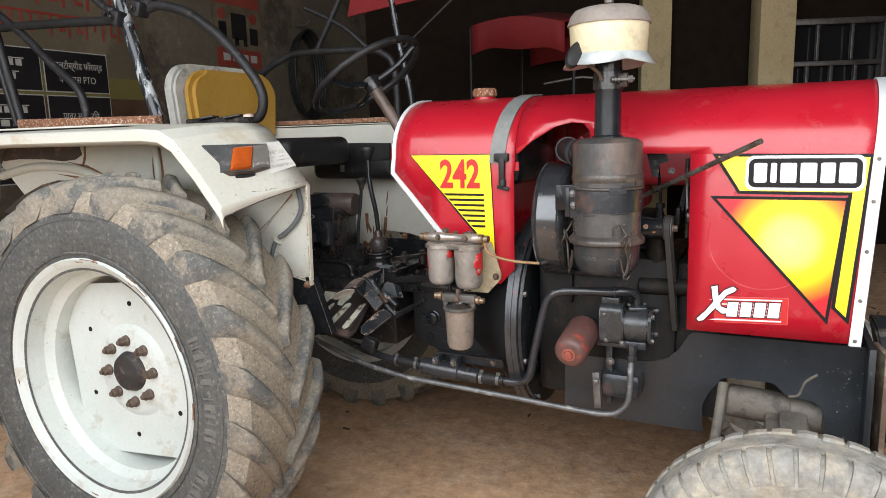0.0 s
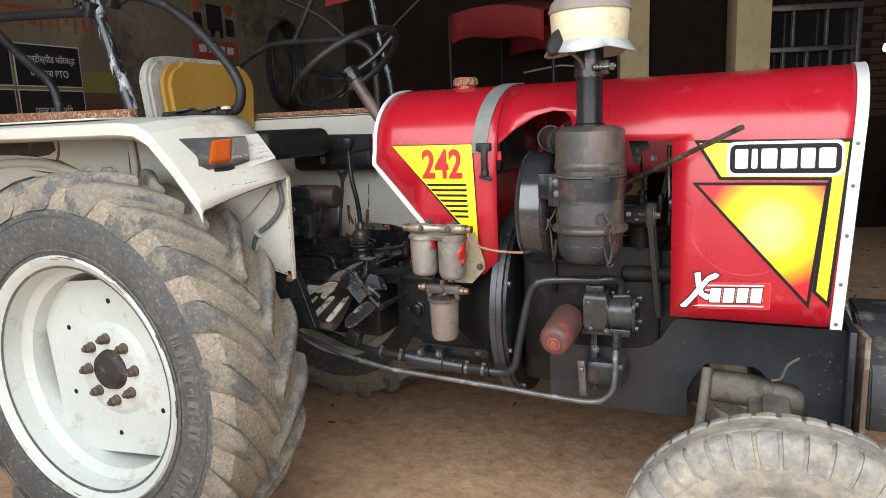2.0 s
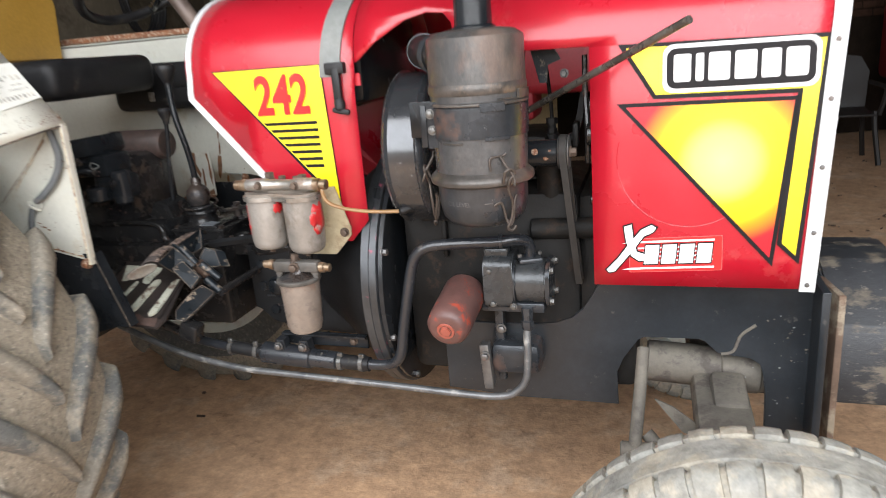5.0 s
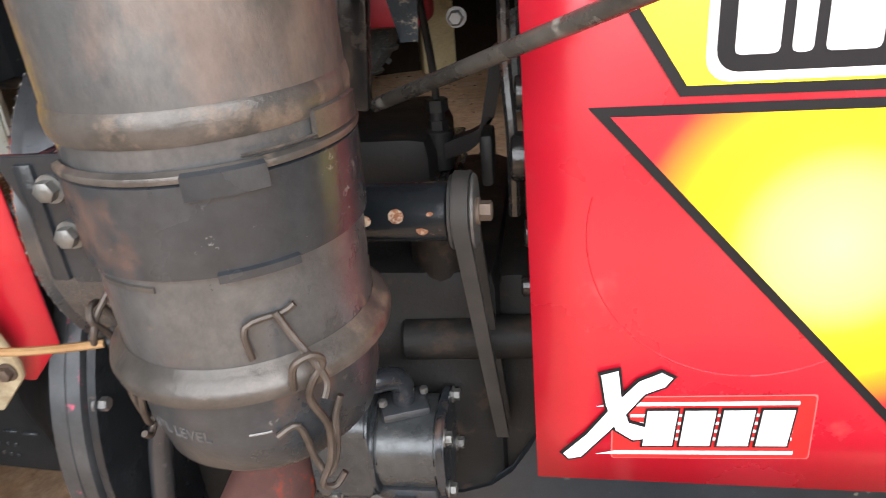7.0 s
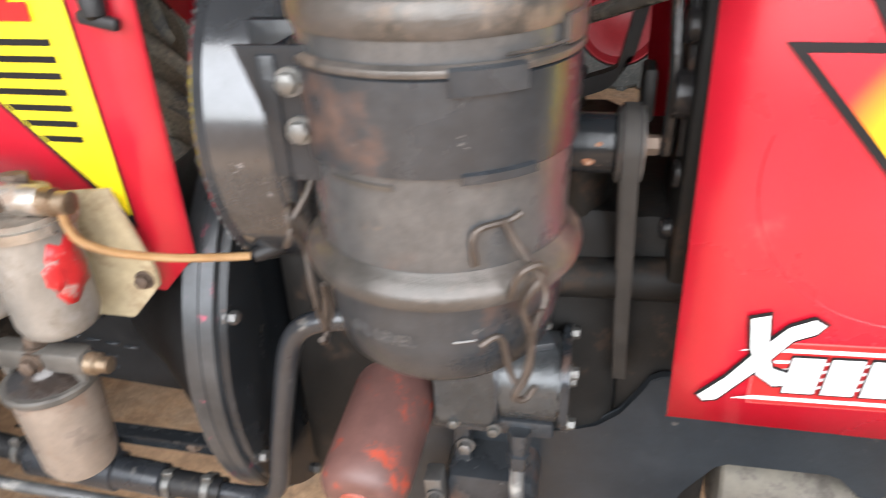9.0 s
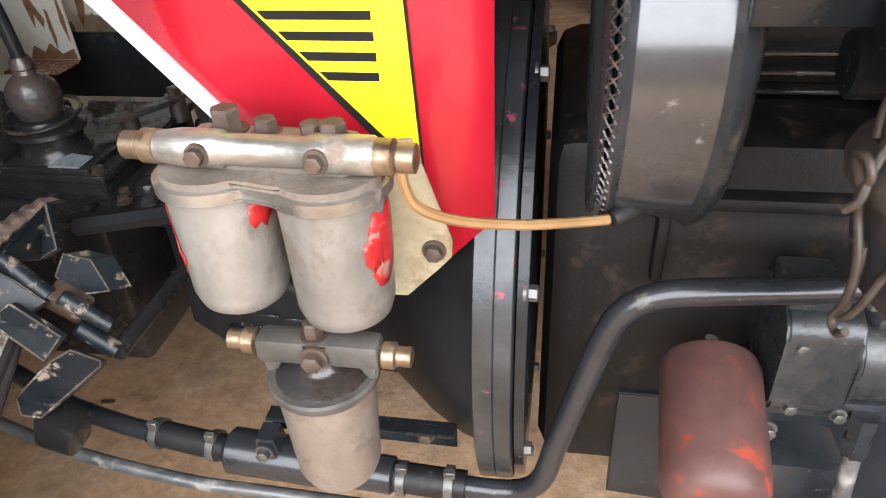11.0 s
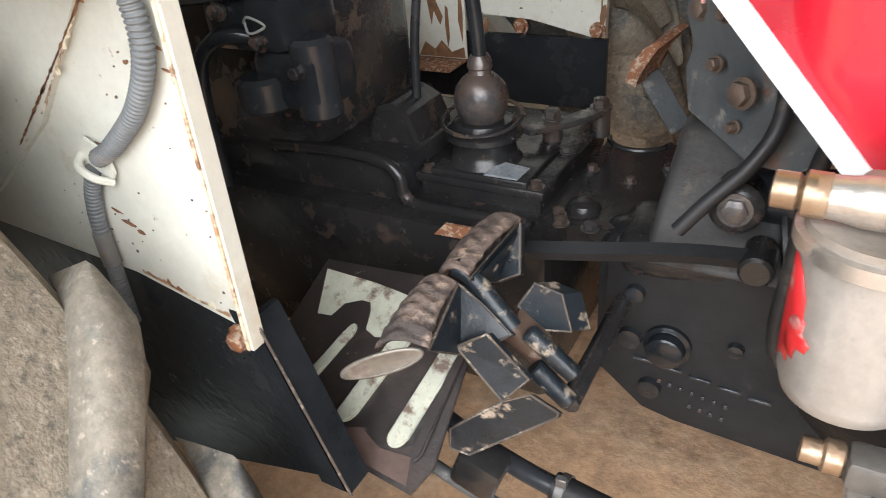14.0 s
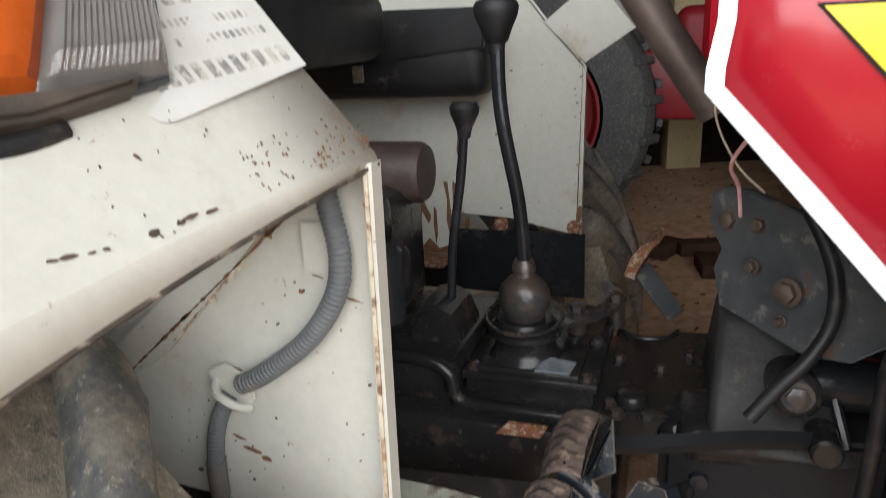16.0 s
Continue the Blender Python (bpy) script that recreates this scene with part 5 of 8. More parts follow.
bm.faces.new([bm.verts.new(m @ Vector((0.0195 * math.cos(2 * math.pi * k / 32), 0.042 * math.sin(2 * math.pi * k / 32), -0.0025))) for k in range(32)])
thicken(part("mirror_glass", bm, MIRROR, ac), 0.001)
part("mirror_stem", pipe(B(), [(AX - 0.05, AY - 0.07, 1.495), (AX - 0.025, AY - 0.06, 1.475), (AX - 0.012, AY - 0.045, 1.46), (AX - 0.008, AY - 0.038, 1.445)], 0.005, 8, 4), BOLT, ac)
# elbow hose into the drum side
bm = B()
pipe(bm, [(1.385, -0.39, 1.262), (1.35, -0.36, 1.268), (1.315, -0.30, 1.272), (1.305, -0.24, 1.27), (1.31, -0.16, 1.26)], 0.032, 20, 6)
part("elbow_hose", bm, RUBBER, TR, "black rubber intake elbow")
for p, d in (((1.362, -0.372, 1.266), (-0.8, 0.5, 0.1)), ((1.311, -0.285, 1.272), (-0.15, 1, 0))):
    part("hose_clamp", lathe(B(), p, d, [(0, 0.033), (0, 0.0355), (0.012, 0.0355), (0.012, 0.033)], 32, caps=False), CANDARK, TR)
# prop rod
bm = B()
pipe(bm, [(1.505, -0.19, 1.135), (1.52, -0.208, 1.143), (1.808, -0.512, 1.291)], 0.0068, 14, 4)
part("prop_rod", bm, surface("worn dark rod", (0.10, 0.092, 0.082), (0.22, 0.20, 0.175), (0.2, 0.35), 0.6, scale=25, stain=((0.3, 0.28, 0.25), 40, 0.64, 0.6), bump=0.2), TR, "worn dark steel bonnet prop rod")

# ---- fuel filters ----
FLAKE = surface("flaking red paint", (0.42, 0.016, 0.02), (0.5, 0.025, 0.025), (0.35, 0.5), scale=20, stain=((0.3, 0.27, 0.24), 40, 0.60, 0.8))
FC = ((0.937, -0.352), (1.030, -0.359))
HEADTOP = surface("dusty aluminium casting", (0.20, 0.17, 0.14), (0.31, 0.27, 0.23), (0.45, 0.65), 0.4, scale=24, stain=((0.13, 0.085, 0.055), 20, 0.57, 0.6), bump=0.5, bscale=90)


def head_outline(r):
    """Two round bowls' tops joined by a waist."""
    P = [(FC[0][0] + r * math.cos(radians(a)), FC[0][1] + r * math.sin(radians(a))) for a in range(44, 317, 8)]
    return P + [(FC[1][0] + r * math.cos(radians(a)), FC[1][1] + r * math.sin(radians(a))) for a in range(-136, 137, 8)]


ff = part("fuel_filter", prism(B(), head_outline(0.0475), XY(0.9885), (0, 0, 0.0095), 0.0018), ALU, TR, "twin fuel filter with worn aluminium head and grey bowls")
part("head_top", prism(B(), head_outline(0.042), XY(0.997), (0, 0, 0.007), 0.003), HEADTOP, ff)
part("head_bridge", box(B(), (0.985, -0.350, 1.012), (0.135, 0.040, 0.026), (0, 0, -4), 0.007, 3), HEADTOP, ff)
for x, y, zb in ((*FC[0], 0.876), (*FC[1], 0.870)):
    bm = B()
    lathe(bm, (x, y, 0), UP, [(zb - 0.004, 0.0), (zb - 0.002, 0.012), (zb, 0.030), (zb + 0.006, 0.037), (zb + 0.018, 0.0405), (0.992, 0.0425)], 48)
    bowl = part("filter_bowl", bm, GREYCAN, ff, "grey filter bowl with flaking red paint")
    prng = random.Random(int(x * 1000))
    for a0, a1, z0, z1 in (((-205, -132, 0.893, 0.990), (-42, -8, 0.955, 0.990), (-165, -128, 0.915, 0.95)) if x < 1 else ((-42, 20, 0.900, 0.990), (-50, -14, 0.925, 0.968), (-200, -158, 0.95, 0.990))):
        bm = B()
        n, mid, rim = 14, radians((a0 + a1) / 2), []
        for k in range(n):
            t = 2 * math.pi * k / n
            rr = prng.uniform(0.55, 1.05)
            aa = mid + radians(abs(a1 - a0) / 2) * rr * math.cos(t)
            zz = (z0 + z1) / 2 + (z1 - z0) / 2 * rr * math.sin(t)
            rim.append((aa, zz))
        ctr = bm.verts.new((x + 0.0431 * math.cos(mid), y + 0.0431 * math.sin(mid), (z0 + z1) / 2))
        rad = lambda zz: 0.0408 + 0.002 * min(1, max(0, (zz - zb - 0.018) / (0.974 - zb))) + 0.0006
        mids = [bm.verts.new((x + rad(((z0 + z1) / 2 + q) / 2) * math.cos((mid + p) / 2), y + rad(q) * math.sin((mid + p) / 2), ((z0 + z1) / 2 + q) / 2)) for p, q in rim]
        outs = [bm.verts.new((x + rad(q) * math.cos(p), y + rad(q) * math.sin(p), q)) for p, q in rim]
        for k in range(n):
            j = (k + 1) % n
            bm.faces.new((ctr, mids[k], mids[j]))
            bm.faces.new((mids[k], outs[k], outs[j], mids[j]))
        thicken(part("paint_flake", bm, FLAKE, bowl, "flaking bright red paint"), 0.0004, 0)
    part("drain_plug", cyl(B(), (x - 0.002, y, zb - 0.012), (x - 0.002, y, zb), 0.007, seg=6), BOLT, ff)
bm = B()
for x, y, r, h in ((0.951, -0.345, 0.0115, 0.022), (0.981, -0.344, 0.0090, 0.014), (1.018, -0.348, 0.0092, 0.013), (1.037, -0.357, 0.0105, 0.018)):
    part("bleed_screw", hexbolt(B(), (x, y, 1.022), UP, r, h), BOLT, ff, "rusty bleed screw")
lathe(bm, (0.900, -0.364, 1.020), (1, -0.045, 0.004), [(0, 0.012), (0.013, 0.013), (0.022, 0.0145), (0.055, 0.0145), (0.058, 0.012), (0.12, 0.012), (0.125, 0.0145), (0.17, 0.0145), (0.173, 0.012), (0.178, 0.012)], 28)
part("head_bar", bm, ALU, ff, "bright aluminium head bar")
for x in (0.941, 1.031):
    part("head_screw", hexbolt(B(), (x, -0.379 - (x - 0.937) * 0.05, 1.021), (0, -1, 0.05), 0.0068, 0.010), BOLT, ff)
for p, d in (((0.906, -0.3645, 1.020), (-1, 0.045, 0)), ((1.070, -0.372, 1.0205), (1, -0.045, 0))):
    bm = B()
    lathe(bm, p, d, [(0, 0.008), (0.002, 0.0135), (0.014, 0.0135), (0.016, 0.009), (0.018, 0.011), (0.030, 0.011), (0.031, 0.008)], 14)
    part("banjo_union", bm, BRASS, ff, "tarnished brass union")
bm = B()
prism(bm, [(0.985, 0.99), (1.08, 1.0), (1.110, 0.905), (1.109, 0.888), (1.098, 0.876), (1.066, 0.842), (0.985, 0.842)], XZ(-0.300), (0, 0.006, 0), 0.0015)
part("filter_bracket", bm, surface("tan bracket paint", (0.34, 0.28, 0.17), (0.44, 0.37, 0.25), (0.6, 0.8), scale=14, stain=((0.2, 0.14, 0.08), 16, 0.58, 0.6)), TR, "tan sheet filter bracket")
part("bolt", hexbolt(B(), (1.094, -0.300, 0.895), (0, -1, 0), 0.008, 0.01), BOLT, TR)
DUSTCAP = surface("dusty grey casting", (0.07, 0.066, 0.06), (0.13, 0.118, 0.105), (0.45, 0.65), 0.2, scale=18, stain=((0.05, 0.045, 0.04), 14, 0.58, 0.7), bump=0.4)
sp = part("sediment_filter", box(B(), (1.003, -0.372, 0.838), (0.11, 0.026, 0.026), bevel=0.006), DUSTCAP, TR, "small fuel strainer with a tanned bowl")
bm = B()
lathe(bm, (1.003, -0.372, 0), UP, [(0.680, 0.0), (0.681, 0.024), (0.687, 0.035), (0.70, 0.040), (0.806, 0.0445)], 40)
part("strainer_bowl", bm, TANBOWL, sp, "oil-tanned strainer bowl")
part("strainer_ring", lathe(B(), (1.003, -0.372, 0), UP, [(0.804, 0.0445), (0.804, 0.0485), (0.806, 0.0495), (0.811, 0.0495), (0.813, 0.0475), (0.813, 0.042)], 40, caps=False), DUSTCAP, sp)
bm = B()
lathe(bm, (1.003, -0.372, 0), UP, [(0.811, 0.044), (0.813, 0.042), (0.817, 0.034), (0.820, 0.024), (0.826, 0.018), (0.848, 0.016), (0.85, 0)], 40)
part("strainer_cap", bm, GREASE, sp, "oil-black strainer cap")
for sx in (-1, 1):
    part("strainer_ear", prism(B(), [(1.003 + sx * 0.020, 0.846), (1.003 + sx * 0.056, 0.846), (1.003 + sx * 0.050, 0.812), (1.003 + sx * 0.044, 0.808)], XZ(-0.380), (0, 0.016, 0), 0.002), DUSTCAP, sp)
part("bleed_screw", hexbolt(B(), (1.0, -0.372, 0.848), UP, 0.009, 0.018), BOLT, sp)
part("head_screw", hexbolt(B(), (1.003, -0.386, 0.838), (0, -1, 0), 0.009, 0.012), BOLT, sp)
for p, d in (((0.948, -0.372, 0.840), (-1, 0, 0.02)), ((1.058, -0.374, 0.836), (1, 0, -0.02))):
    part("banjo_union", lathe(B(), p, d, [(0, 0.008), (0.002, 0.012), (0.012, 0.012), (0.014, 0.009), (0.026, 0.009), (0.027, 0.006)], 14), BRASS, sp)
part("fuel_tube", pipe(B(), [(1.089, -0.374, 1.018), (1.091, -0.376, 0.999), (1.100, -0.375, 0.982), (1.125, -0.367, 0.968), (1.165, -0.352, 0.957), (1.20, -0.339, 0.952), (1.238, -0.325, 0.949)], 0.0042, 8, 6), TUBE, TR, "amber plastic fuel tube")
part("tube_union", lathe(B(), (1.240, -0.324, 0.948), (0.8, 0.6, 0.15), [(0, 0), (0.001, 0.006), (0.006, 0.008), (0.03, 0.008), (0.032, 0)], 12), RUBBER, TR)
part("fuel_hose", pipe(B(), [(0.915, -0.215, 1.03), (0.897, -0.20, 0.96), (0.894, -0.20, 0.87), (0.892, -0.20, 0.805), (0.900, -0.20, 0.772), (0.920, -0.20, 0.764), (0.940, -0.20, 0.79), (0.945, -0.20, 0.85)], 0.0072, 12, 6), RUBBER, TR, "black braided fuel hose")

# ---- oil filter, pump, pipes ----
bm = B()
ax = Vector((-0.012, -0.165, -0.045)).normalized()
lathe(bm, Vector((1.345, -0.400, 0.708)) - ax * 0.15, ax, [(0, 0.035), (0.004, 0.045), (0.012, 0.0475), (0.118, 0.0475), (0.136, 0.0455), (0.145, 0.039), (0.149, 0.032), (0.149, 0.018), (0.150, 0.0175)], 48)
of = part("oil_filter", bm, OILF, TR, "red-brown spin-on oil filter with flaking paint")
bm = B()
lathe(bm, Vector((1.345, -0.400, 0.708)) - ax * 0.002, ax, [(0, 0.020), (0.003, 0.019), (0.003, 0.014)], 32, caps=False)
lathe(bm, Vector((1.345, -0.400, 0.708)), ax, [(-0.002, 0.013), (0.004, 0.012), (0.005, 0)], 6)
part("filter_nipple", lathe(B(), (1.351, -0.262, 0.762), (0, 0, 1), [(-0.012, 0.012), (0.0, 0.012), (0.002, 0.008), (0.012, 0.008), (0.013, 0.006), (0.022, 0.006)], 10), CANBOLT, of)
part("filter_boss", bm, surface("faded orange-red", (0.30, 0.07, 0.045), (0.36, 0.11, 0.08), (0.4, 0.6), scale=30), of)
PUMPG = surface("pump grey", (0.040, 0.045, 0.049), (0.084, 0.088, 0.091), (0.2, 0.36), 0.45, scale=12, stain=((0.05, 0.045, 0.04), 16, 0.6, 0.6), stain2=((0.24, 0.22, 0.19), 50, 0.68, 0.5), bump=0.3, grain=0.5)


def pump_section(x0, x1, y, z, w, h, r, bevel=0.003):
    """A casting with a round-cornered section, lying along x."""
    P = []
    for k in range(4):
        for i in range(7):
            a = math.pi / 2 * (k + i / 6)
            P.append((y + (w / 2 - r) * (1, -1, -1, 1)[k] + r * math.cos(a), z + (h / 2 - r) * (1, 1, -1, -1)[k] + r * math.sin(a)))
    return prism(B(), P, lambda u, v: Vector((x0, u, v)), (x1 - x0, 0, 0), bevel)


pump = part("hydraulic_pump", pump_section(1.405, 1.470, -0.243, 0.775, 0.100, 0.118, 0.022), PUMPG, TR, "grey cast gear pump with bolted end cover")
part("pump_body", pump_section(1.474, 1.540, -0.243, 0.770, 0.098, 0.092, 0.040), PUMPG, pump)
part("pump_seam", pump_section(1.470, 1.474, -0.243, 0.770, 0.106, 0.100, 0.038, 0.001), CANDARK, pump)
part("pump_cover", pump_section(1.540, 1.549, -0.243, 0.770, 0.104, 0.100, 0.030, 0.002), CANDARK, pump)
part("pump_top", box(B(), (1.432, -0.243, 0.840), (0.052, 0.062, 0.022), bevel=0.004), PUMPG, pump)
part("pump_foot", box(B(), (1.465, -0.24, 0.716), (0.14, 0.075, 0.022), bevel=0.004), CANDARK, pump)
for yy in (-0.280, -0.208):
    for zz in (0.735, 0.805):
        part("bolt", hexbolt(B(), (1.549, yy, zz), (1, 0, 0), 0.007, 0.009), CANBOLT, pump)
bm = B()
box(bm, (1.502, -0.246, 0.820), (0.052, 0.042, 0.012), (0, 0, 20), 0.005)
part("port_flange", bm, CANDARK, pump)
for dx, dy in ((-0.02, -0.012), (0.02, 0.012)):
    part("bolt", hexbolt(B(), (1.502 + dx, -0.246 + dy, 0.826), UP, 0.005, 0.008, False), CANBOLT, pump)
for x, z in ((1.425, 0.73), (1.470, 0.724), (1.42, 0.805)):
    part("bolt", hexbolt(B(), (x, -0.290, z), (0, -1, 0), 0.006, 0.008), CANBOLT, pump)
HP = surface("glossy black pipe", (0.018, 0.02, 0.024), (0.03, 0.033, 0.038), (0.22, 0.36), 0.1, scale=10, stain=((0.25, 0.23, 0.2), 30, 0.68, 0.4), coat=0.3, bump=0.1)
part("suction_pipe", pipe(B(), [(1.502, -0.246, 0.825), (1.503, -0.250, 0.850), (1.496, -0.262, 0.866), (1.475, -0.278, 0.872), (1.44, -0.292, 0.872), (1.33, -0.302, 0.868), (1.288, -0.304, 0.862), (1.262, -0.305, 0.845), (1.247, -0.305, 0.812), (1.228, -0.303, 0.735), (1.211, -0.300, 0.660), (1.199, -0.298, 0.602), (1.180, -0.296, 0.575), (1.150, -0.294, 0.565), (1.105, -0.291, 0.563)], 0.0125, 16, 5), HP, TR, "bent glossy black suction pipe")
part("pipe_joint", lathe(B(), (1.452, -0.288, 0.872), (-1, -0.1, 0), [(0, 0.013), (0.001, 0.0155), (0.006, 0.0155), (0.007, 0.013)], 20, caps=False), HP, TR)
bm = B()
pipe(bm, [(1.112, -0.291, 0.563), (1.07, -0.290, 0.564), (1.025, -0.289, 0.566)], 0.018, 16, 4)
part("rubber_sleeve", bm, RUBBER, TR)
for x in (1.098, 1.042):
    part("hose_clamp", lathe(B(), (x, -0.290, 0.564), (-1, 0, 0.02), [(0, 0.018), (0, 0.0205), (0.010, 0.0205), (0.010, 0.018)], 24, caps=False), CANBOLT, TR)
    part("clamp_screw", box(B(), (x - 0.004, -0.294, 0.585), (0.014, 0.008, 0.010), bevel=0.001, seg=1), CANBOLT, TR)
bm = B()
lathe(bm, (1.030, -0.289, 0.566), (-1, 0.04, 0.035), [(0, 0.017), (0.004, 0.022), (0.07, 0.0225), (0.073, 0.027), (0.205, 0.028), (0.212, 0.02)], 28)
part("steering_cylinder", bm, HP, TR, "black hydraulic cylinder")
part("mounting_plate", prism(B(), [(0.872, 0.624), (1.098, 0.622), (1.098, 0.588), (0.872, 0.592)], XZ(-0.258), (0, 0.008, 0), 0.001), BLACK, TR)
part("mounting_lip", prism(B(), [(0.872, 0.624), (1.098, 0.622), (1.098, 0.617), (0.872, 0.619)], XZ(-0.272), (0, 0.014, 0), 0.001), BLACK, TR)
for x in (0.880, 0.945):
    part("mounting_lug", prism(B(), [(x - 0.016, 0.585), (x + 0.016, 0.585), (x + 0.011, 0.618), (x - 0.011, 0.618)], XZ(-0.302), (0, 0.034, 0), 0.004), HP, TR)
    part("bolt", hexbolt(B(), (x, -0.303, 0.604), (0, -1, 0), 0.008, 0.011), STEEL, TR)
part("bolt", hexbolt(B(), (1.062, -0.258, 0.606), (0, -1, 0), 0.008, 0.010), BOLT, TR)
part("hydraulic_hose", pipe(B(), [(0.822, -0.280, 0.573), (0.79, -0.277, 0.574), (0.72, -0.27, 0.576), (0.66, -0.262, 0.580), (0.58, -0.245, 0.588), (0.48, -0.21, 0.60), (0.34, -0.17, 0.62)], 0.012, 14, 5), HP, TR, "black hydraulic hose")
part("rubber_sleeve", pipe(B(), [(0.828, -0.281, 0.573), (0.77, -0.275, 0.575), (0.712, -0.268, 0.577)], 0.0165, 14, 4), RUBBER, TR)
for p in ((0.806, -0.278, 0.5735), (0.728, -0.270, 0.576)):
    part("hose_clamp", lathe(B(), p, (-1, 0.1, 0.03), [(0, 0.017), (0, 0.0195), (0.010, 0.0195), (0.010, 0.017)], 24, caps=False), CANBOLT, TR)
    part("clamp_screw", box(B(), (p[0] - 0.005, p[1] - 0.006, p[2] + 0.021), (0.012, 0.008, 0.014), bevel=0.001, seg=1), CANBOLT, TR)
part("return_pipe", pipe(B(), [(0.272, -0.225, 0.627), (0.425, -0.265, 0.597), (0.597, -0.295, 0.561), (0.76, -0.305, 0.537), (0.882, -0.305, 0.53), (1.174, -0.305, 0.518), (1.351, -0.305, 0.509), (1.423, -0.305, 0.509), (1.463, -0.305, 0.52), (1.49, -0.303, 0.551), (1.497, -0.3, 0.596), (1.497, -0.295, 0.647), (1.497, -0.287, 0.688)], 0.0085, 12, 6), surface("grey steel pipe", (0.09, 0.095, 0.10), (0.2, 0.2, 0.2), (0.3, 0.5), 0.5, scale=18, stain=((0.4, 0.38, 0.34), 24, 0.62, 0.5)), TR, "long thin return pipe with flaking paint")
bm = B()
lathe(bm, (1.498, -0.287, 0.69), (0, 0.1, 1), [(-0.02, 0.011), (-0.012, 0.014), (0.0, 0.014), (0.002, 0.011), (0.02, 0.013), (0.03, 0.013)], 6)
part("union", bm, CANDARK, TR)
bm = B()
box(bm, (1.462, -0.222, 0.585), (0.115, 0.10, 0.078), bevel=0.02)
part("oil_sump_box", bm, CANDARK, TR, "dark box casting under the pump")
part("support_lug", box(B(), (1.398, -0.27, 0.57), (0.022, 0.03, 0.11), (0, -4, 0), 0.003), STEEL, TR, "bare steel support lug")
part("support_bar", box(B(), (1.425, -0.235, 0.62), (0.02, 0.02, 0.20), bevel=0.003), CANDARK, TR)
for p in ((1.445, -0.26, 0.495), (1.430, -0.246, 0.652), (1.398, -0.286, 0.60)):
    part("bolt", hexbolt(B(), p, (0, -1, 0), 0.0085, 0.012), STEEL, TR)

# ---- front rails, axle, bumper weight ----
rail_poly = [(1.281, 0.471), (1.444, 0.458), (1.687, 0.456), (1.683, 0.540), (1.696, 0.574), (1.728, 0.622), (1.742, 0.630), (1.856, 0.631), (1.870, 0.626), (1.892, 0.600), (1.904, 0.595), (1.962, 0.591), (1.982, 0.577), (1.990, 0.552), (1.994, 0.507), (1.996, 0.408), (2.084, 0.408), (2.084, 0.752), (1.654, 0.752), (1.642, 0.745), (1.633, 0.727), (1.613, 0.690), (1.587, 0.667), (1.551, 0.653), (1.488, 0.647), (1.281, 0.647)]
for y in (-0.207, 0.194):
    part("front_rail", prism(B(), rail_poly, XZ(y), (0, 0.013, 0), 0.0015), RAIL, TR, "black steel front rail plate with cut-outs")
part("front_cross_plate", box(B(), (2.08, 0, 0.60), (0.016, 0.56, 0.34), bevel=0.002), RAIL, TR)
part("bumper_plate", box(B(), (2.112, -0.17, 0.575), (0.014, 0.12, 0.34), (0, 0, 8), 0.002), surface("dusty rusted plate", (0.10, 0.065, 0.045), (0.2, 0.13, 0.09), (0.7, 0.9), scale=8, stain=((0.35, 0.3, 0.22), 9, 0.57, 0.7)), TR, "rust-streaked bumper plate")
bm = B()
ring = [[bm.verts.new(p) for p in ((x0, y0, z), (x1, y0, z), (x1, 0.17, z), (x0, 0.17, z))] for x0, x1, y0, z in ((2.150, 2.322, -0.115, 0.445), (2.146, 2.318, -0.115, 0.622), (2.140, 2.312, -0.100, 0.640), (2.118, 2.290, 0.0, 0.742), (2.116, 2.272, 0.02, 0.752))]
for a, b in zip(ring, ring[1:]):
    for k in range(4):
        bm.faces.new((a[k], a[(k + 1) % 4], b[(k + 1) % 4], b[k]))
bm.faces.new(ring[0])
bm.faces.new(ring[-1])
bmesh.ops.bevel(bm, geom=bm.edges[:], offset=0.006, segments=2, affect="EDGES")
part("front_weight", bm, surface("scuffed black weight", (0.016, 0.018, 0.021), (0.034, 0.036, 0.040), (0.35, 0.55), scale=7, stain=((0.20, 0.165, 0.12), 9, 0.60, 0.6), stain2=((0.28, 0.25, 0.21), 45, 0.66, 0.6), bump=0.3, stretch=(1, 1, 2.5)), TR, "scuffed black front weight block")
DUSTY = surface("dust-caked grey axle", (0.09, 0.082, 0.07), (0.18, 0.16, 0.13), (0.65, 0.85), 0.1, scale=9, stain=((0.06, 0.05, 0.045), 12, 0.56, 0.7), bump=0.4)
bm = B()
cyl(bm, (1.747, -0.14, 0.541), (2.007, -0.14, 0.525), 0.047, seg=28, bev=0.004)
cyl(bm, (1.905, -0.14, 0.532), (1.990, -0.14, 0.528), 0.051, seg=28, bev=0.004)
box(bm, (1.90, -0.05, 0.50), (0.11, 0.90, 0.075), bevel=0.015)
box(bm, (1.915, -0.27, 0.525), (0.07, 0.12, 0.06), (8, 0, 0), 0.012)
for sg in (-1, 1):
    cyl(bm, (1.90, sg * 0.52, 0.30), (1.90, sg * 0.52, 0.56), 0.03, seg=18, bev=0.004)
    cyl(bm, (1.90, sg * 0.52, 0.362), (1.90, sg * 0.72, 0.362), 0.022, seg=16)
part("front_axle", bm, DUSTY, TR, "dust-caked front axle beam")
bm = B()
pipe(bm, [(1.742, -0.30, 0.645), (1.736, -0.36, 0.57), (1.728, -0.43, 0.49)], 0.013, 12, 4)
cyl(bm, (1.70, -0.43, 0.482), (1.76, -0.43, 0.482), 0.018, seg=14, bev=0.003)
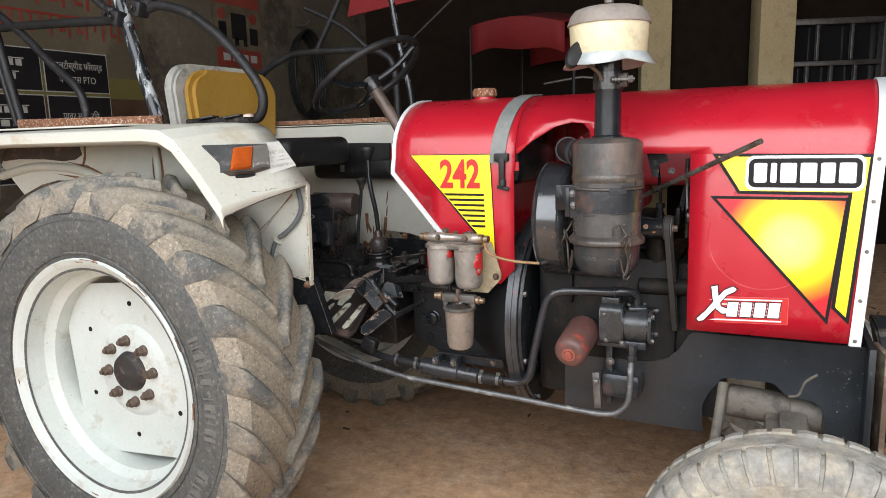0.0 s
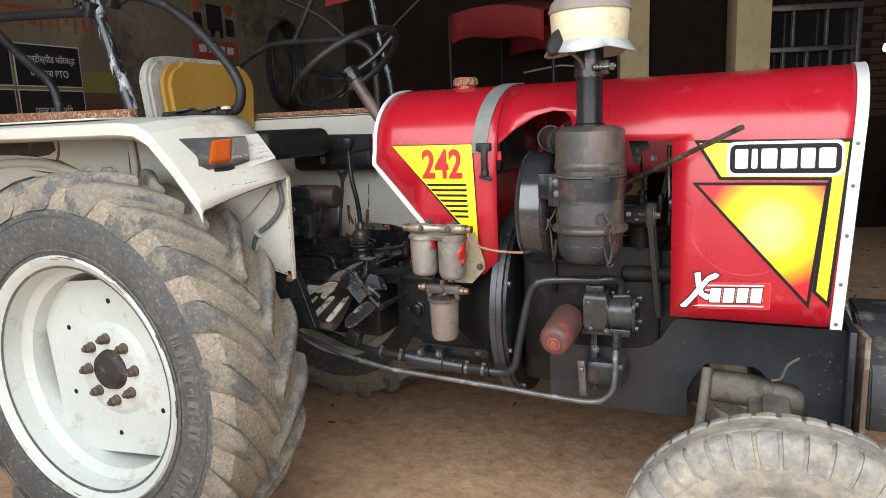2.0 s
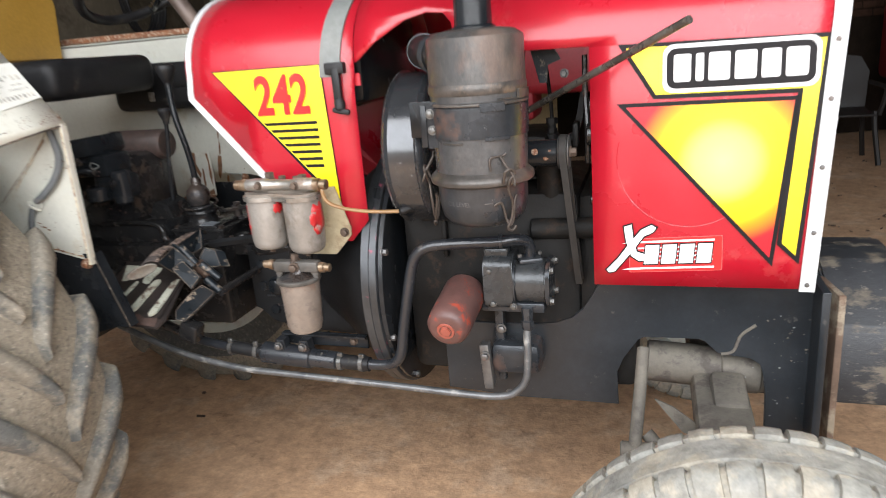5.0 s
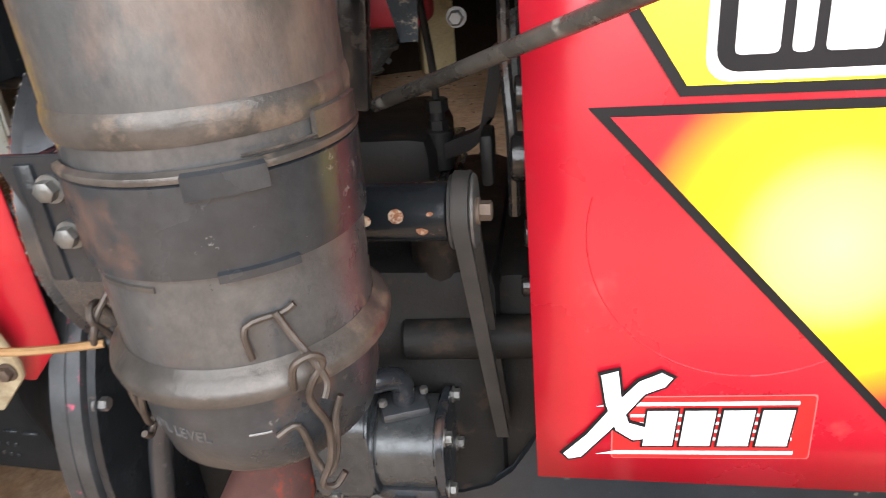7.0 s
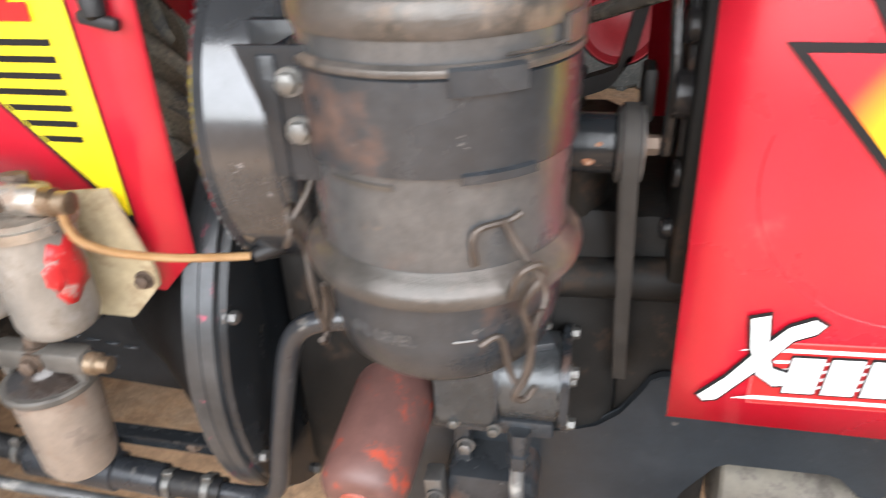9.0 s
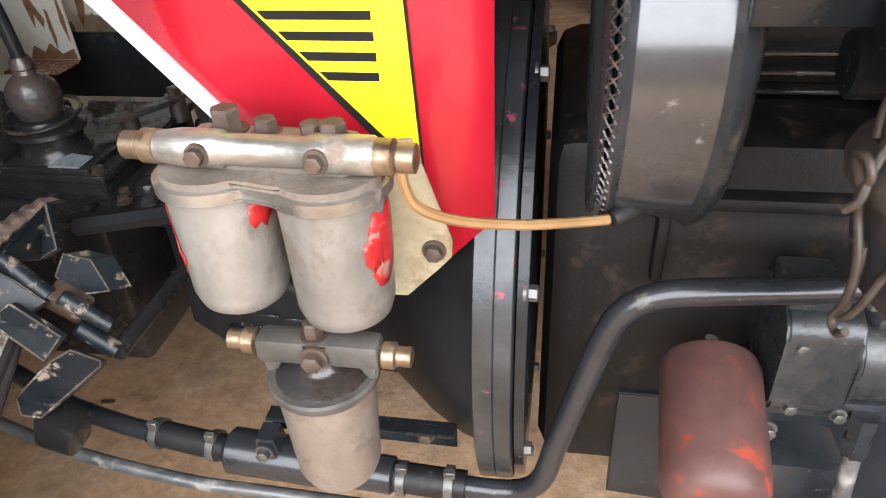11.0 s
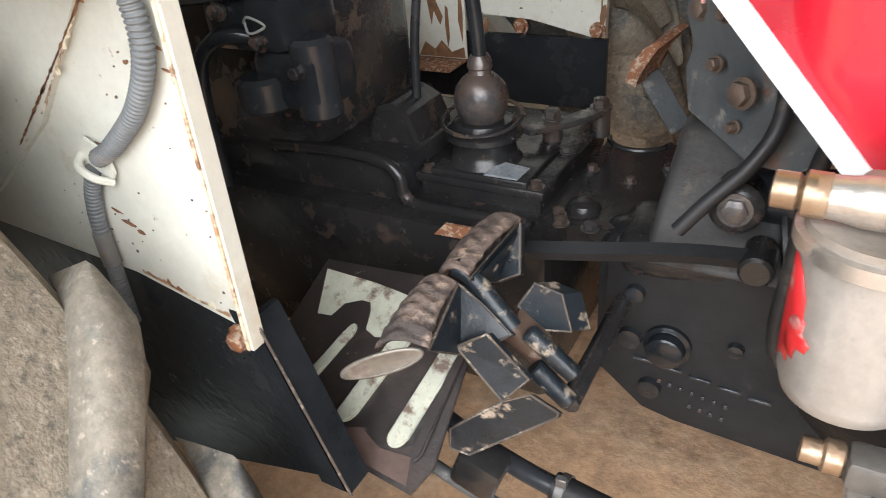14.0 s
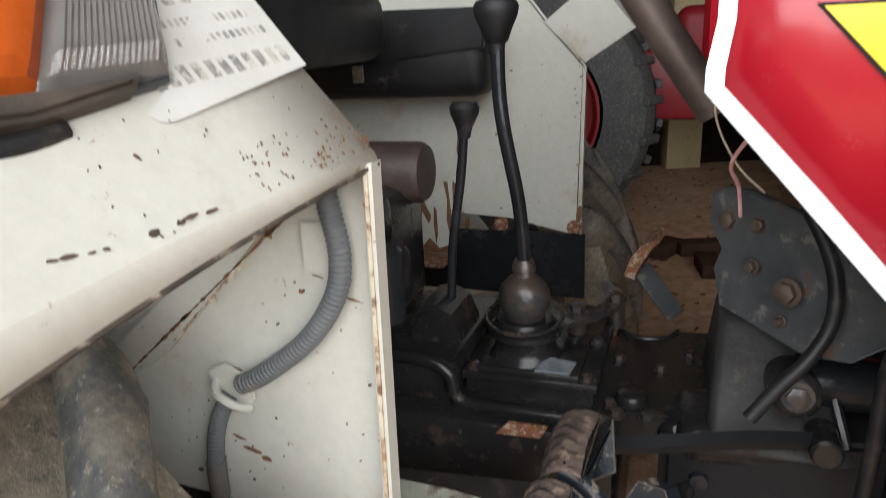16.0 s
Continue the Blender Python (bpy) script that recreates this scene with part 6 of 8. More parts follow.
pipe(bm, [(1.75, -0.40, 0.505), (1.80, -0.43, 0.465), (1.86, -0.47, 0.45)], 0.014, 10, 4)
part("drag_link", bm, DUSTY, TR, "dusty steering drag link")
bm = B()
prism(bm, [(1.765, 0.56), (1.80, 0.545), (1.86, 0.50), (1.87, 0.47), (1.82, 0.49)], XZ(-0.36), (0, 0.006, 0))
part("axle_flap", bm, DUSTY, TR)


# ---- driver's place: levers, pedals, steering, seat ----
bm = B()
box(bm, (0.546, 0.028, 0.822), (0.162, 0.244, 0.042), bevel=0.004)
box(bm, (0.546, 0.028, 0.838), (0.170, 0.252, 0.012), bevel=0.003)
part("top_cover", bm, GEAR, TR, "oily black gearbox top cover")
for x, y in ((0.618, -0.085), (0.618, 0.135), (0.475, 0.13), (0.618, 0.02), (0.475, -0.085)):
    part("bolt", hexbolt(B(), (x, y, 0.843), UP, 0.0075, 0.009), GREASE, TR)
bm = B()
lathe(bm, (0.532, -0.042, 0.846), UP, [(0, 0.050), (0.004, 0.049), (0.010, 0.042), (0.024, 0.039), (0.034, 0.042), (0.037, 0.048), (0.043, 0.047), (0.047, 0.042), (0.056, 0.036), (0.058, 0.028)], 36)
box(bm, (0.545, -0.038, 0.847), (0.128, 0.112, 0.009), bevel=0.003)
part("lever_seat", bm, GEAR, TR)
bm = B()
lathe(bm, (0.532, -0.045, 0.931), UP, [(-0.034, 0.020), (-0.026, 0.026), (-0.014, 0.031), (0.0, 0.033), (0.013, 0.030), (0.023, 0.022), (0.029, 0.014), (0.034, 0.013), (0.036, 0.015), (0.044, 0.014), (0.05, 0.011)], 32)
part("lever_ball", bm, GREASE, TR, "greasy ball of the gear lever")
part("wire_ring", pipe(B(), [(0.532 + 0.049 * math.cos(2 * math.pi * k / 20), -0.045 + 0.049 * math.sin(2 * math.pi * k / 20), 0.905 + 0.006 * math.sin(2 * math.pi * k / 20)) for k in range(21)], 0.0026, 8, 3), CAST, TR, "thin wire ring round the lever seat")
bm = B()
prism(bm, [(0.555, 0.010), (0.600, 0.060), (0.626, 0.120), (0.644, 0.118), (0.640, 0.085), (0.610, 0.040), (0.575, 0.0)], XY(0.866), (0, 0, 0.008), 0.002)
part("shift_arm", bm, GREASE, TR, "greasy brown shift arm")
for x, y in ((0.585, 0.052), (0.632, 0.108)):
    bm = B()
    cyl(bm, (x, y, 0.834), (x, y, 0.872), 0.013, seg=16)
    hexbolt(bm, (x, y, 0.872), UP, 0.011, 0.014)
    part("arm_bolt", bm, GREASE, TR)
part("gear_lever", pipe(B(), [(0.532, -0.045, 0.96), (0.532, -0.047, 1.00), (0.527, -0.050, 1.06), (0.513, -0.054, 1.14), (0.507, -0.052, 1.19), (0.506, -0.05, 1.245)], 0.0085, 14, 6), BLACK, TR, "bent black gear lever")
bm = B()
lathe(bm, (0.505, -0.05, 1.228), (0, 0.02, 1), [(0, 0.009), (0.012, 0.010), (0.014, 0.013), (0.028, 0.018), (0.042, 0.0245), (0.052, 0.026), (0.058, 0.023), (0.061, 0.014), (0.062, 0)], 32)
part("lever_knob", bm, RUBBER, TR, "black plastic lever knob")
bm = B()
pipe(bm, [(0.425, -0.02, 0.90), (0.430, -0.02, 0.98), (0.446, -0.02, 1.08), (0.452, -0.02, 1.14)], 0.006, 12, 5)
part("range_lever", bm, BLACK, TR)
bm = B()
lathe(bm, (0.452, -0.02, 1.128), (0.05, 0, 1), [(0, 0.008), (0.012, 0.010), (0.03, 0.018), (0.038, 0.019), (0.044, 0.015), (0.046, 0)], 28)
part("lever_knob", bm, RUBBER, TR)
bm = B()
prism(bm, [(0.375, 0.835), (0.450, 0.835), (0.452, 0.875), (0.440, 0.905), (0.415, 0.918), (0.395, 0.912), (0.378, 0.88)], XZ(-0.075), (0, 0.10, 0), 0.008)
part("lever_housing", bm, GEAR, TR)
bm = B()
prism(bm, [(0.554, -0.093), (0.597, -0.093), (0.602, -0.066), (0.562, -0.060)], lambda u, v: Vector((u, v, 0.8515 + 0.12 * (v + 0.093))), (0, 0, 0.0025), 0.0006)
part("stamp_plate", bm, surface("bright stamped tag", (0.18, 0.20, 0.22), (0.30, 0.32, 0.34), (0.25, 0.4), 0.4, scale=60, stain=((0.08, 0.08, 0.08), 50, 0.60, 0.6)), TR, "bright stamped tag")
part("gasket_tag", prism(B(), [(0.524, 0.806), (0.577, 0.808), (0.586, 0.824), (0.540, 0.823)], XZ(-0.168), (0, 0.004, 0)), RUSTY, TR)
part("ridge", pipe(B(), [(0.26, -0.127, 0.866), (0.36, -0.127, 0.872), (0.430, -0.127, 0.868), (0.456, -0.127, 0.852), (0.461, -0.127, 0.828), (0.474, -0.127, 0.817), (0.52, -0.127, 0.815), (0.63, -0.127, 0.815)], 0.0085, 12, 5), GEAR, TR)
part("hydraulic_lift", box(B(), (0.19, 0.0, 0.95), (0.30, 0.26, 0.20), bevel=0.03), CAST, TR, "black hydraulic lift housing")
valve = part("control_valve", box(B(), (0.335, -0.16, 1.045), (0.11, 0.10, 0.06), bevel=0.012), BLACK, TR, "black hydraulic control valve")
part("valve_block", box(B(), (0.375, -0.165, 0.985), (0.09, 0.08, 0.07), bevel=0.015), BLACK, valve)
part("valve_cap", cyl(B(), (0.40, -0.18, 0.94), (0.40, -0.18, 1.03), 0.025, seg=18, bev=0.005), BLACK, valve)
part("valve_cap", cyl(B(), (0.34, -0.20, 0.95), (0.34, -0.20, 0.99), 0.03, seg=18, bev=0.005), BLACK, valve)
part("valve_cover", box(B(), (0.28, -0.15, 1.09), (0.15, 0.14, 0.05), (0, -6, 0), 0.01), BLACK, valve)
for q in ((0.31, -0.211, 1.06), (0.36, -0.211, 1.03), (0.40, -0.206, 1.0)):
    part("valve_bolt", hexbolt(B(), q, (0, -1, 0), 0.008, 0.012), CAST, valve)
part("valve_pipe", pipe(B(), [(0.345, -0.20, 1.03), (0.315, -0.22, 1.035), (0.285, -0.23, 1.01), (0.278, -0.235, 0.95), (0.278, -0.235, 0.86)], 0.009, 10, 5), BLACK, TR)
bm = B()
lathe(bm, (0.16, 0.085, 1.06), (1, 0, 0.0), [(0, 0.04), (0.004, 0.045), (0.19, 0.045), (0.198, 0.04), (0.2, 0)], 32)
part("hydraulic_cylinder", bm, surface("rust-brown cylinder", (0.045, 0.032, 0.028), (0.085, 0.058, 0.05), (0.4, 0.6), scale=14, stain=((0.16, 0.09, 0.06), 20, 0.6, 0.6), bump=0.4, grain=0.6), TR, "rust-brown cylinder beside the lift housing")
part("wire_tie", pipe(B(), [(0.345, -0.215, 1.05), (0.36, -0.222, 1.058), (0.375, -0.216, 1.048), (0.36, -0.224, 1.042), (0.35, -0.218, 1.052)], 0.0014, 6, 5), GREYB, TR)

# steering box, drop arm, pedals on the far side
DISCG = surface("dull grey-brown plate", (0.055, 0.055, 0.055), (0.10, 0.09, 0.08), (0.5, 0.7), scale=12, stain=((0.14, 0.07, 0.04), 9, 0.57, 0.6), stain2=((0.35, 0.34, 0.32), 50, 0.68, 0.6), bump=0.3)


def loft(bm, low, high, bevel=0.0):
    """A tapered block: (x0, x1, y0, y1, z) below and above."""
    v = [bm.verts.new((x, y, q[4])) for q in (low, high) for x, y in ((q[0], q[2]), (q[1], q[2]), (q[1], q[3]), (q[0], q[3]))]
    for f in ((0, 1, 2, 3), (4, 5, 6, 7), (0, 1, 5, 4), (1, 2, 6, 5), (2, 3, 7, 6), (3, 0, 4, 7)):
        bm.faces.new([v[k] for k in f])
    if bevel:
        bmesh.ops.bevel(bm, geom=bm.edges[:], offset=bevel, segments=4, affect="EDGES", profile=0.5)
    return bm


part("steering_box", loft(B(), (0.752, 0.905, -0.138, 0.10, 0.80), (0.764, 0.858, -0.034, 0.07, 0.922), 0.012), surface("dusty oiled casting", (0.020, 0.021, 0.022), (0.044, 0.042, 0.040), (0.36, 0.54), scale=14, stain=((0.10, 0.085, 0.068), 34, 0.63, 0.6), stain2=((0.03, 0.018, 0.013), 40, 0.62, 0.6), bump=0.4, bscale=80, spec=0.22, lump=(26, 0.15, 0.004)), TR, "oily black steering box")
part("box_rib", pipe(B(), [(0.892, -0.124, 0.82), (0.878, -0.088, 0.87), (0.862, -0.040, 0.918)], 0.006, 8, 4), GEAR, TR)
part("box_boss", lathe(B(), (0.838, -0.072, 0.869), (0, -1, 0.2), [(0, 0.027), (0.060, 0.025), (0.066, 0.019), (0.068, 0)], 28), GEAR, TR)
part("bolt", hexbolt(B(), (0.838, -0.137, 0.882), (0, -1, 0.2), 0.012, 0.009), GREASE, TR)
part("steering_shaft", cyl(B(), (0.84, -0.07, 0.868), (1.10, -0.07, 0.872), 0.030, seg=24, bev=0.006), BLACK, TR, "glossy black cross tube")
part("column_quadrant", prism(B(), [(0.835, 1.06), (0.885, 1.05), (0.915, 1.01), (0.912, 0.98), (0.885, 0.935), (0.85, 0.93), (0.83, 0.97)], XZ(-0.055), (0, 0.012, 0), 0.003), DISCG, TR, "dull grey quadrant plate")
BLUEG = surface("blue-grey chipped plate", (0.046, 0.053, 0.058), (0.084, 0.087, 0.088), (0.4, 0.6), scale=12, stain=((0.26, 0.24, 0.21), 34, 0.62, 0.5), stain2=(RUST, 24, 0.67, 0.6), bump=0.3)
def slant(x):
    """The plate turns towards the front as it goes."""
    return -0.018 - 1.35 * (min(x, 0.86) - 0.770)


part("steering_plate", prism(B(), [(0.747, 1.058), (0.760, 1.070), (0.785, 1.073), (0.841, 1.063), (0.875, 1.043), (0.905, 1.010), (0.918, 0.982), (0.914, 0.950), (0.880, 0.926), (0.841, 0.918), (0.763, 0.925), (0.7535, 0.968), (0.763, 0.996), (0.747, 1.023)], lambda u, v: Vector((u, slant(u), v)), (0.007, 0.010, 0), 0.002), BLUEG, TR, "blue-grey steering plate with bolts")
for x, z, r in ((0.768, 1.034, 0.0095), (0.797, 1.040, 0.0075), (0.825, 0.978, 0.0115), (0.793, 0.990, 0.0065), (0.822, 0.943, 0.0052)):
    part("bolt", hexbolt(B(), (x, slant(x) + 0.002, z), (-0.75, -1, 0.1), r, 0.011), BOLT, TR, "rusty plate bolt")
part("drop_arm", pipe(B(), [(0.835, -0.10, 1.07), (0.858, -0.12, 1.02), (0.862, -0.13, 0.97), (0.845, -0.14, 0.93), (0.815, -0.15, 0.893), (0.792, -0.158, 0.862)], 0.0075, 12, 6), RUBBER, TR, "bent black drop arm")
bm = B()
pipe(bm, [(0.655, -0.200, 0.833), (0.72, -0.186, 0.838), (0.79, -0.164, 0.840), (0.845, -0.148, 0.838), (0.872, -0.138, 0.833)], 0.010, 4, 6)
part("brake_lever", bm, HOUSE, TR, "flat black brake lever")
part("lever_boss", cyl(B(), (0.866, -0.165, 0.834), (0.866, -0.115, 0.834), 0.016, seg=18, bev=0.003), GEAR, TR)
part("wire", pipe(B(), [(0.775, -0.06, 1.05), (0.770, -0.07, 1.085), (0.760, -0.09, 1.11), (0.768, -0.11, 1.135), (0.785, -0.13, 1.16)], 0.0022, 6, 6), surface("pink wire", (0.6, 0.25, 0.25), (0.7, 0.5, 0.45), (0.4, 0.6), scale=60), TR, "loose pink wire")
part("wire", pipe(B(), [(0.80, -0.03, 1.07), (0.77, -0.03, 1.10), (0.745, -0.04, 1.15), (0.745, -0.06, 1.19), (0.765, -0.10, 1.24)], 0.0012, 6, 6), surface("pale wire", (0.6, 0.5, 0.36), (0.7, 0.6, 0.45), (0.4, 0.6), scale=60), TR)

# foot plate and the two brake pedals
def foot(u, v):
    return Vector((0.455 + u + 0.16 * v, -0.415 + 0.83 * v, 0.682 + 0.54 * v))


FN = Vector((0.0, -0.54, 0.83))
FOOT = surface("worn black foot plate", (0.014, 0.013, 0.013), (0.03, 0.022, 0.019), (0.3, 0.5), scale=16, stain=((0.045, 0.025, 0.019), 14, 0.61, 0.7), stain2=((0.4, 0.38, 0.32), 60, 0.70, 0.6), bump=0.4)
FLAKED = surface("flaked cream paint", (0.32, 0.33, 0.27), (0.42, 0.42, 0.34), (0.5, 0.7), scale=20, stain=((0.09, 0.05, 0.035), 22, 0.60, 0.9), stain2=((0.2, 0.12, 0.08), 60, 0.64, 0.7))
step = part("foot_plate", prism(B(), [(-0.06, 0.02), (0.06, 0.012), (0.172, 0.0), (0.180, 0.03), (0.156, 0.145), (0.10, 0.215), (-0.06, 0.205)], foot, FN * 0.005, 0.001), FOOT, TR, "worn black foot plate with cream-painted ribs")
for u0, v0, u1, v1, hw in ((0.069, 0.052, 0.082, 0.135, 0.0105), (0.133, 0.046, 0.139, 0.138, 0.0105), (0.008, 0.075, 0.022, 0.128, 0.006), (0.160, 0.040, 0.150, 0.135, 0.005)):
    bm = B()
    P = []
    for k in range(9):
        a = math.pi * k / 8
        P.append((u0 - hw * math.cos(a), v0 - 0.012 * math.sin(a)))
    for k in range(9):
        a = math.pi * k / 8
        P.append((u1 + hw * math.cos(a), v1 + 0.012 * math.sin(a)))
    prism(bm, P, lambda u, v: foot(u, v) + FN * 0.005, FN * 0.006, 0.002)
    part("foot_rib", bm, FLAKED if u0 < 0.15 else FOOT, step, "cream-painted raised rib" if u0 < 0.15 else "")
part("paint_patch", prism(B(), [(-0.052, 0.193), (0.017, 0.191), (0.065, 0.186), (0.067, 0.176), (0.059, 0.148), (0.059, 0.135), (0.05, 0.133), (0.036, 0.138), (0.029, 0.159), (0.023, 0.168), (0.011, 0.168), (-0.006, 0.159), (-0.013, 0.142), (-0.03, 0.14)], lambda u, v: foot(u, v) + FN * 0.0053, FN * 0.0007), FLAKED, step, "flaked cream paint patch")
part("rust_patch", prism(B(), [(0.07, 0.035), (0.092, 0.042), (0.12, 0.03), (0.155, 0.032), (0.165, 0.006), (0.08, 0.014)], lambda u, v: foot(u, v) + FN * 0.0053, FN * 0.0007), surface("dull rust", (0.05, 0.030, 0.024), (0.10, 0.062, 0.05), (0.6, 0.8), scale=30, bump=0.5), step)


MUD = surface("mud-caked pedal tread", (0.085, 0.06, 0.05), (0.18, 0.13, 0.105), (0.5, 0.8), scale=26, stain=((0.36, 0.26, 0.19), 50, 0.59, 0.75), stain2=((0.035, 0.03, 0.028), 24, 0.57, 0.8), bump=0.9, bscale=90, lump=(60, 0.8, 0.006))


def pedal(bl, tl, tr, br, label):
    """A crowned pad with cross ridges between four corners, near end first."""
    bl, tl, tr, br = Vector(bl), Vector(tl), Vector(tr), Vector(br)
    nrm = (br - bl).cross(tl - bl).normalized()
    bm = B()
    n, m = 36, 12
    g = []
    for i in range(n + 1):
        f = i / n
        row = []
        for j in range(m + 1):
            e = j / m
            p = bl.lerp(br, e).lerp(tl.lerp(tr, e), f)
            zig = 0.5 + 0.5 * math.sin(2 * math.pi * (6 * f + 0.22 * math.sin(2 * math.pi * e * 1.5)))
            h = 0.010 * math.sin(math.pi * e) + 0.006 * math.sin(math.pi * f) + 0.0028 * zig * (1 if 0 < j < m and 0 < i < n else 0)
            row.append(bm.verts.new(p + nrm * h))
        g.append(row)
    for a, b in zip(g, g[1:]):
        for j in range(m):
            bm.faces.new((a[j], a[j + 1], b[j + 1], b[j]))
    pad = part("brake_pedal", bm, MUD, TR, label, 60)
    thicken(pad, 0.006, -1)
    return pad


def plate(name, pts, depth, material, parent, label=""):
    bm = B()
    a = [bm.verts.new(p) for p in pts]
    b = [bm.verts.new(p.co + Vector(depth)) for p in a]
    bm.faces.new(a)
    bm.faces.new(b)
    for k in range(len(a)):
        j = (k + 1) % len(a)
        bm.faces.new((a[k], a[j], b[j], b[k]))
    bmesh.ops.triangulate(bm, faces=[f for f in bm.faces if len(f.verts) > 4])
    ob = part(name, bm, material, parent, label, 25)
    rim = [Vector(p) for p in pts] + [Vector(pts[0])]
    part("worn_edge", pipe(B(), [q for p in zip(rim, rim[1:]) for q in (p[0], p[0].lerp(p[1], 0.5))] + [rim[-1]], 0.0013, 5, 1), SEAMEDGE, parent if parent is not TR else ob)
    return ob


p1 = pedal((0.600, -0.289, 0.841), (0.603, -0.174, 0.843), (0.648, -0.194, 0.866), (0.643, -0.306, 0.866), "mud-caked brake pedal with a ridged tread")
p2 = pedal((0.590, -0.388, 0.826), (0.594, -0.298, 0.842), (0.635, -0.312, 0.860), (0.648, -0.390, 0.847), "second mud-caked brake pedal beside the first")
plate("pedal_flange", [(0.648, -0.194, 0.866), (0.663, -0.235, 0.885), (0.668, -0.25, 0.838), (0.645, -0.255, 0.826), (0.643, -0.306, 0.860)], (0.002, 0.006, -0.004), PEDAL, p1, "black chipped pedal flange")
plate("pedal_flange", [(0.635, -0.312, 0.858), (0.657, -0.305, 0.834), (0.684, -0.308, 0.812), (0.664, -0.325, 0.803), (0.648, -0.345, 0.806), (0.648, -0.390, 0.845)], (0.002, 0.006, -0.004), PEDAL, p2, "black chipped pedal flange")
part("pedal_bar", pipe(B(), [(0.622, -0.290, 0.860), (0.640, -0.292, 0.853), (0.660, -0.295, 0.834), (0.682, -0.298, 0.812)], 0.009, 12, 4), PEDAL, p1)
bm = B()
L1, L2, LC = Vector((0.033, 0.016, 0.013)), Vector((0.004, 0.004, -0.0115)), Vector((0.607, -0.403, 0.826))
rim = [LC + L1 * math.cos(2 * math.pi * k / 24) + L2 * math.sin(2 * math.pi * k / 24) for k in range(24)]
hub = bm.verts.new(LC + Vector((0.002, 0.006, -0.002)))
ra, rb = [bm.verts.new(p) for p in rim], [bm.verts.new(LC + (p - LC) * 0.86 + Vector((0.001, 0.003, -0.001))) for p in rim]
for k in range(24):
    j = (k + 1) % 24
    bm.faces.new((ra[k], ra[j], rb[j], rb[k]))
    bm.faces.new((rb[k], rb[j], hub))
thicken(part("pedal_lip", bm, surface("bare worn steel", (0.13, 0.12, 0.10), (0.24, 0.22, 0.19), (0.35, 0.55), 0.5, scale=18, stain=((0.08, 0.05, 0.035), 20, 0.58, 0.7)), p2, "worn bare pedal lip"), 0.0025, 0)


def strap(name, a, b, w, t, material, label=""):
    a, b = Vector(a), Vector(b)
    d = (b - a).normalized()
    s = d.cross(Vector((0.5, -0.8, 0.5))).normalized()
    n = s.cross(d)
    bm = B()
    vs = [bm.verts.new(p + s * sw * w / 2 + n * sn * t / 2) for p in (a, b) for sw, sn in ((-1, -1), (1, -1), (1, 1), (-1, 1))]
    for f in ((0, 1, 2, 3), (4, 5, 6, 7), (0, 1, 5, 4), (1, 2, 6, 5), (2, 3, 7, 6), (3, 0, 4, 7)):
        bm.faces.new([vs[i] for i in f])
    bmesh.ops.bevel(bm, geom=bm.edges[:], offset=0.0015, segments=1, affect="EDGES")
    return part(name, bm, material, TR, label)


plate("pedal_arm", [(0.647, -0.345, 0.814), (0.675, -0.338, 0.832), (0.712, -0.335, 0.791), (0.690, -0.345, 0.765)], (0.002, 0.007, -0.003), PEDAL, TR, "chipped black pedal arm")
plate("pedal_bracket", [(0.632, -0.345, 0.705), (0.684, -0.335, 0.753), (0.711, -0.33, 0.768), (0.736, -0.325, 0.751), (0.734, -0.325, 0.744), (0.651, -0.345, 0.677), (0.633, -0.35, 0.684)], (0.002, 0.006, -0.004), PEDAL, TR, "worn black bracket plate")
plate("pedal_bracket", [(0.677, -0.275, 0.820), (0.691, -0.268, 0.845), (0.715, -0.262, 0.835), (0.726, -0.265, 0.797), (0.692, -0.275, 0.796)], (0.012, 0.02, -0.008), PEDAL, TR)
part("rusty_spacer", box(B(), (0.689, -0.285, 0.795), (0.045, 0.03, 0.022), (10, 42, 8), 0.005), surface("greasy rust", (0.05, 0.03, 0.022), (0.11, 0.07, 0.05), (0.4, 0.65), scale=30, stain=((0.3, 0.24, 0.18), 40, 0.62, 0.6), bump=0.5), TR, "rusty spacer block")
part("pivot_pin", cyl(B(), (0.697, -0.300, 0.814), (0.741, -0.296, 0.774), 0.009, seg=14, bev=0.002), PEDAL, TR)
part("pivot_pin", cyl(B(), (0.703, -0.302, 0.776), (0.737, -0.298, 0.741), 0.010, seg=14, bev=0.002), PEDAL, TR)
strap("clutch_arm", (0.655, 0.262, 0.872), (0.714, 0.240, 0.800), 0.034, 0.007, BLUEG, "blue-grey clutch pedal arm")
bm = B()
prism(bm, [(0.632, 0.872), (0.640, 0.900), (0.656, 0.922), (0.676, 0.934), (0.684, 0.930), (0.668, 0.914), (0.655, 0.892), (0.648, 0.866)], XZ(0.215), (0.016, 0.085, 0.006), 0.002)
part("clutch_pedal", bm, RUSTY, TR, "rusty curled pedal pad")
part("pivot_shaft", cyl(B(), (0.737, -0.30, 0.740), (0.737, -0.12, 0.740), 0.010, seg=16), CAST, TR)
part("step_bracket", box(B(), (0.655, -0.33, 0.645), (0.05, 0.04, 0.05), (0, 20, 0), 0.008), GEAR, TR)
